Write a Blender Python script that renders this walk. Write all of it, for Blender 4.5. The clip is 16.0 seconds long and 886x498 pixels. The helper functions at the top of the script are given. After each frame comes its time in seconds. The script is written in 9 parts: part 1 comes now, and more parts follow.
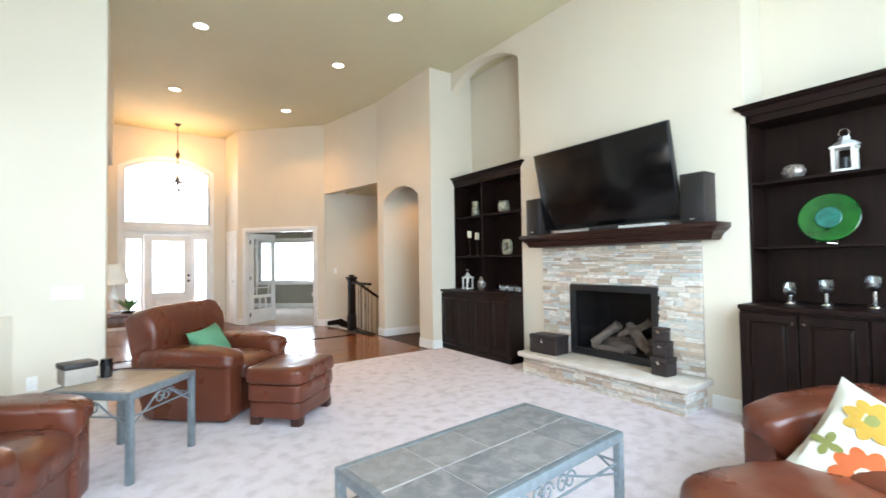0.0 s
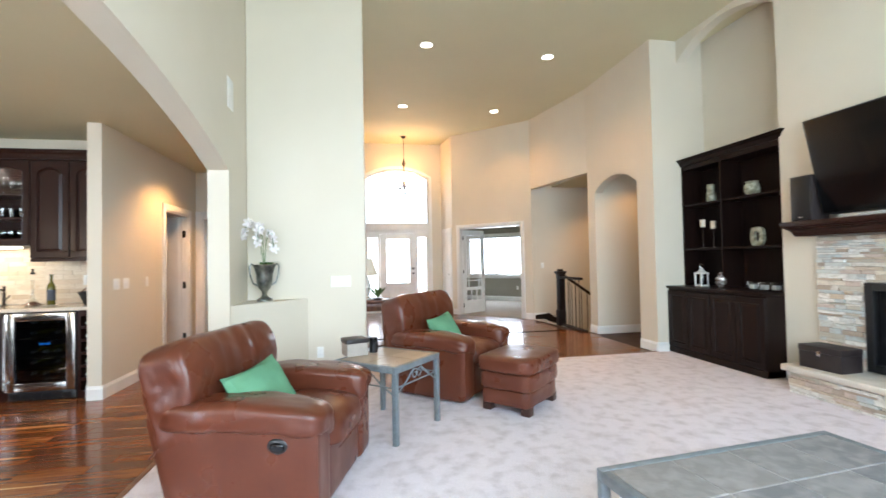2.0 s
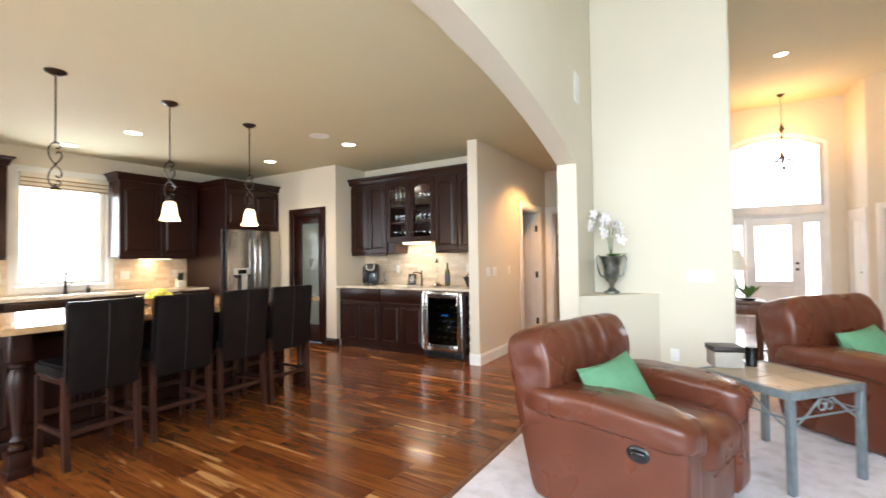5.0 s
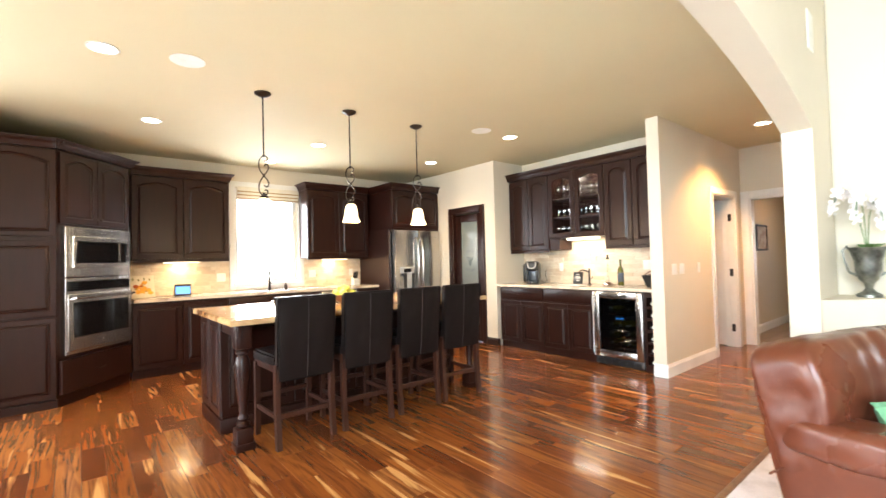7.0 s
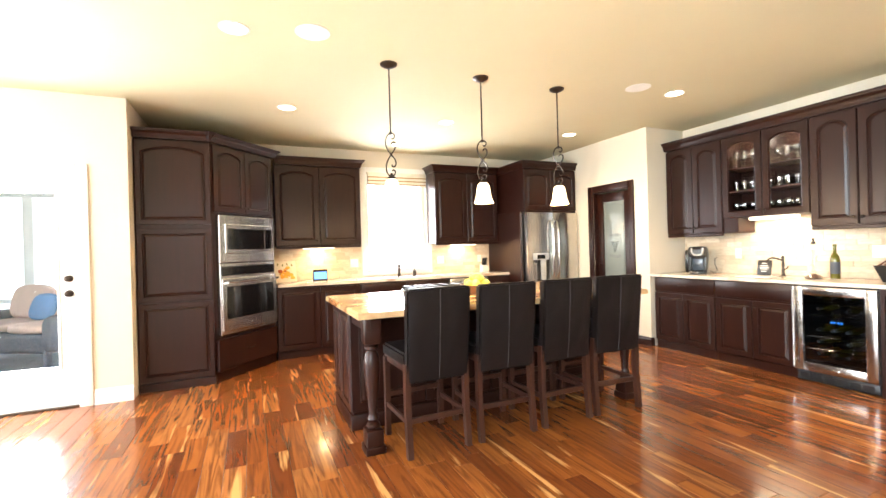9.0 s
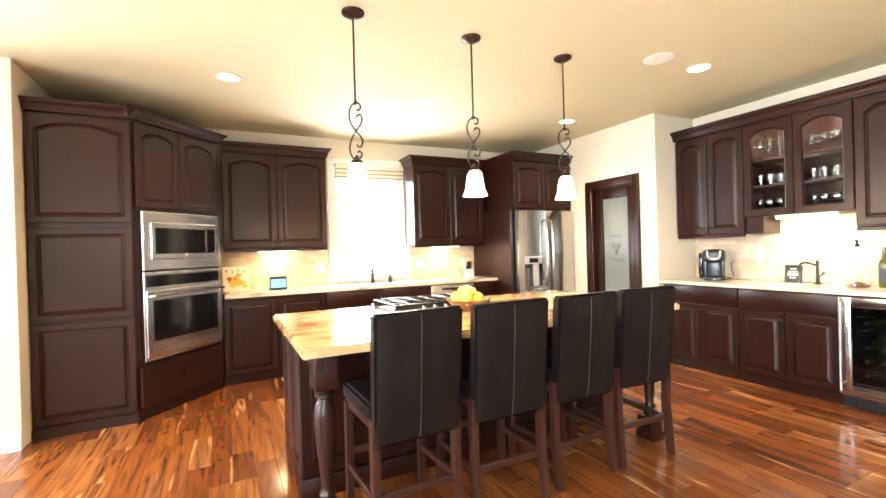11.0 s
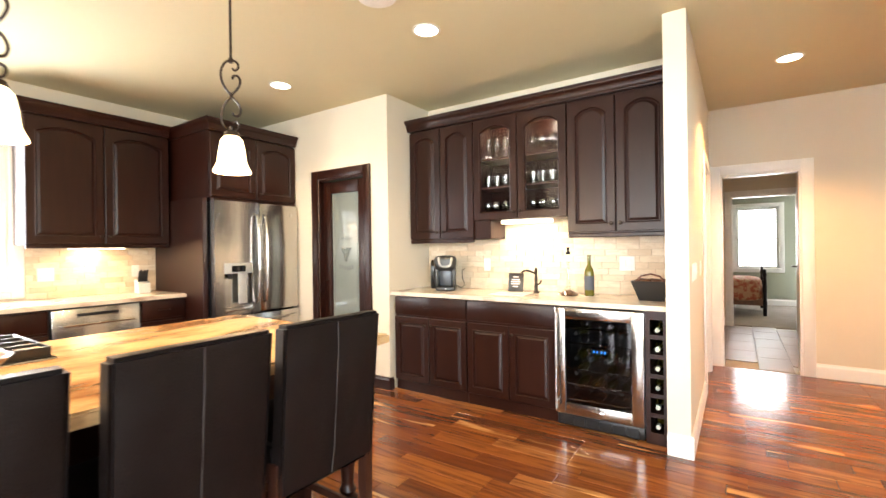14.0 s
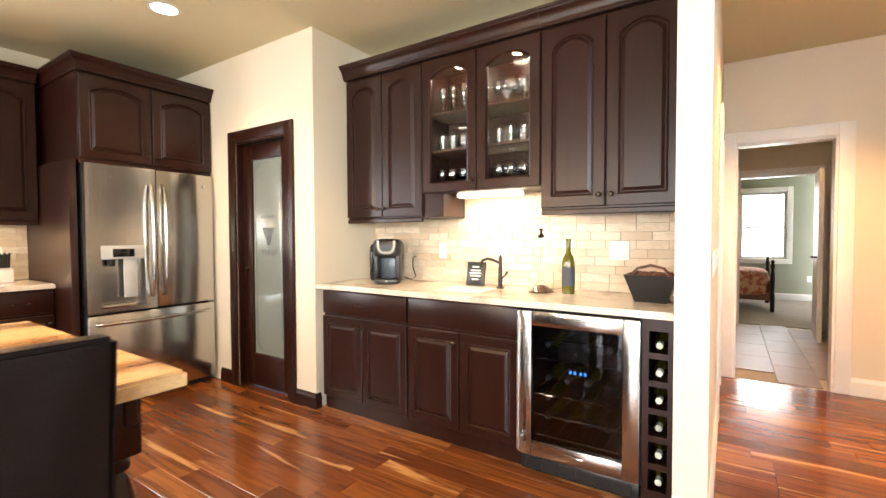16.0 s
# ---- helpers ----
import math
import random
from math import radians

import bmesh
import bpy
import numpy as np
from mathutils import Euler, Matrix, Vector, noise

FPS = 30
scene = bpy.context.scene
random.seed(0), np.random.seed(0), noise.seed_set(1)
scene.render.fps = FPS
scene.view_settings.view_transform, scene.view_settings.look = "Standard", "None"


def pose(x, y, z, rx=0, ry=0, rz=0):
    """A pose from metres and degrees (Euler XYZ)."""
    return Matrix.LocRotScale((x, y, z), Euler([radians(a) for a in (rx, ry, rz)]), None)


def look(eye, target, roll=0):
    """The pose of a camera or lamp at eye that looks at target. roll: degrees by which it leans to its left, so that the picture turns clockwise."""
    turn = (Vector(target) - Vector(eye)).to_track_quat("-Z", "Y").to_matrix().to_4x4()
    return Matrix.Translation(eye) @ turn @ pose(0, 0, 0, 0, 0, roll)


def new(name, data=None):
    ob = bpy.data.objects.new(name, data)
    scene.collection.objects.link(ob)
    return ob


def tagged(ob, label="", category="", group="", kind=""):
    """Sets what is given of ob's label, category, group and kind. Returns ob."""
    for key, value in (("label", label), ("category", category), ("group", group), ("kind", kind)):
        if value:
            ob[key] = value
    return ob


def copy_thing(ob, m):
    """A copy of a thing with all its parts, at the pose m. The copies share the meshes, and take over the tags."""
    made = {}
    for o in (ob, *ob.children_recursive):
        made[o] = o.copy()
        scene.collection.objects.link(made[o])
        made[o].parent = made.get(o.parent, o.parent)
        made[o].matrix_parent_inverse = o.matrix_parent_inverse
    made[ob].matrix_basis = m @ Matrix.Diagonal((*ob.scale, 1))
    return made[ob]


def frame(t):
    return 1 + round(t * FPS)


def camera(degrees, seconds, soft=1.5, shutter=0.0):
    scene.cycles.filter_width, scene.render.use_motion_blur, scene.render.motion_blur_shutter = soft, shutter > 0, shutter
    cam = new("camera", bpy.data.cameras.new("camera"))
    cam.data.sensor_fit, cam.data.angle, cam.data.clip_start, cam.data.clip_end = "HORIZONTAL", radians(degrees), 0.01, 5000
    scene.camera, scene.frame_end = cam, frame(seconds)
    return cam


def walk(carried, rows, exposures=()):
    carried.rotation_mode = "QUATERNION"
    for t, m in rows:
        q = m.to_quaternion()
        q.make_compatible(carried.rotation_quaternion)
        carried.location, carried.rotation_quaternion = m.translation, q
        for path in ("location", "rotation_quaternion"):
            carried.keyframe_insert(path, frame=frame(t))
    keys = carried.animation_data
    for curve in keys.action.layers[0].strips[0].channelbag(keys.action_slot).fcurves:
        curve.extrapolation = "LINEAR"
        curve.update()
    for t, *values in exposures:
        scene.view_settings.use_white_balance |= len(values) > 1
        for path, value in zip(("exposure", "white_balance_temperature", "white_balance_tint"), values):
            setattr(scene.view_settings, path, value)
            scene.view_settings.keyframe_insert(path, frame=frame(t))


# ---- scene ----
cam = camera(90.4, 16.0, shutter=0.4)
PATH = [
    (0, (0.389, 0.063, 1.315), (1.544, 1.694, 1.373), -0.9),
    (0.5, (0.331, 0.09, 1.317), (1.307, 1.836, 1.36), -1.0),
    (1, (0.282, 0.128, 1.317), (1.049, 1.975, 1.356), -1.0),
    (1.5, (0.232, 0.16, 1.314), (0.791, 2.08, 1.356), -1.0),
    (2, (0.176, 0.208, 1.309), (0.534, 2.175, 1.358), -1.1),
    (2.5, (0.125, 0.245, 1.302), (0.284, 2.238, 1.356), -1.2),
    (3, (0.075, 0.281, 1.295), (0.048, 2.28, 1.35), -1.1),
    (3.5, (0.07, 0.302, 1.293), (-0.184, 2.285, 1.339), -1.0),
    (4, (0.078, 0.316, 1.29), (-0.445, 2.246, 1.33), -0.9),
    (4.5, (0.096, 0.355, 1.295), (-0.718, 2.182, 1.332), -0.9),
    (5, (0.066, 0.361, 1.297), (-0.987, 2.061, 1.339), -0.8),
    (5.2, (0.062, 0.385, 1.298), (-1.077, 2.028, 1.337), -0.8),
    (7.3, (-0.377, 0.412, 1.281), (-1.972, 1.618, 1.325), -1.4),
    (7.5, (-0.422, 0.417, 1.295), (-2.058, 1.566, 1.331), -1.3),
    (8, (-0.524, 0.471, 1.29), (-2.258, 1.466, 1.309), -1.5),
    (8.5, (-0.66, 0.537, 1.292), (-2.46, 1.41, 1.296), -1.6),
    (9, (-0.82, 0.592, 1.296), (-2.651, 1.398, 1.293), -1.6),
    (9.2, (-0.893, 0.609, 1.301), (-2.729, 1.403, 1.296), -1.6),
    (11.3, (-1.637, 0.967, 1.328), (-3.397, 1.917, 1.328), -1.6),
    (11.5, (-1.691, 1.019, 1.302), (-3.418, 2.027, 1.314), -1.5),
    (12, (-1.797, 1.148, 1.286), (-3.399, 2.345, 1.311), -1.3),
    (12.5, (-1.904, 1.323, 1.301), (-3.346, 2.709, 1.332), -1.4),
    (13, (-1.961, 1.602, 1.311), (-3.284, 3.102, 1.344), -1.4),
    (13.5, (-2.033, 1.821, 1.308), (-3.24, 3.416, 1.327), -1.2),
    (14, (-2.128, 2.052, 1.301), (-3.239, 3.715, 1.298), -0.8),
    (14.5, (-2.181, 2.289, 1.297), (-3.254, 3.976, 1.273), -0.6),
    (15, (-2.183, 2.578, 1.271), (-3.288, 4.244, 1.241), -0.5),
    (15.5, (-2.236, 2.798, 1.265), (-3.337, 4.466, 1.217), -0.4),
    (16, (-2.307, 3.011, 1.251), (-3.398, 4.686, 1.192), -0.2),
]
walk(cam, [(t, look(eye, aim, roll)) for t, eye, aim, roll in PATH],
     exposures=[(0, 0.03, 5650, 8), (3, -0.10, 5750, 9), (5, 0.05, 6050, 11), (7.5, 0.80, 6350, 11), (11.5, 1.15, 6450, 12), (13, 1.02, 6500, 12), (16, 0.90, 6700, 13)])

# ---- world, sun, lamps ----
GC, KC = 4.29, 2.74          # ceilings: great room and foyer, kitchen side
world = bpy.data.worlds.new("sky")
scene.world = world
world.use_nodes = True
wn = world.node_tree.nodes
sky = wn.new("ShaderNodeTexSky")
sky.sky_type = "NISHITA"
sky.sun_disc = False
sky.sun_elevation = radians(48)
sky.sun_rotation = radians(200)
wn["Background"].inputs["Strength"].default_value = 0.15
world.node_tree.links.new(sky.outputs[0], wn["Background"].inputs["Color"])
sun = new("sun", bpy.data.lights.new("sun", "SUN"))
sun.data.energy, sun.data.angle, sun.data.color = 2.5, radians(0.6), (1.0, 0.95, 0.88)
sun.matrix_world = look((0, 0, 30), (-6, 14, 0))


def area(name, at, to, w, h, watts, color=(1, 1, 1)):
    d = bpy.data.lights.new(name, "AREA")
    d.shape, d.size, d.size_y, d.energy, d.color = "RECTANGLE", w, h, watts, color
    ob = new(name, d)
    ob.matrix_world = look(at, to)
    return ob


DAY = (0.93, 0.97, 1.0)
WARM = (1.0, 0.70, 0.39)
AMBER = (1.0, 0.51, 0.18)
# sky light entering by the openings
area("daylight_great_room", (1.6, -1.34, 2.0), (1.6, 3, 0.2), 4.4, 2.6, 440, (0.77, 0.89, 1.0))
area("daylight_off_the_lawn", (1.6, -1.335, 1.2), (1.6, 0.2, 2.4), 4.4, 0.9, 50, (0.90, 1.0, 0.38))
area("daylight_dinette", (-3.4, -3.56, 1.5), (-3.4, 2, 1.3), 3.4, 2.2, 185, DAY)
area("daylight_patio_door", (-5.75, -1.45, 1.2), (-2, -1.2, 0.9), 0.8, 1.8, 160, DAY)
area("daylight_sink_window", (-7.06, 2.62, 1.6), (-3, 2.62, 1.2), 0.9, 1.2, 45, DAY)
area("daylight_front_window", (1.03, 11.36, 2.85), (1.2, 6, 0.6), 1.6, 1.3, 8, DAY)
area("daylight_front_door", (1.03, 11.32, 1.2), (1.2, 6, 0.4), 1.3, 1.4, 10, DAY)
area("daylight_study_window", (4.2, 13.4, 1.5), (2.9, 9.6, 0.3), 1.6, 1.1, 60, DAY)
area("daylight_bedroom_window", (-1.75, 13.4, 1.5), (-1.8, 8, 0.6), 0.9, 1.2, 9, DAY)


def bulb(name, at, watts, color=WARM, radius=0.05, spot=None):
    d = bpy.data.lights.new(name, "SPOT" if spot else "POINT")
    d.energy, d.color, d.shadow_soft_size = watts, color, radius
    if spot:
        d.spot_size, d.spot_blend = radians(spot), 0.6
    ob = new(name, d)
    ob.matrix_world = look(at, (at[0], at[1] + 0.001, 0))
    return ob



# ---- materials ----
def material(name, base, rough=0.5, metal=0.0, spec=0.5, second=None, scale=8.0, detail=6.0, stretch=(1, 1, 1), lo=0.35, hi=0.65,
             bump=0.0, bump_scale=60.0, fine=0.12, rough_var=0.08, coat=0.0, per_object=0.0, coords="Object"):
    """Principled surface: a large stain or grain pattern between two colours, a fine mottling, relief and uneven gloss."""
    m = bpy.data.materials.new(name)
    m.use_nodes = True
    n, l = m.node_tree.nodes, m.node_tree.links
    b = n["Principled BSDF"]
    b.inputs["Metallic"].default_value = metal
    b.inputs["Specular IOR Level"].default_value = spec
    b.inputs["Coat Weight"].default_value = coat
    b.inputs["Coat Roughness"].default_value = 0.12
    tc, mp = n.new("ShaderNodeTexCoord"), n.new("ShaderNodeMapping")
    mp.inputs["Scale"].default_value = stretch
    l.new(tc.outputs[coords], mp.inputs["Vector"])
    big = n.new("ShaderNodeTexNoise")
    big.inputs["Scale"].default_value, big.inputs["Detail"].default_value = scale, detail
    l.new(mp.outputs[0], big.inputs["Vector"])
    ramp = n.new("ShaderNodeValToRGB")
    ramp.color_ramp.elements[0].position, ramp.color_ramp.elements[1].position = lo, hi
    second = second or tuple(c * 0.9 for c in base)
    ramp.color_ramp.elements[0].color, ramp.color_ramp.elements[1].color = (*base, 1), (*second, 1)
    l.new(big.outputs["Fac"], ramp.inputs["Fac"])
    small = n.new("ShaderNodeTexNoise")
    small.inputs["Scale"].default_value, small.inputs["Detail"].default_value = bump_scale, 4
    l.new(mp.outputs[0], small.inputs["Vector"])
    val = n.new("ShaderNodeMapRange")
    val.inputs["To Min"].default_value, val.inputs["To Max"].default_value = 1 - fine, 1 + fine
    l.new(small.outputs["Fac"], val.inputs["Value"])
    hsv = n.new("ShaderNodeHueSaturation")
    l.new(ramp.outputs["Color"], hsv.inputs["Color"])
    if per_object:
        info, mr, mul = n.new("ShaderNodeObjectInfo"), n.new("ShaderNodeMapRange"), n.new("ShaderNodeMath")
        mr.inputs["To Min"].default_value, mr.inputs["To Max"].default_value = 1 - per_object, 1 + per_object
        mul.operation = "MULTIPLY"
        l.new(info.outputs["Random"], mr.inputs["Value"])
        l.new(mr.outputs[0], mul.inputs[0])
        l.new(val.outputs[0], mul.inputs[1])
        l.new(mul.outputs[0], hsv.inputs["Value"])
    else:
        l.new(val.outputs[0], hsv.inputs["Value"])
    l.new(hsv.outputs["Color"], b.inputs["Base Color"])
    rr = n.new("ShaderNodeMapRange")
    rr.inputs["To Min"].default_value, rr.inputs["To Max"].default_value = max(0.02, rough - rough_var), min(1, rough + rough_var)
    l.new(big.outputs["Fac"], rr.inputs["Value"])
    l.new(rr.outputs[0], b.inputs["Roughness"])
    if bump:
        bp = n.new("ShaderNodeBump")
        bp.inputs["Strength"].default_value, bp.inputs["Distance"].default_value = bump, 0.01
        l.new(small.outputs["Fac"], bp.inputs["Height"])
        l.new(bp.outputs[0], b.inputs["Normal"])
    return m


def palette(name, colors, rough=0.6, grain=(1, 1, 1), scale=10.0, streak=None, bump=0.2, bump_scale=80.0, coat=0.0, amount=0.5, coords="Object", islands=False, pale=None, spec=0.5):
    """A surface of many pieces: each takes its own tone from the list, with streaks of a second tone."""
    m = bpy.data.materials.new(name)
    m.use_nodes = True
    n, l = m.node_tree.nodes, m.node_tree.links
    b = n["Principled BSDF"]
    info = n.new("ShaderNodeNewGeometry" if islands else "ShaderNodeObjectInfo")
    rnd = info.outputs["Random Per Island" if islands else "Random"]
    ramp = n.new("ShaderNodeValToRGB")
    ramp.color_ramp.interpolation = "CONSTANT"
    e = ramp.color_ramp.elements
    while len(e) < len(colors):
        e.new(0.5)
    for i, c in enumerate(colors):
        e[i].position, e[i].color = i / len(colors), (*c, 1)
    l.new(rnd, ramp.inputs["Fac"])
    tc, add, mp = n.new("ShaderNodeTexCoord"), n.new("ShaderNodeVectorMath"), n.new("ShaderNodeMapping")
    shift = n.new("ShaderNodeMath")
    shift.operation, shift.inputs[1].default_value = "MULTIPLY", 37.0
    l.new(rnd, shift.inputs[0])
    l.new(tc.outputs[coords], add.inputs[0])
    l.new(shift.outputs[0], add.inputs[1])
    mp.inputs["Scale"].default_value = grain
    l.new(add.outputs[0], mp.inputs["Vector"])
    big = n.new("ShaderNodeTexNoise")
    big.inputs["Scale"].default_value, big.inputs["Detail"].default_value, big.inputs["Distortion"].default_value = scale, 8, 1.5 if pale else 0.6
    l.new(mp.outputs[0], big.inputs["Vector"])
    sr = n.new("ShaderNodeValToRGB")
    sr.color_ramp.elements[0].position, sr.color_ramp.elements[1].position = 0.42, 0.66
    l.new(big.outputs["Fac"], sr.inputs["Fac"])
    mul = n.new("ShaderNodeMath")
    mul.operation, mul.inputs[1].default_value = "MULTIPLY", amount
    l.new(sr.outputs["Color"], mul.inputs[0])
    mix = n.new("ShaderNodeMix")
    mix.data_type = "RGBA"
    mix.inputs["B"].default_value = (*(streak or (0.6, 0.5, 0.4)), 1)
    l.new(mul.outputs[0], mix.inputs["Factor"])
    l.new(ramp.outputs["Color"], mix.inputs["A"])
    tone = mix.outputs["Result"]
    if pale:
        # light sapwood streaks along the grain
        sap, sr2, mix2 = n.new("ShaderNodeTexNoise"), n.new("ShaderNodeValToRGB"), n.new("ShaderNodeMix")
        sap.inputs["Scale"].default_value, sap.inputs["Detail"].default_value, sap.inputs["Distortion"].default_value = scale * 0.5, 4, 0.35
        l.new(mp.outputs[0], sap.inputs["Vector"])
        sr2.color_ramp.elements[0].position, sr2.color_ramp.elements[1].position = 0.62, 0.675
        l.new(sap.outputs["Fac"], sr2.inputs["Fac"])
        mix2.data_type = "RGBA"
        mix2.inputs["B"].default_value = (*pale, 1)
        l.new(sr2.outputs["Color"], mix2.inputs["Factor"])
        l.new(tone, mix2.inputs["A"])
        tone = mix2.outputs["Result"]
    l.new(tone, b.inputs["Base Color"])
    rr = n.new("ShaderNodeMapRange")
    rr.inputs["To Min"].default_value, rr.inputs["To Max"].default_value = rough - 0.07, rough + 0.07
    l.new(big.outputs["Fac"], rr.inputs["Value"])
    l.new(rr.outputs[0], b.inputs["Roughness"])
    b.inputs["Coat Weight"].default_value, b.inputs["Coat Roughness"].default_value = coat, 0.1
    b.inputs["Specular IOR Level"].default_value = spec
    small = n.new("ShaderNodeTexNoise")
    small.inputs["Scale"].default_value, small.inputs["Detail"].default_value = bump_scale, 3
    l.new(mp.outputs[0], small.inputs["Vector"])
    bp = n.new("ShaderNodeBump")
    bp.inputs["Strength"].default_value, bp.inputs["Distance"].default_value = bump, 0.004
    l.new(small.outputs["Fac"], bp.inputs["Height"])
    l.new(bp.outputs[0], b.inputs["Normal"])
    return m


def glow(name, color, strength):
    m = bpy.data.materials.new(name)
    m.use_nodes = True
    b = m.node_tree.nodes["Principled BSDF"]
    b.inputs["Base Color"].default_value = (*color, 1)
    b.inputs["Emission Color"].default_value = (*color, 1)
    b.inputs["Emission Strength"].default_value = strength
    return m


def clear(name, tint=(1, 1, 1), rough=0.0, alpha=0.25):
    """Thin glass: mostly see-through, with a mirror-like face."""
    m = bpy.data.materials.new(name)
    m.use_nodes = True
    n, l = m.node_tree.nodes, m.node_tree.links
    out = n["Material Output"]
    n.remove(n["Principled BSDF"])
    tr, gl, mix, lw = n.new("ShaderNodeBsdfTransparent"), n.new("ShaderNodeBsdfGlossy"), n.new("ShaderNodeMixShader"), n.new("ShaderNodeLayerWeight")
    tr.inputs["Color"].default_value = (*tint, 1)
    gl.inputs["Roughness"].default_value = rough
    f0 = (alpha * 2 / (2 + alpha * 2)) ** 2
    pw, ma = n.new("ShaderNodeMath"), n.new("ShaderNodeMath")
    pw.operation, pw.inputs[1].default_value = "POWER", 5.0
    ma.operation, ma.inputs[1].default_value, ma.inputs[2].default_value = "MULTIPLY_ADD", 1 - f0, f0
    l.new(lw.outputs["Facing"], pw.inputs[0])
    l.new(pw.outputs[0], ma.inputs[0])
    l.new(ma.outputs[0], mix.inputs[0])
    l.new(tr.outputs[0], mix.inputs[1])
    l.new(gl.outputs[0], mix.inputs[2])
    l.new(mix.outputs[0], out.inputs["Surface"])
    return m


PAINT = material("cream_wall_paint", (0.67, 0.605, 0.49), 0.65, second=(0.65, 0.585, 0.47), scale=1.3, bump=0.05, bump_scale=220, fine=0.02)
GREIGE = material("greige_wall_paint", (0.30, 0.28, 0.23), 0.65, scale=1.3, bump=0.05, bump_scale=220, fine=0.02)
SAGE = material("sage_wall_paint", (0.33, 0.35, 0.27), 0.65, scale=1.3, bump=0.05, bump_scale=220, fine=0.02)
CEIL = material("ceiling_paint", (0.62, 0.562, 0.37), 0.8, second=(0.60, 0.542, 0.355), scale=1.0, bump=0.12, bump_scale=160, fine=0.03)
TRIM = material("white_trim_paint", (0.82, 0.81, 0.78), 0.35, scale=3, fine=0.02, bump=0.02)
ESPRESSO = material("espresso_stained_wood", (0.0165, 0.0045, 0.0026), 0.32, spec=0.31, second=(0.023, 0.0062, 0.0035), scale=4, stretch=(6, 6, 0.7), bump=0.006, bump_scale=40, fine=0.10, rough_var=0.04)
DARKOAK = material("dark_walnut_wood", (0.0075, 0.0034, 0.0026), 0.40, spec=0.16, second=(0.012, 0.0055, 0.004), scale=4, stretch=(6, 6, 0.7), bump=0.012, bump_scale=40, fine=0.15)
LEGWOOD = material("reddish_stool_wood", (0.046, 0.0155, 0.009), 0.34, second=(0.032, 0.0105, 0.0065), scale=6, stretch=(5, 5, 0.6), bump=0.05, bump_scale=40, fine=0.15)
SIDEWOOD = material("reddish_brown_wood", (0.17, 0.07, 0.03), 0.4, second=(0.11, 0.042, 0.02), scale=6, stretch=(5, 5, 0.6), bump=0.05, bump_scale=40, fine=0.15)
LEATHER = material("brown_leather", (0.112, 0.030, 0.014), 0.29, second=(0.084, 0.0215, 0.010), lo=0.38, hi=0.72, scale=4, bump=0.07, bump_scale=30, fine=0.10, rough_var=0.09)
BLACKLEATHER = material("black_brown_leather", (0.010, 0.0066, 0.0061), 0.46, spec=0.17, second=(0.0072, 0.0048, 0.0044), scale=5, bump=0.25, bump_scale=180, fine=0.12)
STITCH = material("grey_stitching", (0.032, 0.025, 0.023), 0.7)
CARPET = material("pinkish_beige_carpet", (0.79, 0.72, 0.745), 0.95, spec=0.1, second=(0.61, 0.535, 0.545), scale=9, detail=15, lo=0.46, hi=0.74, stretch=(1, 1, 1), bump=1.0, bump_scale=130, fine=0.22)
CARPET2 = material("taupe_carpet", (0.42, 0.37, 0.32), 0.95, spec=0.1, scale=5, bump=0.8, bump_scale=260, fine=0.15)
STEEL = material("brushed_stainless_steel", (0.55, 0.53, 0.50), 0.19, 1.0, second=(0.50, 0.48, 0.455), scale=0.8, detail=3, stretch=(5, 5, 0.35), bump=0.22, bump_scale=1.4, fine=0.05, rough_var=0.05)
CHROME = material("polished_chrome", (0.75, 0.75, 0.74), 0.08, 1.0, rough_var=0.03, fine=0.03)
BLACKGLASS = material("black_glass", (0.006, 0.006, 0.007), 0.07, rough_var=0.02, fine=0.1)
BLACKPLASTIC = material("black_plastic", (0.012, 0.012, 0.013), 0.32, fine=0.1)
SMOKEPLASTIC = material("smoky_grey_plastic", (0.075, 0.085, 0.10), 0.25, fine=0.08)
SCREEN = material("dark_tv_screen", (0.003, 0.003, 0.0035), 0.16, spec=0.35, rough_var=0.03, fine=0.1)
BRONZE = material("oil_rubbed_bronze", (0.030, 0.021, 0.016), 0.38, 0.7, second=(0.05, 0.032, 0.022), scale=20, fine=0.2)
IRON = material("blue_grey_iron", (0.20, 0.225, 0.24), 0.45, 0.3, second=(0.16, 0.18, 0.195), scale=25, fine=0.12, bump=0.08)
GRANITE = material("cream_gold_granite", (0.60, 0.40, 0.20), 0.14, second=(0.20, 0.075, 0.022), scale=4.5, detail=14, lo=0.46, hi=0.66, fine=0.28, bump_scale=90, rough_var=0.05, stretch=(1, 0.45, 1))
GRANITE2 = material("pale_granite", (0.66, 0.57, 0.46), 0.14, second=(0.27, 0.15, 0.10), scale=6, detail=12, lo=0.50, hi=0.74, fine=0.3, bump_scale=110, rough_var=0.05)
TILETOP = palette("grey_slate_tile", [(0.17, 0.16, 0.155), (0.205, 0.19, 0.18), (0.145, 0.14, 0.14), (0.19, 0.175, 0.165)], 0.46, scale=13, streak=(0.32, 0.29, 0.275), bump=0.5, bump_scale=60, amount=0.6, spec=0.35)
TANTOP = palette("tan_slate_tile", [(0.40, 0.31, 0.22), (0.44, 0.345, 0.25)], 0.3, scale=6, streak=(0.30, 0.23, 0.17), bump=0.3, bump_scale=30)
TILEGROUT = material("cream_grout", (0.60, 0.52, 0.40), 0.85, fine=0.1)
DULLFOIL = material("dark_bottle_top", (0.10, 0.11, 0.10), 0.35, per_object=0.6)
GROUT = material("grey_grout", (0.44, 0.41, 0.38), 0.85, fine=0.1)
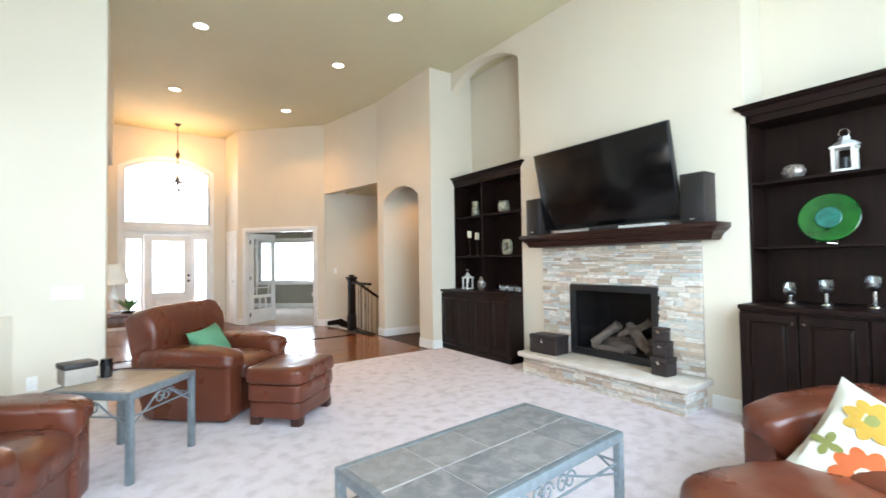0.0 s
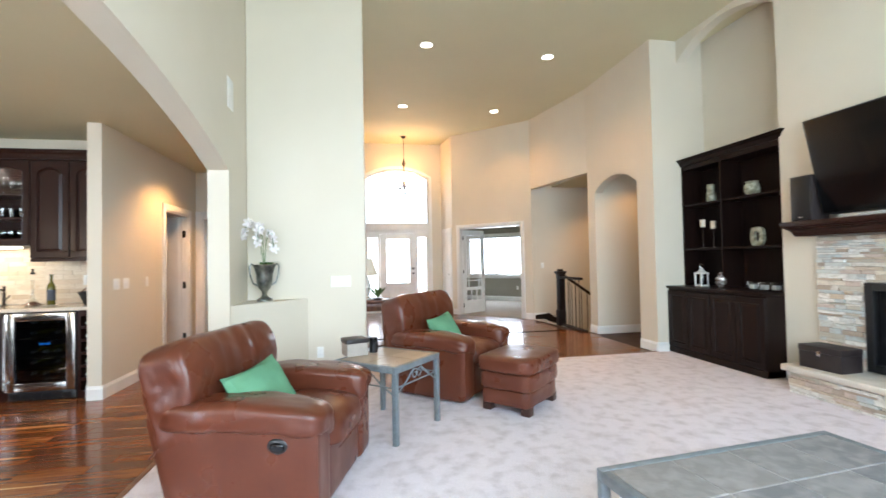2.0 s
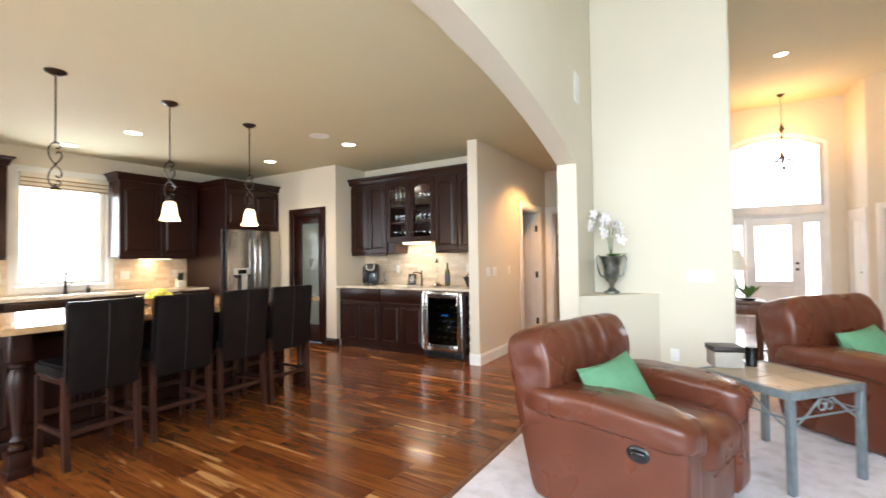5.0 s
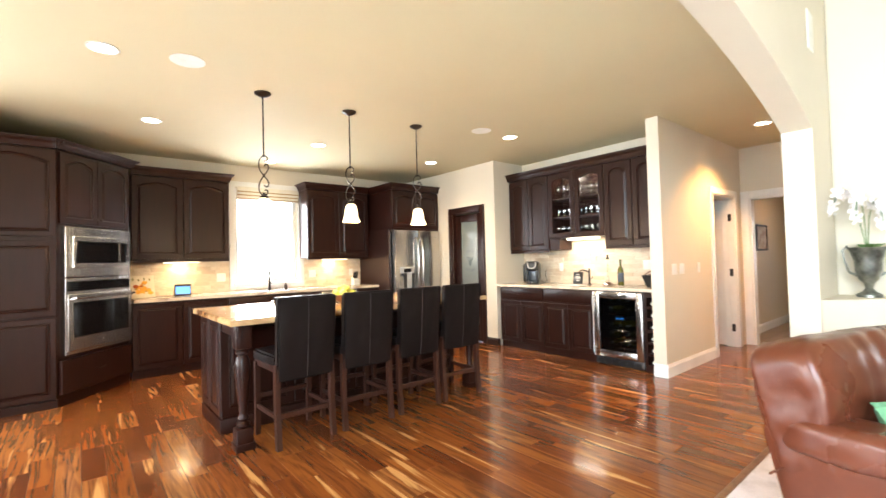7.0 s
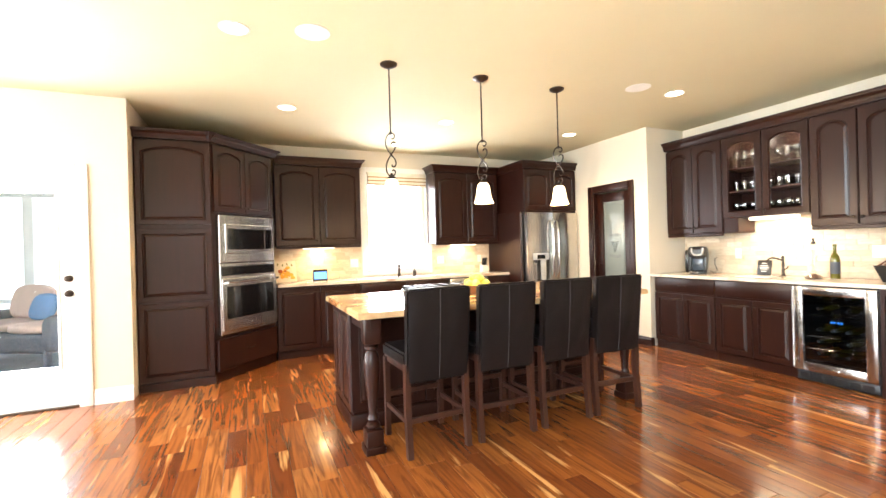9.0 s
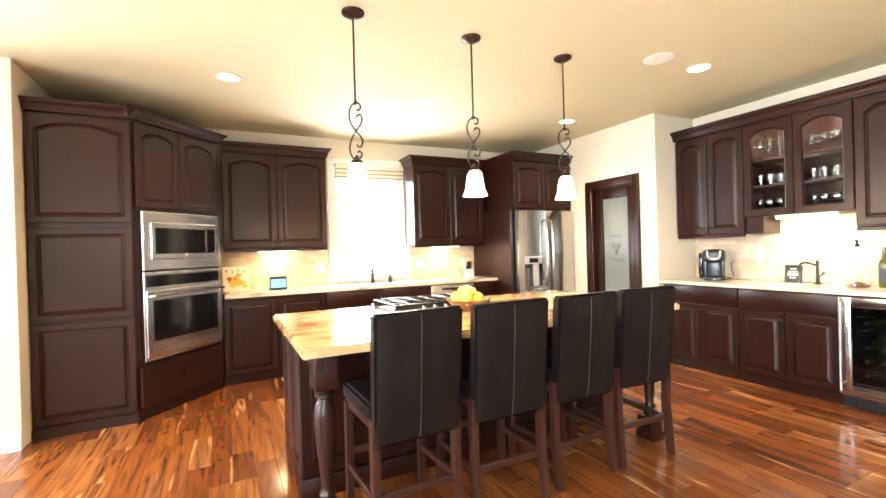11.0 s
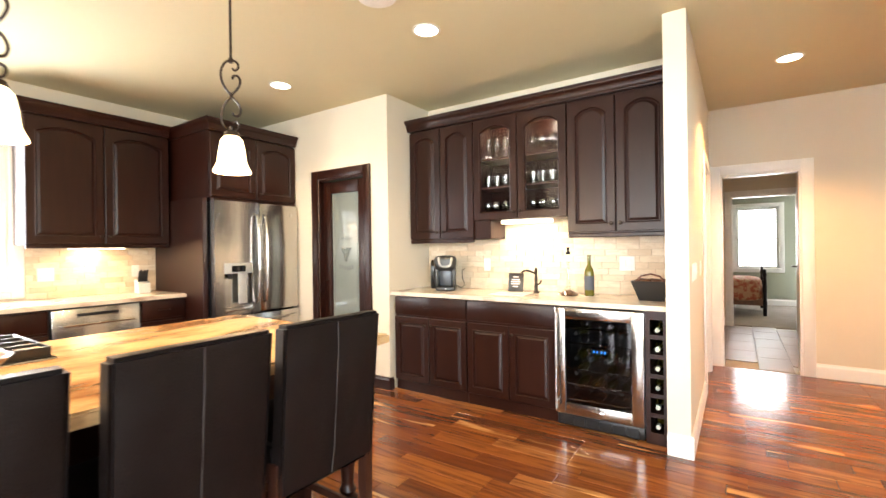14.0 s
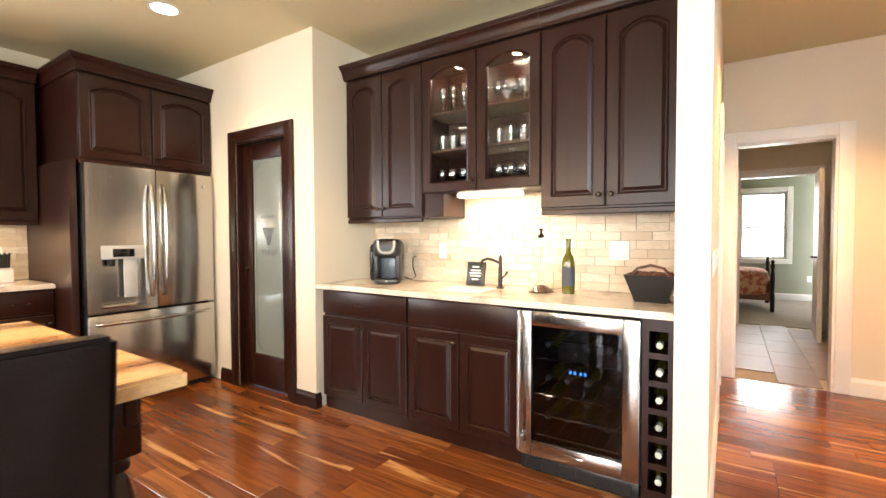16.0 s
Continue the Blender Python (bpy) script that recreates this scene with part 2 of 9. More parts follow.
TRAV = palette("travertine_tile", [(0.66, 0.56, 0.42), (0.71, 0.62, 0.49), (0.56, 0.44, 0.31), (0.68, 0.575, 0.44), (0.63, 0.50, 0.36)], 0.42, grain=(1, 1, 3), scale=14, streak=(0.54, 0.41, 0.28), bump=0.35, bump_scale=60, amount=0.55)
STONE = palette("stacked_ledge_stone", [(0.68, 0.63, 0.55), (0.52, 0.56, 0.55), (0.56, 0.45, 0.33), (0.76, 0.72, 0.65), (0.42, 0.33, 0.25), (0.58, 0.46, 0.38), (0.60, 0.60, 0.55), (0.70, 0.61, 0.49), (0.78, 0.75, 0.69), (0.50, 0.45, 0.36)],
                0.75, grain=(1, 1, 2), scale=19, streak=(0.38, 0.30, 0.23), bump=1.0, bump_scale=45, amount=0.5)
MORTAR = material("stone_backing", (0.34, 0.30, 0.26), 0.9, fine=0.15)
SLAB = material("cut_limestone_slab", (0.68, 0.63, 0.55), 0.6, second=(0.58, 0.52, 0.44), scale=7, bump=0.4, bump_scale=40, fine=0.08)
PLANK = palette("acacia_plank", [(0.211, 0.062, 0.0135), (0.158, 0.043, 0.0108), (0.251, 0.081, 0.0180), (0.185, 0.053, 0.0126), (0.128, 0.033, 0.0090), (0.233, 0.072, 0.0162), (0.299, 0.110, 0.0288)],
                0.22, grain=(0.5, 6.2, 1), scale=3.4, streak=(0.075, 0.022, 0.009), bump=0.10, bump_scale=14, coat=0.42, amount=0.78, spec=0.15, pale=(0.50, 0.255, 0.088))
PLANKS_FAR = palette("acacia_plank_joined", [(0.211, 0.062, 0.0135), (0.158, 0.043, 0.0108), (0.251, 0.081, 0.0180), (0.185, 0.053, 0.0126), (0.128, 0.033, 0.0090), (0.233, 0.072, 0.0162), (0.299, 0.110, 0.0288)],
                     0.22, grain=(0.5, 6.2, 1), scale=3.4, streak=(0.075, 0.022, 0.009), bump=0.10, bump_scale=14, coat=0.42, amount=0.78, spec=0.15, pale=(0.50, 0.255, 0.088), islands=True)
SUBFLOOR = material("dark_plank_joint", (0.035, 0.014, 0.007), 0.6)
FLOORTILE = palette("grey_brown_floor_tile", [(0.22, 0.165, 0.13), (0.25, 0.19, 0.15), (0.195, 0.145, 0.115)], 0.42, spec=0.3, scale=5, streak=(0.22, 0.17, 0.14), bump=0.15, amount=0.5)
WHITEGLASS = glow("lit_frosted_glass", (1.0, 0.80, 0.50), 2.2)
CANLIT = glow("lit_lamp_lens", (1.0, 0.90, 0.72), 14.0)
CANRIM = material("white_lamp_trim", (0.85, 0.84, 0.80), 0.4)
STRIP = glow("lit_under_cabinet_strip", (1.0, 0.86, 0.62), 3.0)
OUTSIDE = glow("bright_overcast_distance", (0.95, 0.98, 1.0), 4.5)
GLASS = clear("window_glass", alpha=0.2)
PORCHSKY = glow("pale_porch_distance", (0.80, 0.88, 0.95), 0.75)
AMBERGLASS = glow("lit_amber_glass", (1.0, 0.84, 0.58), 1.6)
CLEAR = clear("drinking_glass", (0.95, 0.97, 0.97), 0.02, 0.6)
TINTED = clear("dark_cooler_glass", (0.42, 0.43, 0.46), 0.02, 0.27)
FIREGLASS = clear("smoked_fire_glass", (0.75, 0.75, 0.75), 0.02, 0.12)
FROSTED = material("etched_pantry_glass", (0.19, 0.215, 0.20), 0.09, spec=0.6, second=(0.165, 0.19, 0.175), scale=2, rough_var=0.04, fine=0.03)
ETCH = material("etching_lines", (0.11, 0.125, 0.12), 0.6)
GREEN = material("sage_green_fabric", (0.145, 0.31, 0.18), 0.9, spec=0.2, second=(0.12, 0.265, 0.15), scale=9, bump=0.5, bump_scale=320, fine=0.1)
WOVEN = material("tan_woven_band", (0.42, 0.29, 0.15), 0.85, spec=0.2, bump=0.5, bump_scale=160, fine=0.2)
LAMPSHADE = material("cream_linen_shade", (0.78, 0.73, 0.62), 0.8, bump=0.3, bump_scale=260)
CERAMIC = material("white_ceramic", (0.78, 0.76, 0.71), 0.25, fine=0.04)
PEWTER = material("aged_pewter", (0.30, 0.31, 0.28), 0.30, 0.85, second=(0.09, 0.095, 0.085), scale=14, fine=0.25, bump=0.2)
PETAL = material("white_orchid_petal", (0.85, 0.82, 0.80), 0.6, second=(0.80, 0.72, 0.72), scale=30)
LEAF = material("green_leaf", (0.07, 0.15, 0.035), 0.5, second=(0.10, 0.20, 0.05), scale=20)
GREENGLASS = material("green_art_glass", (0.002, 0.050, 0.008), 0.16, second=(0.006, 0.10, 0.010), scale=6, fine=0.2, coat=0.6)
TEALGLASS = material("teal_art_glass", (0.004, 0.07, 0.06), 0.14, second=(0.02, 0.16, 0.12), scale=12, fine=0.2, coat=0.6)
CANDLE = material("ivory_wax", (0.80, 0.74, 0.60), 0.5)
TAUPE = material("taupe_box_cloth", (0.40, 0.35, 0.30), 0.8, bump=0.3, bump_scale=200)
BROWNBOX = material("dark_brown_box", (0.014, 0.009, 0.009), 0.5, second=(0.022, 0.014, 0.013), scale=10, fine=0.15)
FLORAL = material("cream_cushion_cloth", (0.50, 0.47, 0.38), 0.85, spec=0.2, bump=0.4, bump_scale=300)
ORANGE = material("orange_print", (0.36, 0.085, 0.025), 0.85, spec=0.2, fine=0.1)
GOLDPRINT = material("golden_painted_petal", (0.70, 0.36, 0.03), 0.7, second=(0.62, 0.26, 0.02), scale=20, fine=0.15)
MUSTARD = material("mustard_print", (0.33, 0.20, 0.028), 0.85, spec=0.2, fine=0.15)
OLIVE = material("olive_print", (0.16, 0.16, 0.045), 0.85, spec=0.2, fine=0.1)
TEAL = material("teal_print", (0.05, 0.17, 0.17), 0.85, spec=0.2, fine=0.1)
LEMON = material("yellow_fruit_skin", (0.66, 0.56, 0.06), 0.4, second=(0.50, 0.56, 0.10), scale=8, bump=0.2, bump_scale=120)
BOWLWOOD = material("turned_wood_bowl", (0.30, 0.13, 0.05), 0.4, second=(0.2, 0.08, 0.03), scale=6)
WINEGLASS = material("olive_green_bottle", (0.105, 0.090, 0.010), 0.06, fine=0.1)
LABEL = material("paper_label", (0.05, 0.055, 0.07), 0.6)
FOIL = material("pale_bottle_top", (0.62, 0.66, 0.58), 0.35, per_object=0.3)
QUILT = material("red_patterned_quilt", (0.30, 0.07, 0.035), 0.9, second=(0.42, 0.25, 0.14), scale=14, lo=0.45, hi=0.55, bump=0.4, bump_scale=60)
WICKER = material("grey_blue_wicker", (0.075, 0.105, 0.15), 0.7, second=(0.03, 0.045, 0.06), scale=60, bump=0.8, bump_scale=90)
PINKCUSHION = material("beige_pink_cushion", (0.58, 0.42, 0.36), 0.9)
BLUECUSHION = material("blue_cushion", (0.06, 0.20, 0.42), 0.9)
SLATEFLOOR = material("blue_grey_porch_floor", (0.15, 0.22, 0.25), 0.7, second=(0.10, 0.16, 0.19), scale=3)
LOGS = material("grey_ceramic_log", (0.42, 0.35, 0.28), 0.9, second=(0.16, 0.12, 0.10), scale=8, bump=0.8, bump_scale=30)
TVGREY = material("silver_plastic", (0.45, 0.45, 0.44), 0.35)
BLUELED = glow("blue_display_digits", (0.05, 0.35, 1.0), 3.0)
BLUESCREEN = glow("small_lit_screen", (0.10, 0.30, 0.75), 1.2)
CANVAS = material("pale_printed_canvas", (0.68, 0.60, 0.45), 0.8)
PICTURE = material("muted_print", (0.50, 0.44, 0.36), 0.6, second=(0.34, 0.22, 0.17), scale=9, lo=0.45, hi=0.6)
GRASS = material("lawn_outside", (0.10, 0.17, 0.05), 0.9, second=(0.07, 0.12, 0.035), scale=0.8, fine=0.2)

# ---- building helpers ----
def bm_new():
    return bmesh.new()


def box(bm, x0, y0, z0, x1, y1, z1, bevel=0.0, seg=2):
    """An axis-aligned block, with rounded edges where bevel is given."""
    t = bmesh.new()
    bmesh.ops.create_cube(t, size=1)
    for v in t.verts:
        v.co = Vector((x0 + (v.co.x + 0.5) * (x1 - x0), y0 + (v.co.y + 0.5) * (y1 - y0), z0 + (v.co.z + 0.5) * (z1 - z0)))
    if bevel:
        bmesh.ops.bevel(t, geom=t.edges[:], offset=min(bevel, 0.49 * min(abs(x1 - x0), abs(y1 - y0), abs(z1 - z0))), segments=seg, profile=0.5, affect="EDGES")
    return merge(bm, t)


def merge(bm, t, m=None):
    """Adds a bmesh to another, at the pose m."""
    if m is not None:
        bmesh.ops.transform(t, matrix=m, verts=t.verts[:])
    me = bpy.data.meshes.new("piece")
    t.to_mesh(me)
    t.free()
    bm.from_mesh(me)
    bpy.data.meshes.remove(me)
    return bm


def prism(bm, pts, lo, hi, plane):
    """A polygon drawn in a plane ('x': y and z, 'y': x and z, 'z': x and y), thickened from lo to hi."""
    to = {"x": lambda u, v, c: (c, u, v), "y": lambda u, v, c: (u, c, v), "z": lambda u, v, c: (u, v, c)}[plane]
    a = [bm.verts.new(to(u, v, lo)) for u, v in pts]
    b = [bm.verts.new(to(u, v, hi)) for u, v in pts]
    faces = [bm.faces.new(a), bm.faces.new(b[::-1])]
    for i in range(len(pts)):
        j = (i + 1) % len(pts)
        faces.append(bm.faces.new((a[j], a[i], b[i], b[j])))
    bmesh.ops.recalc_face_normals(bm, faces=faces)
    return bm


def lathe(bm, profile, n=24, at=(0, 0, 0), caps=True):
    """A turned body from pairs of radius and height."""
    rings = []
    for r, z in profile:
        if r < 1e-5:
            rings.append([bm.verts.new((at[0], at[1], at[2] + z))])
        else:
            rings.append([bm.verts.new((at[0] + r * math.cos(2 * math.pi * i / n), at[1] + r * math.sin(2 * math.pi * i / n), at[2] + z)) for i in range(n)])
    for p, q in zip(rings, rings[1:]):
        for i in range(n):
            j = (i + 1) % n
            vs = [p[i % len(p)], p[j % len(p)], q[j % len(q)], q[i % len(q)]]
            vs = list(dict.fromkeys(vs))
            if len(vs) > 2:
                bm.faces.new(vs)
    for ring, flip in ((rings[0], True), (rings[-1], False)):
        if caps and len(ring) > 2:
            bm.faces.new(ring[::-1] if flip else ring)
    return bm


def tube(bm, pts, r, n=8, ends=True):
    """A round bar along a line of points; r is one radius or one for each point."""
    pts = [Vector(p) for p in pts]
    rs = r if isinstance(r, (list, tuple)) else [r] * len(pts)
    rings, side = [], None
    for i, p in enumerate(pts):
        d = (pts[min(i + 1, len(pts) - 1)] - pts[max(i - 1, 0)]).normalized()
        if side is None:
            side = d.orthogonal().normalized()
        side = (side - d * side.dot(d)).normalized()
        up = d.cross(side)
        rings.append([bm.verts.new(p + (side * math.cos(2 * math.pi * k / n) + up * math.sin(2 * math.pi * k / n)) * rs[i]) for k in range(n)])
    for a, b in zip(rings, rings[1:]):
        for k in range(n):
            bm.faces.new((a[k], a[(k + 1) % n], b[(k + 1) % n], b[k]))
    if ends:
        bm.faces.new(rings[0][::-1])
        bm.faces.new(rings[-1])
    return bm


def ball(bm, at, r, squash=(1, 1, 1), n=12):
    t = bmesh.new()
    bmesh.ops.create_uvsphere(t, u_segments=n, v_segments=max(6, n // 2 + 2), radius=r)
    return merge(bm, t, Matrix.Translation(at) @ Matrix.Diagonal((*squash, 1)))


def finish(name, bm, mat, smooth=False):
    me = bpy.data.meshes.new(name)
    bm.to_mesh(me)
    bm.free()
    if smooth:
        for p in me.polygons:
            p.use_smooth = True
        me.set_sharp_from_angle(angle=radians(38))
    for m in mat if isinstance(mat, (list, tuple)) else [mat]:
        me.materials.append(m)
    return me


def part(name, bm, mat, parent, label="", smooth=True):
    """One mesh object under a thing or a part."""
    ob = new(name, finish(name, bm, mat, smooth))
    ob.parent = parent
    return tagged(ob, label) if label else ob


def thing(name, label, category, m=None, group="", kind=""):
    ob = new(name)
    ob.empty_display_size = 0.1
    if m is not None:
        ob.matrix_world = m
    return tagged(ob, label, category, group, kind)


def solid(name, bm, mat, label, category, m=None, group="", kind="", smooth=True):
    """A thing of a single mesh."""
    ob = new(name, finish(name, bm, mat, smooth))
    if m is not None:
        ob.matrix_world = m
    return tagged(ob, label, category, group, kind)


def structure(name, bm, mat, label, category, smooth=False):
    return solid(name, bm, mat, label, category, kind="structure", smooth=smooth)


def grid_wall(bm, us, vs, holes, lo, hi, plane):
    """A wall of given thickness with rectangular openings (u0, u1, v0, v1)."""
    us = sorted({*us, *(h[0] for h in holes), *(h[1] for h in holes)})
    vs = sorted({*vs, *(h[2] for h in holes), *(h[3] for h in holes)})
    us = [u for u in us]
    full = {}
    for i in range(len(us) - 1):
        for j in range(len(vs) - 1):
            cu, cv = (us[i] + us[i + 1]) / 2, (vs[j] + vs[j + 1]) / 2
            full[i, j] = not any(h[0] < cu < h[1] and h[2] < cv < h[3] for h in holes)
    to = {"x": lambda u, v, c: (c, u, v), "y": lambda u, v, c: (u, c, v), "z": lambda u, v, c: (u, v, c)}[plane]
    made = []

    def quad(*p):
        made.append(bm.faces.new([bm.verts.new(q) for q in p]))

    for (i, j), on in full.items():
        if not on:
            continue
        a, b, c, d = us[i], us[i + 1], vs[j], vs[j + 1]
        quad(to(a, c, lo), to(b, c, lo), to(b, d, lo), to(a, d, lo))
        quad(to(a, d, hi), to(b, d, hi), to(b, c, hi), to(a, c, hi))
        for di, dj, p, q in ((-1, 0, (a, c), (a, d)), (1, 0, (b, d), (b, c)), (0, -1, (b, c), (a, c)), (0, 1, (a, d), (b, d))):
            if not full.get((i + di, j + dj), False):
                quad(to(*p, lo), to(*q, lo), to(*q, hi), to(*p, hi))
    bmesh.ops.remove_doubles(bm, verts=bm.verts[:], dist=1e-5)
    bmesh.ops.recalc_face_normals(bm, faces=bm.faces[:])
    return bm


def arc(u0, u1, v, rise, n=20):
    """Points of a shallow arch from u0 to u1 that springs at v."""
    half, mid = (u1 - u0) / 2, (u0 + u1) / 2
    r = (half * half + rise * rise) / (2 * rise)
    return [(mid + half * (2 * i / n - 1), v + rise - r + math.sqrt(r * r - (half * (2 * i / n - 1)) ** 2)) for i in range(n + 1)]


def rbox(bm, x0, y0, z0, x1, y1, z1, n=5.0, cuts=7, wrinkle=0.0, seed=0.0):
    """A softly rounded block, like a stuffed cushion; n: how square it is."""
    t = bmesh.new()
    bmesh.ops.create_cube(t, size=2)
    bmesh.ops.subdivide_edges(t, edges=t.edges[:], cuts=cuts, use_grid_fill=True)
    for v in t.verts:
        p = v.co
        k = (abs(p.x) ** n + abs(p.y) ** n + abs(p.z) ** n) ** (1 / n)
        q = p / k
        w = Vector(((x0 + x1) / 2 + q.x * (x1 - x0) / 2, (y0 + y1) / 2 + q.y * (y1 - y0) / 2, (z0 + z1) / 2 + q.z * (z1 - z0) / 2))
        if wrinkle:
            w += q.normalized() * wrinkle * (noise.noise(w * 9 + Vector((seed, 0, 0))) + 0.5 * noise.noise(w * 23 + Vector((0, seed, 0))))
        v.co = w
    return merge(bm, t)


def shaped(bm, f):
    """Moves every vertex by a rule."""
    for v in bm.verts:
        v.co = Vector(f(v.co.x, v.co.y, v.co.z))
    return bm


def turned(bm, m):
    bmesh.ops.transform(bm, matrix=m, verts=bm.verts[:])
    return bm



# ---- structure ----
def rect_walls():
    bm = grid_wall(bm_new(), (-0.40, 5.28), (0, KC), [(2.16, 3.08, 0.98, 2.42)], -7.24, -7.10, "x")
    structure("wall_sink", bm, PAINT, "cream painted kitchen wall with a window over the sink", "wall")
    bm = grid_wall(bm_new(), (-3.7, -0.40), (0, KC), [(-1.62, -0.78, 0.0, 2.04)], -5.77, -5.63, "x")
    structure("wall_patio", bm, PAINT, "cream painted wall holding the glazed patio door", "wall")
    bm = box(bm_new(), -7.24, -0.54, 0, -5.77, -0.40, KC)
    structure("wall_behind_ovens", bm, PAINT, "cream painted wall closing the kitchen corner", "wall")
    bm = grid_wall(bm_new(), (-7.10, -4.81), (0, KC), [(-5.76, -5.11, 0.0, 2.03)], 5.16, 5.28, "y")
    structure("wall_pantry", bm, PAINT, "cream painted wall with the pantry doorway", "wall")
    bm = box(bm_new(), -4.95, 5.28, 0, -4.81, 5.82, KC)
    box(bm, -4.95, 5.82, 0, -2.5, 5.94, KC)
    structure("wall_bar", bm, PAINT, "cream painted recess behind the wet bar", "wall")
    bm = grid_wall(bm_new(), (5.10, 7.60), (0, KC), [(6.52, 7.30, 0.0, 2.03)], -2.50, -2.37, "x")
    structure("wall_pier", bm, PAINT, "cream painted partition wall ending beside the wet bar", "wall")
    bm = grid_wall(bm_new(), (-4.1, -0.25), (0, KC), [(-2.28, -1.60, 0.0, 2.03)], 7.60, 7.74, "y")
    structure("wall_hall", bm, PAINT, "cream painted hall wall with a cased doorway", "wall")
    bm = box(bm_new(), -4.22, 5.94, 0, -4.10, 7.74, KC)
    structure("wall_closet", bm, PAINT, "plain cream wall of the side room", "wall")
    bm = grid_wall(bm_new(), (-5.77, -1.18), (0, KC), [(-5.1, -1.7, 0.4, 2.5)], -3.70, -3.56, "y")
    structure("wall_dinette", bm, PAINT, "cream painted wall with a wide window", "wall")
    bm = grid_wall(bm_new(), (-1.0, 5.04), (0, GC), [(-0.6, 3.8, 0.6, 3.8)], -1.50, -1.36, "y")
    structure("wall_great_room", bm, PAINT, "cream painted wall with tall windows", "wall")


rect_walls()

# kitchen arch
bm = prism(bm_new(), [(-3.70, 0), (-0.80, 0)] + arc(-0.80, 4.42, 2.15, 0.42, 40) + [(4.42, 0), (5.18, 0), (5.18, GC), (-3.70, GC)], -1.18, -1.0, "x")
structure("wall_arch", bm, PAINT, "cream painted wall with a wide shallow arch to the kitchen", "wall")
bm = box(bm_new(), -1.0, 5.03, 0, 0.205, 5.18, GC, 0.012)
structure("wall_niche", bm, PAINT, "tall cream painted wall with a free end", "wall")
bm = prism(bm_new(), [(-1.0, 4.44), (-0.40, 5.03), (-1.0, 5.03)], 0, 0.93, "z")
structure("wall_ledge", bm, PAINT, "low cream painted corner wall with a ledge on top", "wall")
bm = box(bm_new(), 0.05, 5.18, KC, 0.17, 7.74, GC)
box(bm, -0.39, 7.62, KC, 0.05, 7.74, GC)
structure("wall_corridor_header", bm, PAINT, "cream painted wall above the low corridor", "wall")
bm = box(bm_new(), -0.39, 7.74, 0, -0.25, 11.54, GC)
structure("wall_foyer_side", bm, PAINT, "tall cream painted side wall of the foyer", "wall")

# fireplace wall with two arched recesses and an arched passage
WX, BRX = 4.09, 4.50        # pilaster and passage wall, chimney breast
bm = box(bm_new(), WX, 5.58, 0, 4.90, 5.95, GC)
box(bm, WX, 7.12, 0, WX + 0.14, 7.36, GC)
prism(bm, arc(5.95, 7.12, 2.40, 0.20) + [(7.12, GC), (5.95, GC)], WX, WX + 0.14, "x")
structure("wall_passage_front", bm, PAINT, "tall cream painted wall with a narrow arched passage", "wall")
bm = grid_wall(bm_new(), (1.55, 4.10), (0, GC), [(2.36, 3.26, 0.30, 1.0)], BRX, 4.90, "x")
box(bm, BRX, -1.5, 0, 4.90, 0.05, GC)
for y0, y1 in ((4.10, 5.58), (0.05, 1.55)):
    prism(bm, arc(y0, y1, 3.98, 0.25) + [(y1, GC), (y0, GC)], BRX, BRX + 0.14, "x")
structure("wall_fireplace", bm, PAINT, "tall cream painted chimney breast between arched recesses", "wall")
bm = box(bm_new(), 4.90, -1.5, 0, 5.04, 5.95, GC)
structure("wall_recess", bm, PAINT, "cream painted back of the built-in recesses", "wall")
for tail, q in (("_left", (WX + 0.14, 7.12, 0, 7.2, 7.36, 2.84)), ("_right", (WX + 0.14, 5.83, 0, 7.2, 5.95, 2.84)), ("_end", (7.2, 5.83, 0, 7.32, 7.36, 2.84))):
    structure("wall_passage" + tail, box(bm_new(), *q), PAINT, "cream painted wall of the arched passage", "wall")
bm = box(bm_new(), WX + 0.14, 5.83, 2.84, 7.32, 9.4, 2.94)
structure("ceiling_passage", bm, CEIL, "beige ceiling of the passage and stairwell", "ceiling")

# stairwell
bm = prism(bm_new(), [(4.09, 7.36), (4.23, 7.36), (3.89, 9.2), (3.74, 9.17)], 2.80, GC, "z")
structure("wall_stair_header", bm, PAINT, "tall cream painted wall above the stair opening", "wall")
for tail, q in (("", (3.75, 9.17, -2.0, 7.2, 9.30, GC)), ("_end", (7.2, 7.36, -2.0, 7.32, 9.3, 2.84)), ("_side", (4.0, 7.24, -2.0, 7.2, 7.355, -0.06))):
    structure("wall_stairwell" + tail, box(bm_new(), *q), PAINT, "shaded cream wall of the stairwell", "wall")

# foyer front wall with arched window over the door
FY = 11.4
bm = box(bm_new(), -0.39, FY, 0, 0.22, FY + 0.14, GC)
box(bm, 1.86, FY, 0, 2.32, FY + 0.14, GC)
box(bm, 0.22, FY, 2.07, 1.86, FY + 0.14, 2.22)
prism(bm, arc(0.22, 1.86, 3.42, 0.22) + [(1.86, GC), (0.22, GC)], FY, FY + 0.14, "y")
structure("wall_front", bm, PAINT, "tall cream painted front wall with an arched window above the door", "wall")
bm = prism(bm_new(), [(2.18, 11.4), (2.32, 11.4), (2.42, 10.66), (2.30, 10.57)], 0, GC, "z")
structure("wall_foyer_closet", bm, PAINT, "cream painted foyer wall with a closet door", "wall")

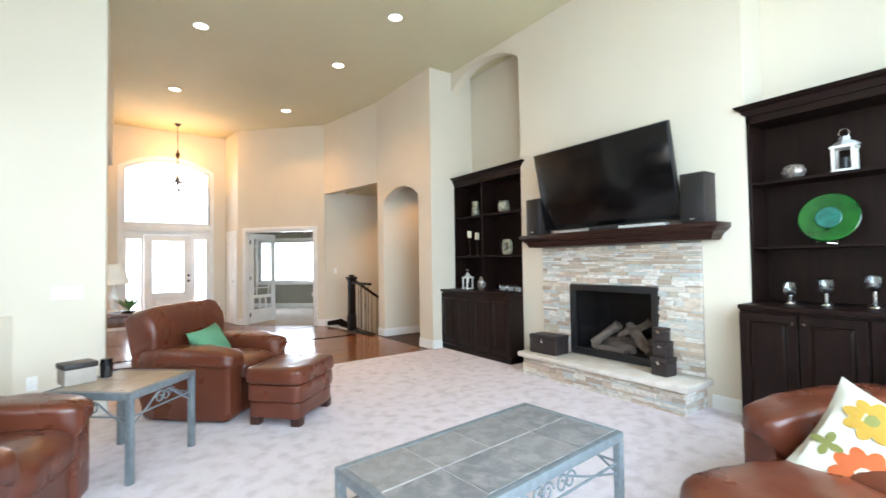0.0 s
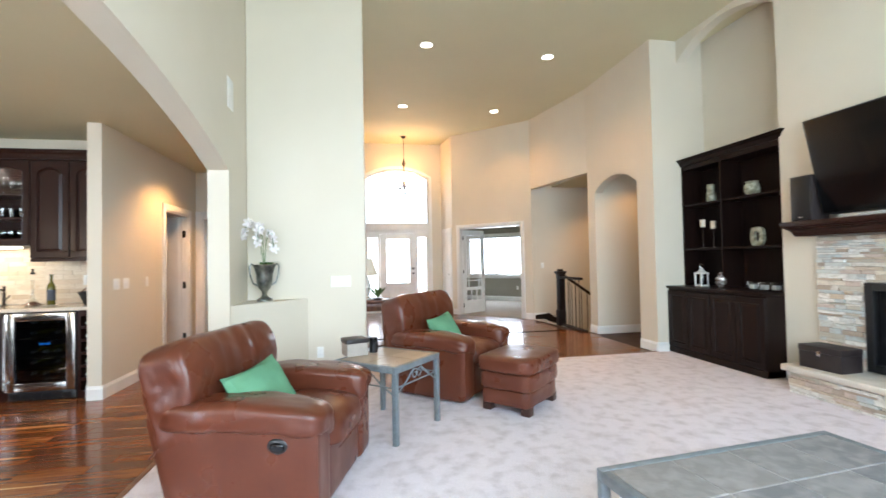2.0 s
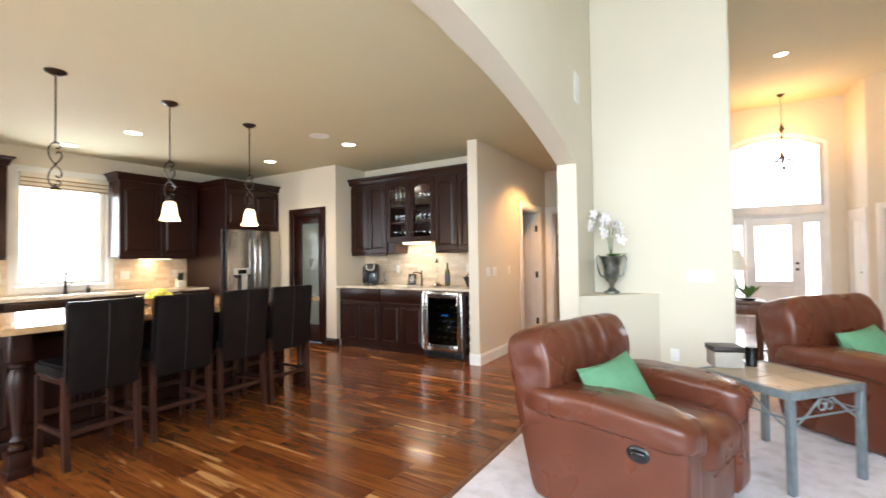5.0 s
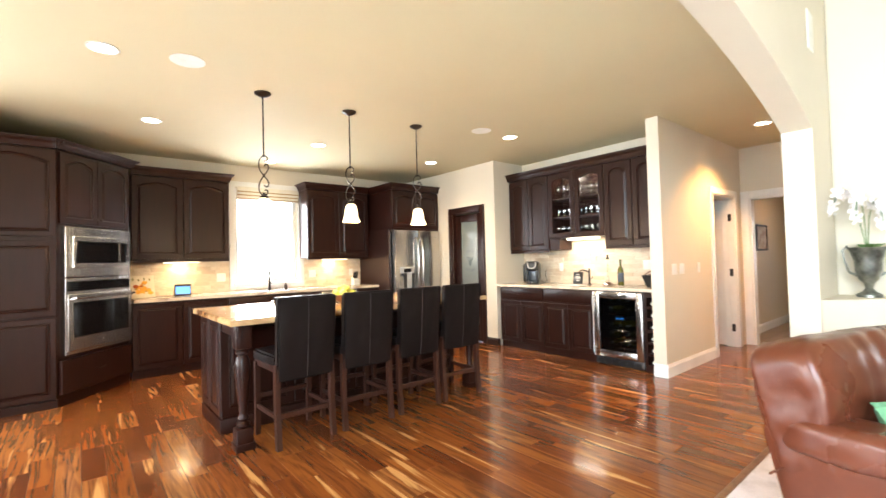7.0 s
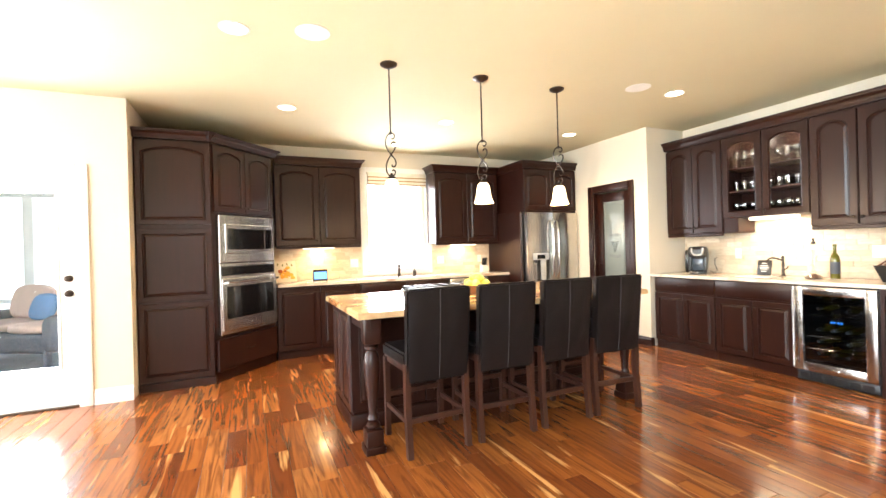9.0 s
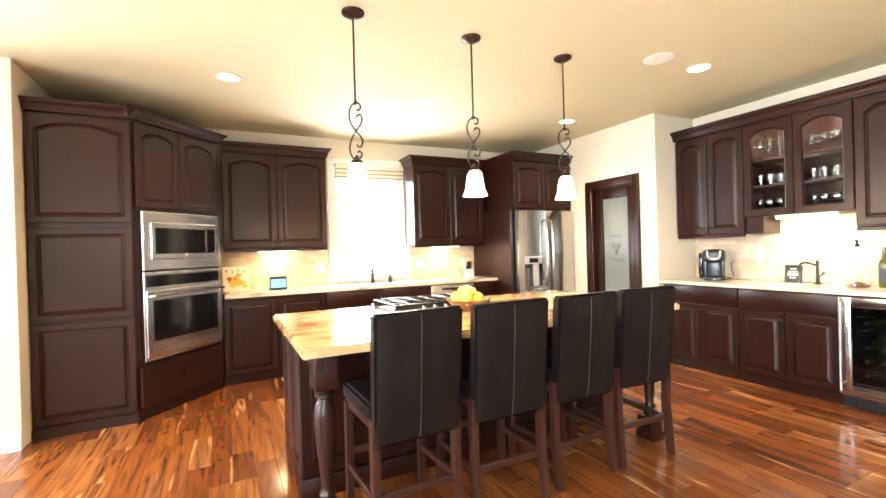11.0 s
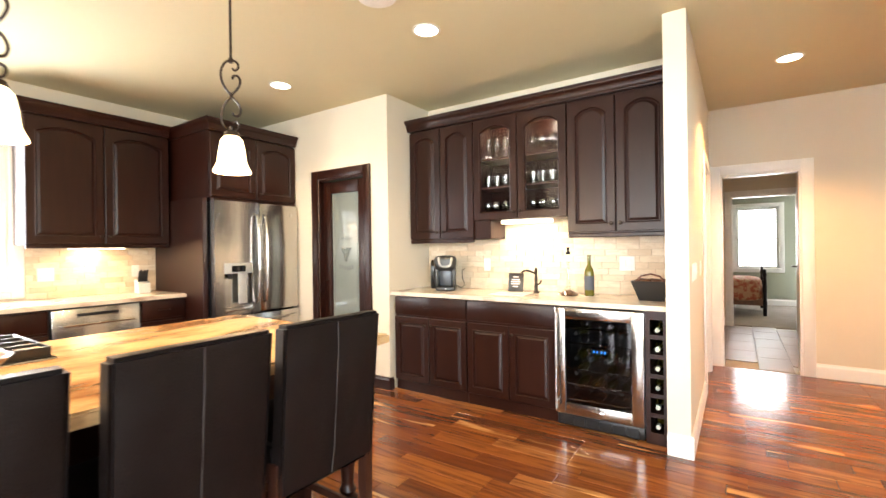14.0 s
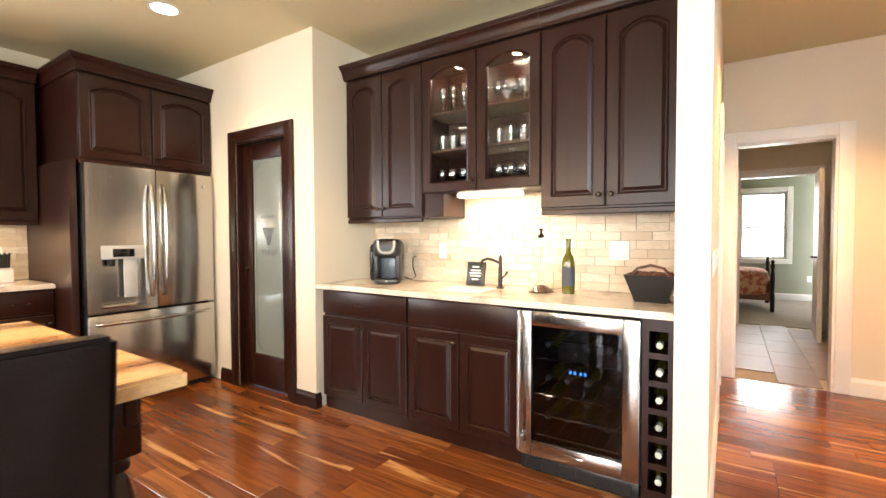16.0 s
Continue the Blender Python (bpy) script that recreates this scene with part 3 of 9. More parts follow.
# diagonal wall and study, in the diagonal wall's own frame
D0 = Vector((2.30, 10.57, 0))
DM = Matrix.Translation(D0) @ Matrix.Rotation(math.atan2(-1.42, 1.45), 4, "Z")
bm = grid_wall(bm_new(), (0, 2.03), (0, GC), [(0.20, 1.77, 0.0, 2.04)], 0.0, 0.12, "y")
structure("wall_diagonal", bm, PAINT, "tall cream painted angled wall with a double doorway", "wall").matrix_world = DM
bm = grid_wall(bm_new(), (-2.7, 2.03), (0, KC), [(-1.75, 0.25, 0.78, 2.02)], 3.6, 3.74, "y")
prism(bm, [(-0.05, 0.125), (-2.6, 2.6), (-2.6, 3.6), (-2.7, 3.6), (-2.7, 2.56), (-0.15, 0.125)], 0, KC, "z")
box(bm, 2.03, 0.16, 0, 2.15, 3.74, KC)
structure("wall_study", bm, GREIGE, "greige painted walls of the study", "wall").matrix_world = DM
bm = prism(bm_new(), [(-0.1, 0.125), (2.03, 0.125), (2.15, 3.74), (-2.75, 3.74), (-2.75, 2.56)], KC, KC + 0.1, "z")
structure("ceiling_study", bm, CEIL, "plain study ceiling", "ceiling").matrix_world = DM
bm = prism(bm_new(), [(0.2, 0.02), (1.77, 0.02), (1.77, 0.12), (2.03, 0.12), (2.15, 3.74), (-2.75, 3.74), (-2.75, 2.56), (-0.1, 0.12), (0.2, 0.12)], -0.06, 0.008, "z")
structure("floor_study", bm, CARPET2, "taupe carpet of the study", "floor").matrix_world = DM

# hall and bedroom beyond
bm = box(bm_new(), -2.62, 7.74, 0, -2.50, 10.4, KC)
box(bm, -1.16, 7.74, 0, -1.04, 10.4, KC)
structure("wall_back_hall", bm, PAINT, "cream painted walls of the tiled back hall", "wall")
bm = grid_wall(bm_new(), (-3.4, -0.45), (0, KC), [(-2.20, -1.34, 0.0, 2.05)], 10.4, 10.52, "y")
structure("wall_bedroom_door", bm, PAINT, "cream painted wall with the bedroom doorway", "wall")
bm = grid_wall(bm_new(), (-3.4, -0.45), (0, KC), [(-2.14, -1.39, 0.78, 2.08)], 13.6, 13.74, "y")
box(bm, -3.52, 10.4, 0, -3.4, 13.74, KC)
box(bm, -0.57, 10.52, 0, -0.45, 13.6, KC)
structure("wall_bedroom", bm, SAGE, "sage green bedroom walls with a window", "wall")
bm = box(bm_new(), -3.52, 10.52, -0.06, -0.45, 13.7, 0.010)
structure("floor_bedroom", bm, CARPET2, "taupe bedroom carpet", "floor")
bm = box(bm_new(), -4.3, 7.7, KC, -0.39, 13.8, KC + 0.1)
structure("ceiling_bedroom", bm, CEIL, "plain ceiling of back hall and bedroom", "ceiling")

# ceilings and floors
bm = box(bm_new(), -7.24, -3.75, KC, -1.18, 7.7, KC + 0.1)
box(bm, -1.18, 5.18, KC, 0.05, 7.62, KC + 0.1)
structure("ceiling_kitchen", bm, CEIL, "beige painted low ceiling over kitchen and hall", "ceiling")
bm = box(bm_new(), -1.3, -1.6, GC, 5.1, 11.6, GC + 0.1)
structure("ceiling_great_room", bm, CEIL, "beige painted high ceiling over great room and foyer", "ceiling")
bm = prism(bm_new(), [(-7.3, -3.75), (5.1, -3.75), (7.3, 7.3), (4.02, 7.36), (3.73, 9.16), (2.31, 10.6), (2.2, 11.5), (-0.3, 11.5), (-0.3, 7.7), (-7.3, 7.7)], -0.06, -0.005, "z")
floor = structure("floor", bm, SUBFLOOR, "acacia plank floor in mixed red-brown and golden tones", "floor")
bm = prism(bm_new(), [(-1.17, -1.36), (4.9, -1.36), (4.9, 5.58), (0.21, 5.58), (0.21, 5.03), (-0.40, 5.03), (-1.0, 4.44), (-1.17, 4.41)], -0.004, 0.014, "z")
structure("carpet", bm, CARPET, "pinkish beige plush wall-to-wall carpet", "carpet")
bm = box(bm_new(), -1.205, -1.36, -0.004, -1.165, 4.42, 0.018, 0.006)
box(bm, 0.21, 5.575, -0.004, 4.09, 5.605, 0.018, 0.006)
structure("carpet_edge_trim", bm, SIDEWOOD, "thin wooden strip where carpet meets planks", "trim")

# outside
bm = bm_new()
prism(bm, [(-900, -900), (900, -900), (900, 900), (-900, 900)], -2.6, -2.3, "z")
structure("ground", bm, GRASS, "lawn around the house", "ground")


def backdrop(x0, y0, z0, x1, y1, z1):
    structure("backdrop", box(bm_new(), x0, y0, z0, x1, y1, z1), OUTSIDE, "bright hazy distance outside the windows", "backdrop")


backdrop(-9.2, 0.5, 0.2, -9.1, 5.0, 4.2)
backdrop(-0.8, 13.2, -0.4, 2.15, 13.3, 4.6)
backdrop(-3.5, 15.0, -0.4, -0.3, 15.1, 4.0)
bd = structure("backdrop", box(bm_new(), -4.0, 5.2, 0.0, 3.0, 5.3, 3.6), OUTSIDE, "bright hazy distance outside the study window", "backdrop")
bd.matrix_world = DM
structure("backdrop", box(bm_new(), -11.6, -6.5, -0.3, -11.5, 1.5, 4.0), PORCHSKY, "pale hazy distance beyond the porch", "backdrop")


# ---- trim ----
def casing(name, plane, face, out, a0, a1, top, mat=TRIM, w=0.085, d=0.02, reveal=0.14, label="white painted door casing"):
    """Casing round an opening a0..a1 on the wall face; out: +1 or -1, the way the face looks."""
    lo, hi = sorted((face, face + out * d))
    bm = bm_new()
    for u0, u1, v0, v1 in ((a0 - w, a0, 0, top + w), (a1, a1 + w, 0, top + w), (a0, a1, top, top + w)):
        if plane == "x":
            box(bm, lo, u0, v0, hi, u1, v1, 0.006)
        else:
            box(bm, u0, lo, v0, u1, hi, v1, 0.006)
    jl, jh = sorted((face, face - out * reveal))
    for u0, u1, v0, v1 in ((a0, a0 + 0.018, 0, top), (a1 - 0.018, a1, 0, top), (a0 + 0.018, a1 - 0.018, top - 0.018, top)):
        if plane == "x":
            box(bm, jl, u0, v0, jh, u1, v1)
        else:
            box(bm, u0, jl, v0, u1, jh, v1)
    return structure(name, bm, mat, label, "door casing", smooth=True)


casing("door_casing", "y", 7.60, -1, -2.27, -1.60, 2.03, w=0.10)
casing("door_casing", "x", -2.37, 1, 6.52, 7.30, 2.03)
casing("door_casing", "y", 10.40, -1, -2.20, -1.34, 2.05)
casing("pantry_casing", "y", 5.16, -1, -5.76, -5.11, 2.03, ESPRESSO, 0.09, 0.022, 0.12, "dark stained pantry door casing")
casing("patio_casing", "x", -5.63, 1, -1.62, -0.78, 2.04)
cs = casing("double_door_casing", "y", 0.0, -1, 0.20, 1.77, 2.04)
cs.matrix_world = DM


def window_set(name, plane, face, out, a0, a1, z0, z1, depth=0.14, w=0.085, bars=(), label="white framed window"):
    """Casing, sill, sash frame and pane of a window whose opening runs through the wall."""
    th = thing(name, label, "window", kind="structure")
    lo, hi = sorted((face, face + out * 0.02))

    def put(bm, u0, u1, v0, v1, c0, c1, bev=0.005):
        c0, c1 = sorted((c0, c1))
        box(bm, *((c0, u0, v0, c1, u1, v1) if plane == "x" else (u0, c0, v0, u1, c1, v1)), bev)

    bm = bm_new()
    for q in ((a0 - w, a0, z0 - w, z1 + w), (a1, a1 + w, z0 - w, z1 + w), (a0, a1, z1, z1 + w), (a0, a1, z0 - w, z0)):
        put(bm, *q, lo, hi)
    part("window_casing", bm, TRIM, th)
    bm = bm_new()
    f0, f1 = face - out * depth * 0.55, face - out * depth * 0.85
    for q in ((a0, a0 + 0.05, z0, z1), (a1 - 0.05, a1, z0, z1), (a0 + 0.05, a1 - 0.05, z1 - 0.05, z1), (a0 + 0.05, a1 - 0.05, z0, z0 + 0.05)):
        put(bm, *q, f0, f1)
    for k, c in bars:
        q = (c - 0.015, c + 0.015, z0 + 0.05, z1 - 0.05) if k == "v" else (a0 + 0.05, a1 - 0.05, c - 0.02, c + 0.02)
        put(bm, *q, f0, f1)
    part("window_frame", bm, TRIM, th)
    bm = bm_new()
    put(bm, a0 - 0.03, a1 + 0.03, z0 - 0.03, z0 + 0.004, face + out * 0.05, face - out * depth * 0.5)
    part("window_sill", bm, TRIM, th)
    bm = bm_new()
    c = (f0 + f1) / 2
    put(bm, a0 + 0.05, a1 - 0.05, z0 + 0.05, z1 - 0.05, c - 0.003, c + 0.003, 0)
    g = part("pane", bm, GLASS, th)
    g.visible_shadow = False
    return th


window_set("window_sink", "x", -7.10, 1, 2.16, 3.08, 1.02, 2.42, label="white framed window over the kitchen sink")
window_set("window_bedroom", "y", 13.60, -1, -2.14, -1.39, 0.78, 2.08, bars=(("h", 1.4),), label="white framed bedroom window")
window_set("window_great_room", "y", -1.36, 1, -0.6, 3.8, 0.6, 3.8, bars=(("v", 0.87), ("v", 2.33), ("h", 2.6)), label="tall white framed window wall")
window_set("window_dinette", "y", -3.56, 1, -5.1, -1.7, 0.4, 2.5, bars=(("v", -3.95), ("v", -2.85)), label="wide white framed dinette window")
ws = window_set("window_study", "y", 3.6, -1, -1.75, 0.25, 0.78, 2.02, bars=(("v", -0.75),), label="wide white framed study window")
ws.matrix_world = DM


def baseboard(segments, mat=TRIM, h=0.135, label="white painted baseboard"):
    """Baseboards along wall faces: (x0, y0, x1, y1) with the room on the left of the way."""
    for x0, y0, x1, y1 in segments:
        a, b = Vector((x0, y0, 0)), Vector((x1, y1, 0))
        d = (b - a).normalized()
        n = Vector((-d.y, d.x, 0)) * 0.016
        bm = bm_new()
        prof = [(0, 0), (1, 0), (1, h - 0.03), (0.5, h - 0.012), (0.35, h), (0, h)]
        lo = [bm.verts.new(a + n * p + Vector((0, 0, z))) for p, z in prof]
        hi = [bm.verts.new(b + n * p + Vector((0, 0, z))) for p, z in prof]
        for i in range(len(prof)):
            j = (i + 1) % len(prof)
            bm.faces.new((lo[i], lo[j], hi[j], hi[i]))
        bm.faces.new(lo[::-1])
        bm.faces.new(hi)
        bmesh.ops.recalc_face_normals(bm, faces=bm.faces[:])
        structure("baseboard", bm, mat, label, "baseboard")


baseboard([(-2.37, 6.43, -2.37, 5.10), (-2.354, 5.10, -2.50, 5.10), (-0.25, 7.60, -1.51, 7.60), (-1.24, 4.42, -1.24, 5.18),
           (-1.00, 4.42, -1.24, 4.42), (0.205, 5.03, -0.40, 5.03), (0.205, 5.18, 0.205, 5.014), (-0.40, 5.03, -1.0, 4.44),
           (4.09, 5.58, 4.09, 5.95), (4.09, 7.12, 4.09, 7.36), (4.50, 3.72, 4.50, 4.10), (4.50, 1.55, 4.50, 1.86),
           (4.25, 5.58, 4.09, 5.58), (7.2, 7.12, 4.09, 7.12), (4.09, 5.95, 6.9, 5.95),
           (2.17, 11.4, 1.93, 11.4), (0.15, 11.4, -0.25, 11.4), (-5.63, -0.40, -5.63, -0.69), (-5.63, -1.71, -5.63, -3.56),
           (-2.50, 10.4, -2.50, 8.0), (-2.29, 10.4, -2.5, 10.4), (-0.57, 13.6, -3.4, 13.6), (4.05, 9.17, 3.75, 9.17)])
baseboard([(-4.81, 5.16, -5.02, 5.16), (-4.81, 5.20, -4.81, 5.144), (-5.85, 5.16, -6.02, 5.16)], ESPRESSO, 0.11, "dark stained baseboard")
for u0, u1, v in ((2.03, 1.855, 0.0), (0.115, 0.0, 0.0), (5.0, -2.5, 3.6)):
    a, b = DM @ Vector((u0, v, 0)), DM @ Vector((u1, v, 0))
    baseboard([(a.x, a.y, b.x, b.y)])

# ---- cabinet parts ----
def inset(pts, d):
    """A polygon drawn in by about d."""
    cu, cv = sum(p[0] for p in pts) / len(pts), (min(p[1] for p in pts) + max(p[1] for p in pts)) / 2
    hw, hh = max(p[0] for p in pts) - cu, max(p[1] for p in pts) - cv
    return [(cu + (u - cu) * (1 - d / hw), cv + (v - cv) * (1 - d / hh)) for u, v in pts]


def ring(bm, outer, inner, y0, y1):
    """A band between two outlines with the same count of points, from depth y0 (outer) to y1 (inner)."""
    a = [bm.verts.new((u, y0, v)) for u, v in outer]
    b = [bm.verts.new((u, y1, v)) for u, v in inner]
    for i in range(len(a)):
        j = (i + 1) % len(a)
        bm.faces.new((a[i], a[j], b[j], b[i]))


def opening(w, h, rail, rise):
    """Outline of a door's field: square below, arched above where rise is given."""
    a = w / 2 - rail
    top = h - rail - rise
    pts = [(-a, rail), (a, rail)]
    if rise:
        return pts + [(a, top)] + arc(-a, a, top, rise, 14)[::-1][1:-1] + [(-a, top)]
    return pts + [(a, h - rail), (-a, h - rail)]


def door_mesh(w, h, rail=0.058, rise=0.0, t=0.022, glazed=False):
    """A frame-and-panel door. Its face looks to -y, its foot is at the origin's middle."""
    bm = bm_new()
    f = opening(w, h, rail, rise)
    n = len(f)
    hw = w / 2
    # outer edge points that pair with the field's outline
    o = [(-hw, 0), (hw, 0)] + ([(hw, h)] + [(hw - w * k / (n - 3), h) for k in range(1, n - 3)] + [(-hw, h)] if rise else [(hw, h), (-hw, h)])
    e = inset(o, 0.004)
    ring(bm, o, e, -t + 0.004, -t)
    ring(bm, e, f, -t, -t)
    f1, f2 = inset(f, 0.005), inset(f, 0.012)
    ring(bm, f, f1, -t, -t - 0.0035)
    ring(bm, f1, f2, -t - 0.0035, -t + 0.008)
    back = [bm.verts.new((u, 0, v)) for u, v in o]
    front = [bm.verts.new((u, -t + 0.004, v)) for u, v in o]
    for i in range(n):
        j = (i + 1) % n
        bm.faces.new((back[i], back[j], front[j], front[i]))
    if glazed:
        ring(bm, f2, f2, -t + 0.008, 0)
        ring(bm, f2, o, 0, 0)
    else:
        f3, f4, f5 = inset(f, 0.016), inset(f, 0.029), inset(f, 0.033)
        ring(bm, f2, f3, -t + 0.008, -t + 0.008)
        ring(bm, f3, f4, -t + 0.008, -t + 0.001)
        ring(bm, f4, f5, -t + 0.001, -t - 0.001)
        bm.faces.new([bm.verts.new((u, -t - 0.001, v)) for u, v in f5])
        bm.faces.new(back[::-1])
    bmesh.ops.remove_doubles(bm, verts=bm.verts[:], dist=1e-5)
    bmesh.ops.recalc_face_normals(bm, faces=bm.faces[:])
    return bm


def knob(parent, x, y, z, mat=None):
    bm = lathe(bm_new(), [(0.006, 0), (0.005, 0.012), (0.014, 0.018), (0.015, 0.024), (0.009, 0.030), (0, 0.031)], 12)
    bmesh.ops.transform(bm, matrix=Matrix.Translation((x, y, z)) @ Matrix.Rotation(radians(90), 4, "X"), verts=bm.verts[:])
    return part("knob", bm, mat or BRONZE, parent, "dark bronze knob")


def pull(parent, x, y, z, w=0.09):
    bm = tube(bm_new(), [(x - w / 2, y, z), (x - w / 2, y - 0.025, z), (x - w / 4, y - 0.03, z - 0.004), (x + w / 4, y - 0.03, z - 0.004), (x + w / 2, y - 0.025, z), (x + w / 2, y, z)], 0.0045)
    return part("handle", bm, BRONZE, parent, "dark bronze bar handle")


def add_door(th, x, z, w, h, y, rise=0.0, side=0, low=False, rail=0.058, mat=ESPRESSO, glazed=False, name="door"):
    """A door under a cabinet; x: its middle. side: -1 or 1 for the knob's edge."""
    bm = door_mesh(w, h, rail, rise, glazed=glazed)
    bmesh.ops.translate(bm, verts=bm.verts[:], vec=(x, y, z))
    d = part(name, bm, mat, th, smooth=False)
    if side:
        knob(d, x + side * (w / 2 - 0.028), y - 0.02, z + (0.06 if low else h - 0.06))
    if glazed:
        f = inset(opening(w, h, rail, rise), 0.004)
        bm = prism(bm_new(), [(u + x, v + z) for u, v in f], y - 0.008, y - 0.004, "y")
        part("pane", bm, GLASS, d).visible_shadow = False
    return d


def crown(bm, x0, x1, y0, y1, z, h=0.10, out=0.06, ends=(True, True)):
    """Cove crown moulding round a cabinet's top; the front is at y0."""
    prof = ((0, 0), (0.20, 0), (0.22, 0.14), (0.30, 0.19), (0.34, 0.32), (0.45, 0.52), (0.64, 0.68), (0.82, 0.75), (0.85, 0.83), (0.96, 0.87), (1, 0.91), (1, 1), (0, 1))
    rows = []
    for a, v in prof:
        a *= out
        line = [(x0 - a if ends[0] else x0, y0 - a), (x1 + a if ends[1] else x1, y0 - a)]
        if ends[0]:
            line.insert(0, (x0 - a, y1))
        if ends[1]:
            line.append((x1 + a, y1))
        rows.append([bm.verts.new((x, y, z + v * h)) for x, y in line])
    made = []
    for p, q in zip(rows, rows[1:] + rows[:1]):
        for k in range(len(p) - 1):
            made.append(bm.faces.new((p[k], p[k + 1], q[k + 1], q[k])))
    made.append(bm.faces.new([p[0] for p in rows]))
    made.append(bm.faces.new([p[-1] for p in rows][::-1]))
    bmesh.ops.recalc_face_normals(bm, faces=made)
    box(bm, x0 + 0.001, y0 + 0.001, z, x1 - 0.001, y1, z + h - 0.003)


def upper(name, label, m, w, h, d, doors=2, rise=0.055, group="upper kitchen cabinets", top=True, ends=(True, True), mat=ESPRESSO):
    """A wall cabinet: its back is at y=0, its front at y=-d, its foot at z=0."""
    th = thing(name, label, "cabinet", m, group)
    part("body", box(bm_new(), 0, -d + 0.022, 0, w, 0, h, 0.003, 1), mat, th)
    dw = w / doors
    for i in range(doors):
        add_door(th, dw * (i + 0.5), 0.012, dw - 0.008, h - 0.03, -d + 0.020, rise, (1 if i % 2 == 0 else -1) if doors > 1 else 1, low=True, mat=mat)
    bm = bm_new()
    box(bm, 0.004, -d + 0.004, -0.03, w - 0.004, -d + 0.03, 0.0, 0.004, 1)
    part("light_rail", bm, mat, th)
    if top:
        bm = bm_new()
        crown(bm, 0, w, -d, 0, h, ends=ends)
        part("crown_moulding", bm, mat, th)
    return th


def base(name, label, m, w, doors, drawers, d=0.60, h=0.875, kick=0.09, group="base kitchen cabinets", knobs=True, furniture=True):
    """A floor cabinet with a drawer row over doors. Back at y=0, front at y=-d."""
    th = thing(name, label, "cabinet", m, group)
    part("body", box(bm_new(), 0, -d + 0.022, kick, w, 0, h, 0.003, 1), ESPRESSO, th)
    part("toe_kick", box(bm_new(), 0.0, -d + (0.03 if furniture else 0.07), 0, w, -0.02, kick), ESPRESSO, th)
    dz = h - 0.19 if drawers else h - 0.015
    for i in range(drawers):
        cw = w / drawers
        bm = box(bm_new(), cw * i + 0.005, -d, h - 0.175, cw * (i + 1) - 0.005, -d + 0.022, h - 0.012, 0.006)
        dr = part("drawer_front", bm, ESPRESSO, th)
        if knobs:
            pull(dr, cw * (i + 0.5), -d, h - 0.095)
    dw = w / doors
    for i in range(doors):
        add_door(th, dw * (i + 0.5), kick + 0.01, dw - 0.008, dz - kick - 0.015, -d + 0.020, 0.0, 1 if i % 2 == 0 else -1, rail=0.05)
    return th


def counter_slab(name, label, pts, z0, z1, mat, m=None):
    bm = prism(bm_new(), pts, z0, z1, "z")
    edges = [e for e in bm.edges if abs(e.verts[0].co.z - e.verts[1].co.z) < 1e-5 and e.verts[0].co.z > (z0 + z1) / 2]
    bmesh.ops.bevel(bm, geom=edges, offset=0.008, segments=2, affect="EDGES")
    return solid(name, bm, mat, label, "countertop", m)


# ---- wet bar: back wall y=5.82, fronts at 5.19 and 5.49 ----
BX = -4.80
base("bar_cabinet", "espresso base cabinet with drawer and two raised-panel doors", pose(BX + 0.02, 5.80, 0), 0.77, 2, 1, d=0.60, group="wet bar base cabinets")
base("bar_cabinet", "espresso sink cabinet with false drawer and two panel doors", pose(BX + 0.795, 5.80, 0), 0.76, 2, 1, d=0.60, group="wet bar base cabinets", knobs=False)
counter_slab("bar_countertop", "polished cream and brown granite countertop over the wet bar", [(-4.805, 5.80), (-4.805, 5.165), (-2.503, 5.165), (-2.503, 5.80)], 0.876, 0.908, GRANITE2)
BU = [(0.0, 0.715, 1.36), (0.72, 0.84, 1.53), (1.565, 0.715, 1.36)]
upper("bar_wall_cabinet", "espresso wall cabinet with two arched raised-panel doors", pose(BX + 0.005, 5.80, 1.38), 0.715, 1.06, 0.33, group="wet bar wall cabinets", ends=(True, False), rise=0.05)
upper("bar_wall_cabinet", "espresso wall cabinet with two tall arched raised-panel doors", pose(BX + 1.568, 5.80, 1.40), 0.727, 1.04, 0.33, group="wet bar wall cabinets", ends=(False, False), rise=0.06)


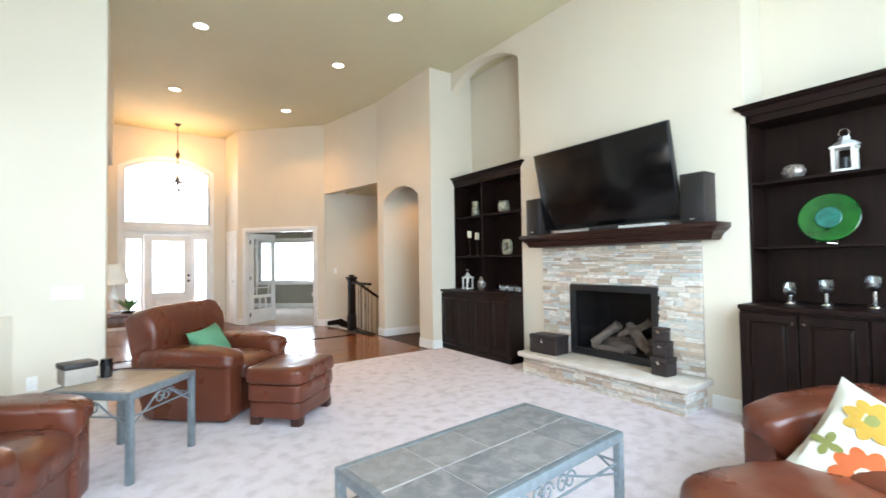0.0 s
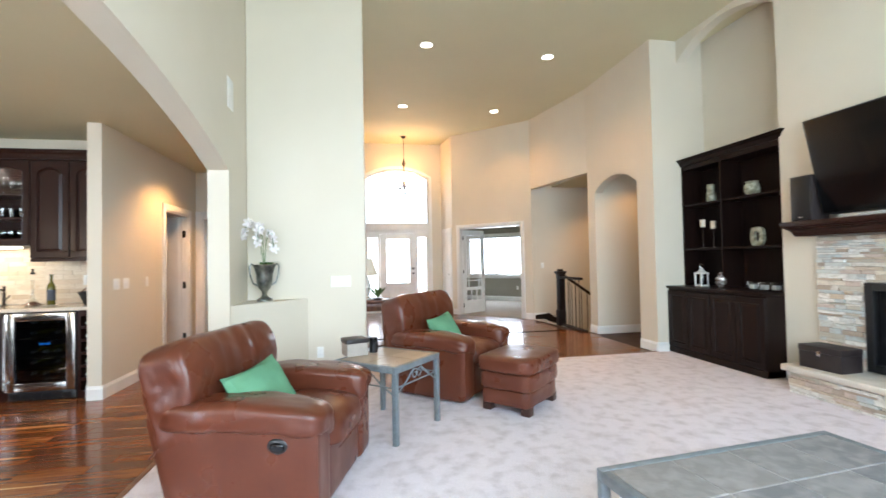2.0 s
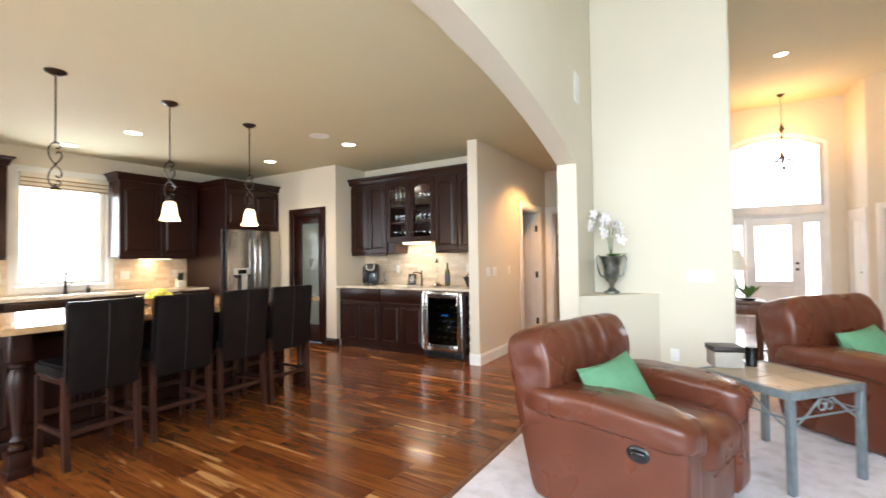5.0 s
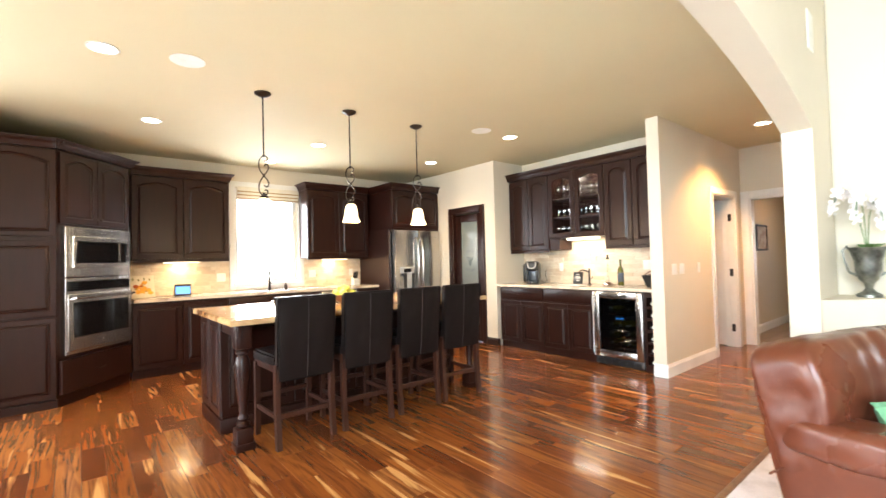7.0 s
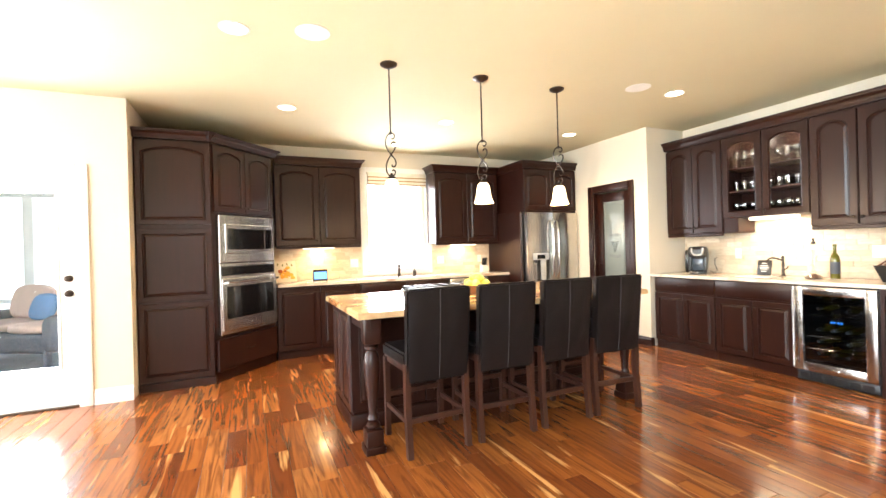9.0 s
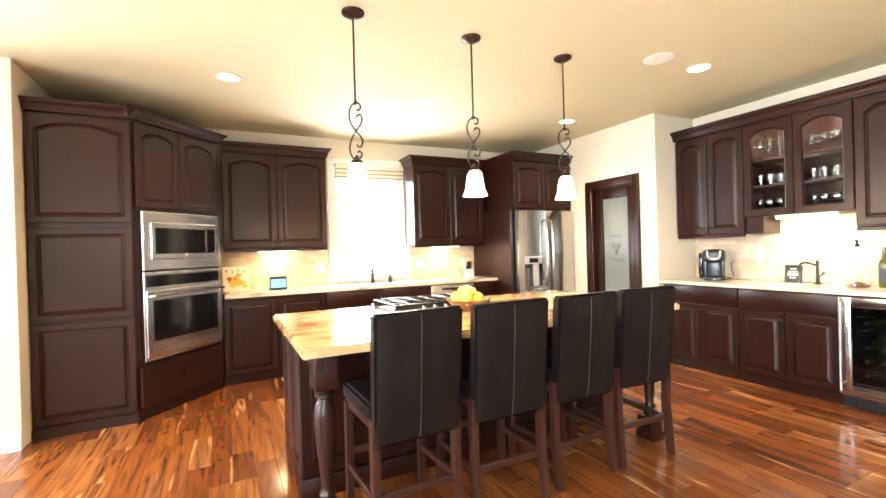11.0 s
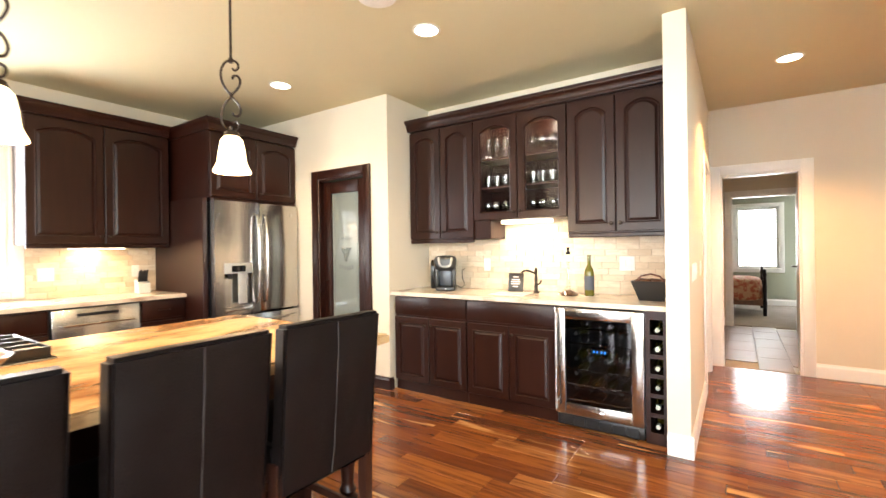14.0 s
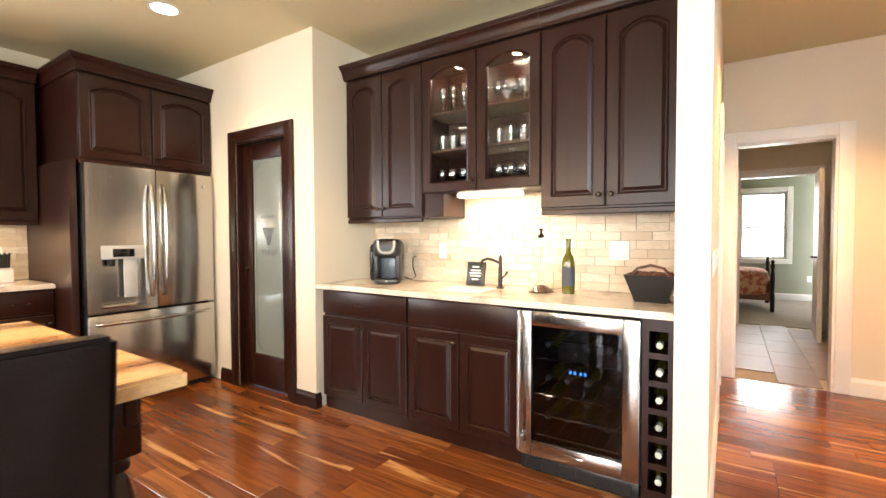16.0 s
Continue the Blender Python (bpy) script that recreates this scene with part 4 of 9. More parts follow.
def glass_cabinet():
    """Glazed wall cabinet with three rows of glasses."""
    w, h, d, z = 0.845, 0.90, 0.33, 1.54
    th = thing("glass_door_cabinet", "espresso wall cabinet with arched glass doors and rows of glassware", "cabinet", pose(BX + 0.722, 5.80, z), "wet bar wall cabinets")
    for piece, q in (("side_panel", (0, -d + 0.022, 0, 0.018, 0, h)), ("side_panel", (w - 0.018, -d + 0.022, 0, w, 0, h)), ("bottom_panel", (0.018, -d + 0.022, 0, w - 0.018, 0, 0.018)),
                     ("top_panel", (0.018, -d + 0.022, h - 0.018, w - 0.018, 0, h)), ("back_panel", (0.018, -0.012, 0.018, w - 0.018, 0, h - 0.018)), ("stile", (w / 2 - 0.03, -d + 0.024, 0.018, w / 2 + 0.03, -d + 0.04, h - 0.018))):
        part(piece, box(bm_new(), *q), ESPRESSO, th)
    for z0 in (0.28, 0.53):
        part("shelf", box(bm_new(), 0.02, -d + 0.05, z0, w - 0.02, -0.014, z0 + 0.018), LEGWOOD, th, "reddish brown shelf")
    for i in (0, 1):
        add_door(th, w / 4 + i * w / 2, 0.004, w / 2 - 0.006, h - 0.02, -d + 0.020, 0.055, 1 if i == 0 else -1, low=True, glazed=True)
    bm = bm_new()
    crown(bm, 0, w, -d, 0, h, ends=(False, False))
    part("crown_moulding", bm, ESPRESSO, th)
    # valance brackets under the cabinet
    bm = box(bm_new(), 0.0, -d + 0.02, -0.16, 0.16, -0.02, 0.0, 0.004, 1)
    part("side_filler", bm, ESPRESSO, th)
    bm = box(bm_new(), 0.22, -d + 0.10, -0.030, 0.66, -d + 0.20, -0.004, 0.004, 1)
    part("under_light", bm, STRIP, th, "lit white under-cabinet light")
    for u in (0.21, 0.635):
        part("puck_light", lathe(bm_new(), [(0, 0.866), (0.032, 0.866), (0.036, 0.881), (0, 0.881)], 18, (u, -0.17, 0)), CANLIT, th, "small lit puck light")
        bulb("cabinet_puck", (BX + 0.722 + u, 5.80 - 0.17, z + 0.855), 3.5, (1.0, 0.9, 0.72), 0.03)
    return th


glass_cabinet()
area("bar_under_cabinet_light", (-3.64, 5.60, 1.505), (-3.64, 5.72, 0.9), 0.44, 0.06, 3.8, (1.0, 0.82, 0.56))


def tumbler(h, r, r2):
    return lathe(bm_new(), [(r2 * 0.9, 0), (r2, 0.004), (r, h), (r - 0.002, h), (r2 - 0.003, 0.012), (0, 0.012)], 10)


def stemmed(h, r):
    return lathe(bm_new(), [(r * 0.85, 0), (r * 0.8, 0.004), (0.005, 0.010), (0.004, h * 0.42), (r * 0.7, h * 0.52), (r, h * 0.72), (r * 0.8, h), (r * 0.78, h), (r * 0.96, h * 0.72), (r * 0.6, h * 0.53), (0, h * 0.47)], 10)


FLUTE = finish("champagne_flute", stemmed(0.19, 0.026), CLEAR, True)
TUMB = finish("tumbler", tumbler(0.10, 0.037, 0.032), CLEAR, True)
GOBLET = finish("wine_glass", stemmed(0.15, 0.040), CLEAR, True)
rnd = random.Random(4)
for zz, kinds in ((1.558, ((GOBLET, "wine_glass", "clear stemmed wine glass on a cabinet shelf"),)), (1.838, ((TUMB, "tumbler", "clear tumbler on a cabinet shelf"),)),
                  (2.088, ((FLUTE, "champagne_flute", "tall clear champagne flute on a cabinet shelf"), (GOBLET, "wine_glass", "clear stemmed wine glass on a cabinet shelf")))):
    for half in (0, 1):
        me, nm, lab = kinds[half % len(kinds)]
        for row in (0, 1):
            for i in range(4):
                ob = new(nm, me)
                ob.matrix_world = pose(BX + 0.722 + 0.085 + half * 0.43 + i * 0.088 + row * 0.02, 5.60 + row * 0.11 + rnd.uniform(-0.01, 0.01), zz)
                tagged(ob, lab, "drinking glass", "glassware in the bar cabinet")


def wine_cooler():
    w, d, h = 0.597, 0.58, 0.862
    th = thing("wine_cooler", "stainless steel wine cooler with a dark glass door, full of bottles", "wine cooler", pose(-3.238, 5.785, 0))
    bm = bm_new()
    box(bm, 0, -d, 0.09, 0.02, 0, h)
    box(bm, w - 0.02, -d, 0.09, w, 0, h)
    box(bm, 0.02, -d, 0.09, w - 0.02, 0, 0.11)
    box(bm, 0.02, -d, h - 0.02, w - 0.02, 0, h)
    box(bm, 0.02, -0.03, 0.11, w - 0.02, 0, h - 0.02)
    part("body", bm, BLACKPLASTIC, th)
    bm = bm_new()
    y0, y1 = -d - 0.045, -d - 0.002
    for q in ((0.0, 0.075, 0.105, h), (w - 0.075, w, 0.105, h), (0.075, w - 0.075, h - 0.075, h), (0.075, w - 0.075, 0.105, 0.185)):
        bar = box(bm_new(), q[0] + 0.001, y0, q[2], q[1] - 0.001, y1, q[3], 0.004)
        if q[0] == 0.0:
            dr = part("door", bar, STEEL, th, "stainless steel door frame")
        else:
            part("door_bar", bar, STEEL, dr, "stainless steel door frame bar")
    bm.free()
    part("pane", box(bm_new(), 0.075, y0 + 0.012, 0.185, w - 0.075, y0 + 0.018, h - 0.075), TINTED, dr, "dark tinted glass").visible_shadow = False
    bm = tube(bm_new(), [(0.022, y0 - 0.04, 0.14), (0.022, y0 - 0.04, h - 0.03)], 0.011, 12)
    for z in (0.20, h - 0.09):
        tube(bm, [(0.022, y0 - 0.04, z), (0.022, y0, z)], 0.008)
    part("handle", bm, STEEL, dr, "round steel bar handle")
    part("logo_plate", box(bm_new(), w / 2 - 0.045, y0 - 0.003, 0.135, w / 2 + 0.045, y0 + 0.001, 0.152, 0.002), CHROME, dr)
    bm = box(bm_new(), 0.006, -d - 0.01, 0.01, w - 0.006, -d + 0.05, 0.09, 0.004)
    for i in range(6):
        box(bm, 0.03 + i * 0.09, -d - 0.016, 0.022, 0.11 + i * 0.09, -d - 0.008, 0.080, 0.003, 1)
    part("vent_grille", bm, BLACKPLASTIC, th)
    for i, z in enumerate((0.19, 0.30, 0.41, 0.60, 0.71)):
        bm = bm_new()
        for k in range(9):
            x = 0.05 + k * 0.062
            tube(bm, [(x, -d + 0.03, z), (x, -0.04, z)], 0.0025, 6)
        tube(bm, [(0.022, -d + 0.03, z), (w - 0.022, -d + 0.03, z)], 0.006, 8)
        part("wire_shelf", bm, CHROME, th)
    bm = bm_new()
    for k in range(4):
        box(bm, 0.255 + k * 0.022 + (0.008 if k > 1 else 0), -d + 0.02, 0.545, 0.266 + k * 0.022 + (0.008 if k > 1 else 0), -d + 0.024, 0.561)
    part("display", bm, BLUELED, th, "blue lit temperature digits")
    for z in (0.225, 0.335, 0.445, 0.635, 0.745):
        for k in range(5):
            if rnd.random() < 0.85:
                x = 0.085 + k * 0.107
                bm = lathe(bm_new(), [(0.0, 0), (0.036, 0.002), (0.037, 0.18), (0.014, 0.24), (0.014, 0.29), (0, 0.292)], 12)
                bmesh.ops.transform(bm, matrix=Matrix.Translation((x, -0.10, z - 0.008 + 0.012)) @ Matrix.Rotation(radians(90), 4, "X"), verts=bm.verts[:])
                b = part("bottle", bm, WINEGLASS, th)
                bm = lathe(bm_new(), [(0.0158, 0.225), (0.0158, 0.295), (0, 0.297)], 10)
                bmesh.ops.transform(bm, matrix=Matrix.Translation((x, -0.10, z + 0.004)) @ Matrix.Rotation(radians(90), 4, "X"), verts=bm.verts[:])
                part("bottle_capsule", bm, DULLFOIL, b)
    return th


wine_cooler()


def wine_rack():
    w, d, h = 0.135, 0.60, 0.875
    th = thing("wine_rack_cabinet", "narrow espresso wine rack with six bottle holes", "wine rack", pose(-2.638, 5.80, 0))
    bm = grid_wall(bm_new(), (0, w), (0.0, h), [(0.028, w - 0.028, 0.075 + i * 0.128, 0.175 + i * 0.128) for i in range(6)], -d, -d + 0.02, "y")
    part("face_frame", bm, ESPRESSO, th, smooth=False)
    for piece, q in (("side_panel", (0, -d + 0.02, 0, 0.016, 0, h)), ("side_panel", (w - 0.016, -d + 0.02, 0, w, 0, h)), ("back_panel", (0.016, -0.016, 0, w - 0.016, 0, h))):
        part(piece, box(bm_new(), *q), ESPRESSO, th)
    for i in range(7):
        part("shelf", box(bm_new(), 0.016, -d + 0.02, 0.052 + i * 0.128, w - 0.016, -0.016, 0.064 + i * 0.128), ESPRESSO, th)
    for i in range(6):
        bm = lathe(bm_new(), [(0.0, 0), (0.036, 0.002), (0.037, 0.19), (0.014, 0.25), (0.014, 0.30), (0, 0.302)], 12)
        mm = Matrix.Translation((w / 2, -0.26, 0.102 + i * 0.128)) @ Matrix.Rotation(radians(90), 4, "X")
        bmesh.ops.transform(bm, matrix=mm, verts=bm.verts[:])
        ob = solid("wine_bottle", bm, WINEGLASS, "dark wine bottle lying in the rack", "bottle", pose(-2.638, 5.80, 0), "bottles in the wine rack")
        bm = lathe(bm_new(), [(0.0155, 0.262), (0.0155, 0.304), (0, 0.306)], 10)
        bmesh.ops.transform(bm, matrix=mm, verts=bm.verts[:])
        part("capsule", bm, FOIL, ob, "pale foil capsule")
    return th


wine_rack()


def bar_sink_set():
    z = 0.908
    bm = bm_new()
    box(bm, -3.86, 5.32, z + 0.001, -3.56, 5.56, z + 0.006, 0.002, 1)
    solid("bar_sink", bm, CERAMIC, "small pale undermount bar sink", "sink")
    th = thing("bar_faucet", "oil rubbed bronze gooseneck bar faucet", "faucet", pose(-3.56, 5.62, z))
    bm = lathe(bm_new(), [(0.028, 0), (0.028, 0.006), (0.018, 0.014), (0.014, 0.03), (0.016, 0.06), (0.012, 0.09), (0.014, 0.13), (0.010, 0.15), (0.012, 0.17), (0.013, 0.20), (0.006, 0.215), (0.0, 0.218)], 14)
    part("column", bm, BRONZE, th)
    bm = tube(bm_new(), [(0, -0.005, 0.165), (-0.035, -0.03, 0.185), (-0.065, -0.055, 0.195), (-0.09, -0.075, 0.185), (-0.10, -0.085, 0.16), (-0.10, -0.085, 0.145)], [0.009, 0.009, 0.009, 0.009, 0.010, 0.012], 10)
    part("spout", bm, BRONZE, th)
    bm = tube(bm_new(), [(0.012, 0, 0.07), (0.035, 0, 0.085), (0.05, 0, 0.11)], [0.006, 0.006, 0.008], 8)
    part("lever", bm, BRONZE, th)


bar_sink_set()


def coffee_maker():
    th = thing("coffee_maker", "black single-cup coffee machine with silver handle on the bar", "coffee machine", pose(-4.42, 5.52, 0.908, 0, 0, 32))

    def taper(x, y, z):
        k = 0.86 + 0.14 * min(1.0, z / 0.24)
        return (x * k, y * (0.92 + 0.08 * k), z)

    part("body", shaped(rbox(bm_new(), -0.105, 0.0, 0.0, 0.105, 0.16, 0.315, 5, 11), taper), BLACKPLASTIC, th)
    head = part("brew_head", shaped(rbox(bm_new(), -0.105, -0.135, 0.185, 0.105, 0.08, 0.325, 4.2, 11), taper), BLACKPLASTIC, th)
    for s in (-1, 1):
        part("side_cheek", rbox(bm_new(), s * 0.078 - 0.018, -0.11, 0.02, s * 0.078 + 0.018, 0.05, 0.24, 6, 7), BLACKPLASTIC, th)
    part("back_plate", box(bm_new(), -0.062, -0.012, 0.04, 0.062, 0.002, 0.20, 0.006), SMOKEPLASTIC, th, "smoky grey cup recess")
    part("drip_tray", rbox(bm_new(), -0.092, -0.135, 0.0, 0.092, 0.02, 0.042, 5, 7), BLACKPLASTIC, th)
    part("tray_grid", box(bm_new(), -0.055, -0.11, 0.041, 0.055, -0.01, 0.046, 0.003), BLACKGLASS, th)
    part("button", ball(bm_new(), (0, -0.134, 0.022), 0.008, (1, 0.4, 1), 10), TVGREY, th)
    part("water_tank", rbox(bm_new(), -0.142, -0.03, 0.01, -0.092, 0.14, 0.285, 5, 7), BLACKGLASS, th, "smoky clear water tank")
    pts = [(0.058 * math.copysign(abs(math.cos(a)) ** 0.6, math.cos(a)), -0.136 - 0.006 * abs(math.sin(a)), 0.312 - 0.088 * abs(math.sin(a)) ** 0.7) for a in [math.pi * i / 18 for i in range(19)]]
    part("lid_handle", tube(bm_new(), pts, 0.0095, 8), TVGREY, head, "silver grey lid handle")
    bm = tube(bm_new(), [(0.10, 0.13, 0.03), (0.15, 0.17, 0.006), (0.185, 0.18, 0.03), (0.16, 0.20, 0.10), (0.16, 0.215, 0.17), (0.19, 0.22, 0.19)], 0.004, 8)
    part("power_cord", bm, BLACKPLASTIC, th)


coffee_maker()


def text_mesh(name, body, size, mat, parent, m, depth=0.0008):
    """Raised letters as a mesh part."""
    cu = bpy.data.curves.new(name, "FONT")
    cu.body, cu.size, cu.extrude, cu.align_x = body, size, depth, "CENTER"
    tmp = bpy.data.objects.new(name, cu)
    scene.collection.objects.link(tmp)
    me = bpy.data.meshes.new_from_object(tmp.evaluated_get(bpy.context.evaluated_depsgraph_get()))
    bpy.data.objects.remove(tmp)
    bpy.data.curves.remove(cu)
    me.materials.clear()
    me.materials.append(mat)
    ob = new(name, me)
    ob.parent = parent
    ob.matrix_local = m
    return ob


def bar_small_things():
    z = 0.908
    th = thing("chalkboard_sign", "small black sign with white lettering leaning at the sink", "sign", pose(-3.77, 5.66, z, -10, 0, 0))
    part("frame", box(bm_new(), -0.07, -0.008, 0, 0.07, 0.008, 0.165, 0.004), BLACKPLASTIC, th)
    bm = bm_new()
    for k, (w, zz) in enumerate(((0.05, 0.125), (0.075, 0.10), (0.09, 0.082), (0.08, 0.064), (0.05, 0.04))):
        box(bm, -w / 2, -0.0105, zz, w / 2, -0.0075, zz + 0.009)
    part("lettering", bm, CERAMIC, th, "white lettering bars")
    th = thing("wine_bottle", "open olive green wine bottle with a dark label on the bar", "bottle", pose(-3.10, 5.58, z))
    part("glass", lathe(bm_new(), [(0.034, 0), (0.037, 0.006), (0.037, 0.185), (0.030, 0.215), (0.014, 0.245), (0.0135, 0.31), (0.016, 0.312), (0.016, 0.325), (0, 0.326)], 20), WINEGLASS, th)
    part("label", lathe(bm_new(), [(0.0378, 0.05), (0.0378, 0.16)], 20), LABEL, th, "dark blue label")
    bm = lathe(bm_new(), [(0.06, 0), (0.062, 0.004), (0.05, 0.008), (0, 0.006)], 20)
    solid("bottle_coaster", bm, CHROME, "round silver coaster under the wine bottle", "coaster", pose(-3.10, 5.58, z + 0.0))
    th = thing("decanter", "clear glass decanter with a dark pool of wine and tall neck", "decanter", pose(-3.26, 5.56, z))
    part("glass", lathe(bm_new(), [(0.075, 0), (0.085, 0.008), (0.05, 0.03), (0.018, 0.075), (0.010, 0.15), (0.012, 0.26), (0.020, 0.275)], 20), CLEAR, th)
    part("wine", lathe(bm_new(), [(0.07, 0.004), (0.078, 0.010), (0.047, 0.028), (0.012, 0.045), (0, 0.045)], 18), SIDEWOOD, th)
    bm = lathe(bm_new(), [(0.018, 0.33), (0.020, 0.345), (0.006, 0.36), (0.014, 0.385), (0, 0.39)], 12)
    part("stopper", bm, BLACKGLASS, th)
    th = thing("basket", "dark leather basket with a folded handle on the bar", "basket", pose(-2.64, 5.52, z))
    bm = bm_new()
    lo = [(-0.075, -0.07), (0.075, -0.07), (0.075, 0.07), (-0.075, 0.07)]
    hi = [(-0.125, -0.10), (0.125, -0.10), (0.125, 0.10), (-0.125, 0.10)]
    for a, za, b, zb in ((lo, 0.0, hi, 0.14), (hi, 0.14, inset(hi, 0.008), 0.14), (inset(hi, 0.008), 0.14, inset(lo, 0.008), 0.012)):
        va = [bm.verts.new((*p, za)) for p in a]
        vb = [bm.verts.new((*p, zb)) for p in b]
        for i in range(4):
            bm.faces.new((va[i], va[(i + 1) % 4], vb[(i + 1) % 4], vb[i]))
    bm.faces.new([bm.verts.new((*p, 0.012)) for p in inset(lo, 0.008)])
    bmesh.ops.recalc_face_normals(bm, faces=bm.faces[:])
    part("body", bm, BLACKPLASTIC, th)
    bm = tube(bm_new(), [(-0.10, -0.095, 0.13), (-0.06, -0.06, 0.175), (0.0, -0.05, 0.19), (0.06, -0.06, 0.175), (0.10, -0.095, 0.13)], 0.007, 8)
    part("handle", bm, LEATHER, th)
    for k in range(5):
        part("folded_cloth", ball(bm_new(), (-0.07 + 0.035 * k, 0.02 * (-1) ** k, 0.135), 0.035, (1, 1.2, 0.6)), SIDEWOOD if k % 2 else LEATHER, th)


bar_small_things()

# ---- pantry door ----
def pantry_door():
    w, h = 0.614, 1.995
    th = thing("pantry_door", "dark stained pantry door with a tall etched frosted glass pane", "door", pose(-5.742 + w / 2, 5.25, 0.012), kind="structure")
    bm = bm_new()
    for q in ((-w / 2, -w / 2 + 0.115, 0, h), (w / 2 - 0.115, w / 2, 0, h), (-w / 2 + 0.115, w / 2 - 0.115, 0, 0.27), (-w / 2 + 0.115, w / 2 - 0.115, h - 0.125, h)):
        box(bm, q[0], -0.04, q[2], q[1], 0, q[3], 0.005)
    part("frame", bm, ESPRESSO, th)
    gl = part("pane", box(bm_new(), -w / 2 + 0.115, -0.024, 0.27, w / 2 - 0.115, -0.016, h - 0.125), FROSTED, th, "frosted etched glass")
    a, z0, z1 = w / 2 - 0.145, 0.305, h - 0.16
    path = [(-a, z0 + 0.05), (-a + 0.04, z0 + 0.02), (-a + 0.05, z0), (a - 0.05, z0), (a - 0.04, z0 + 0.02), (a, z0 + 0.05), (a, z1 - 0.05), (a - 0.04, z1 - 0.02), (a - 0.05, z1), (-a + 0.05, z1), (-a + 0.04, z1 - 0.02), (-a, z1 - 0.05), (-a, z0 + 0.05)]
    part("etched_border", tube(bm_new(), [(u, -0.0245, v) for u, v in path], 0.0022, 4), ETCH, gl)
    # arched word over a wheat sheaf
    for i, ch in enumerate("PANTRY"):
        t = (i - 2.5) * 0.26
        text_mesh("etched_letter", ch, 0.05, ETCH, gl, Matrix.Translation((0.115 * math.sin(t), -0.0245, 1.33 + 0.06 * math.cos(t))) @ Matrix.Rotation(t * 0.9, 4, "Y") @ Matrix.Rotation(radians(90), 4, "X"))
    bm = bm_new()
    for k in range(-3, 4):
        tube(bm, [(0.004 * k, -0.0245, 1.17), (0.012 * k, -0.0245, 1.24), (0.024 * k, -0.0245, 1.31)], [0.002, 0.003, 0.005], 5)
    for k in range(6):
        box(bm, -0.10 + k * 0.035, -0.0255, 1.09 + 0.01 * math.cos(k), -0.076 + k * 0.035, -0.0235, 1.13 + 0.01 * math.cos(k))
    part("etched_sheaf", bm, ETCH, gl)
    knob(th, -w / 2 + 0.055, -0.04, 0.98)


pantry_door()


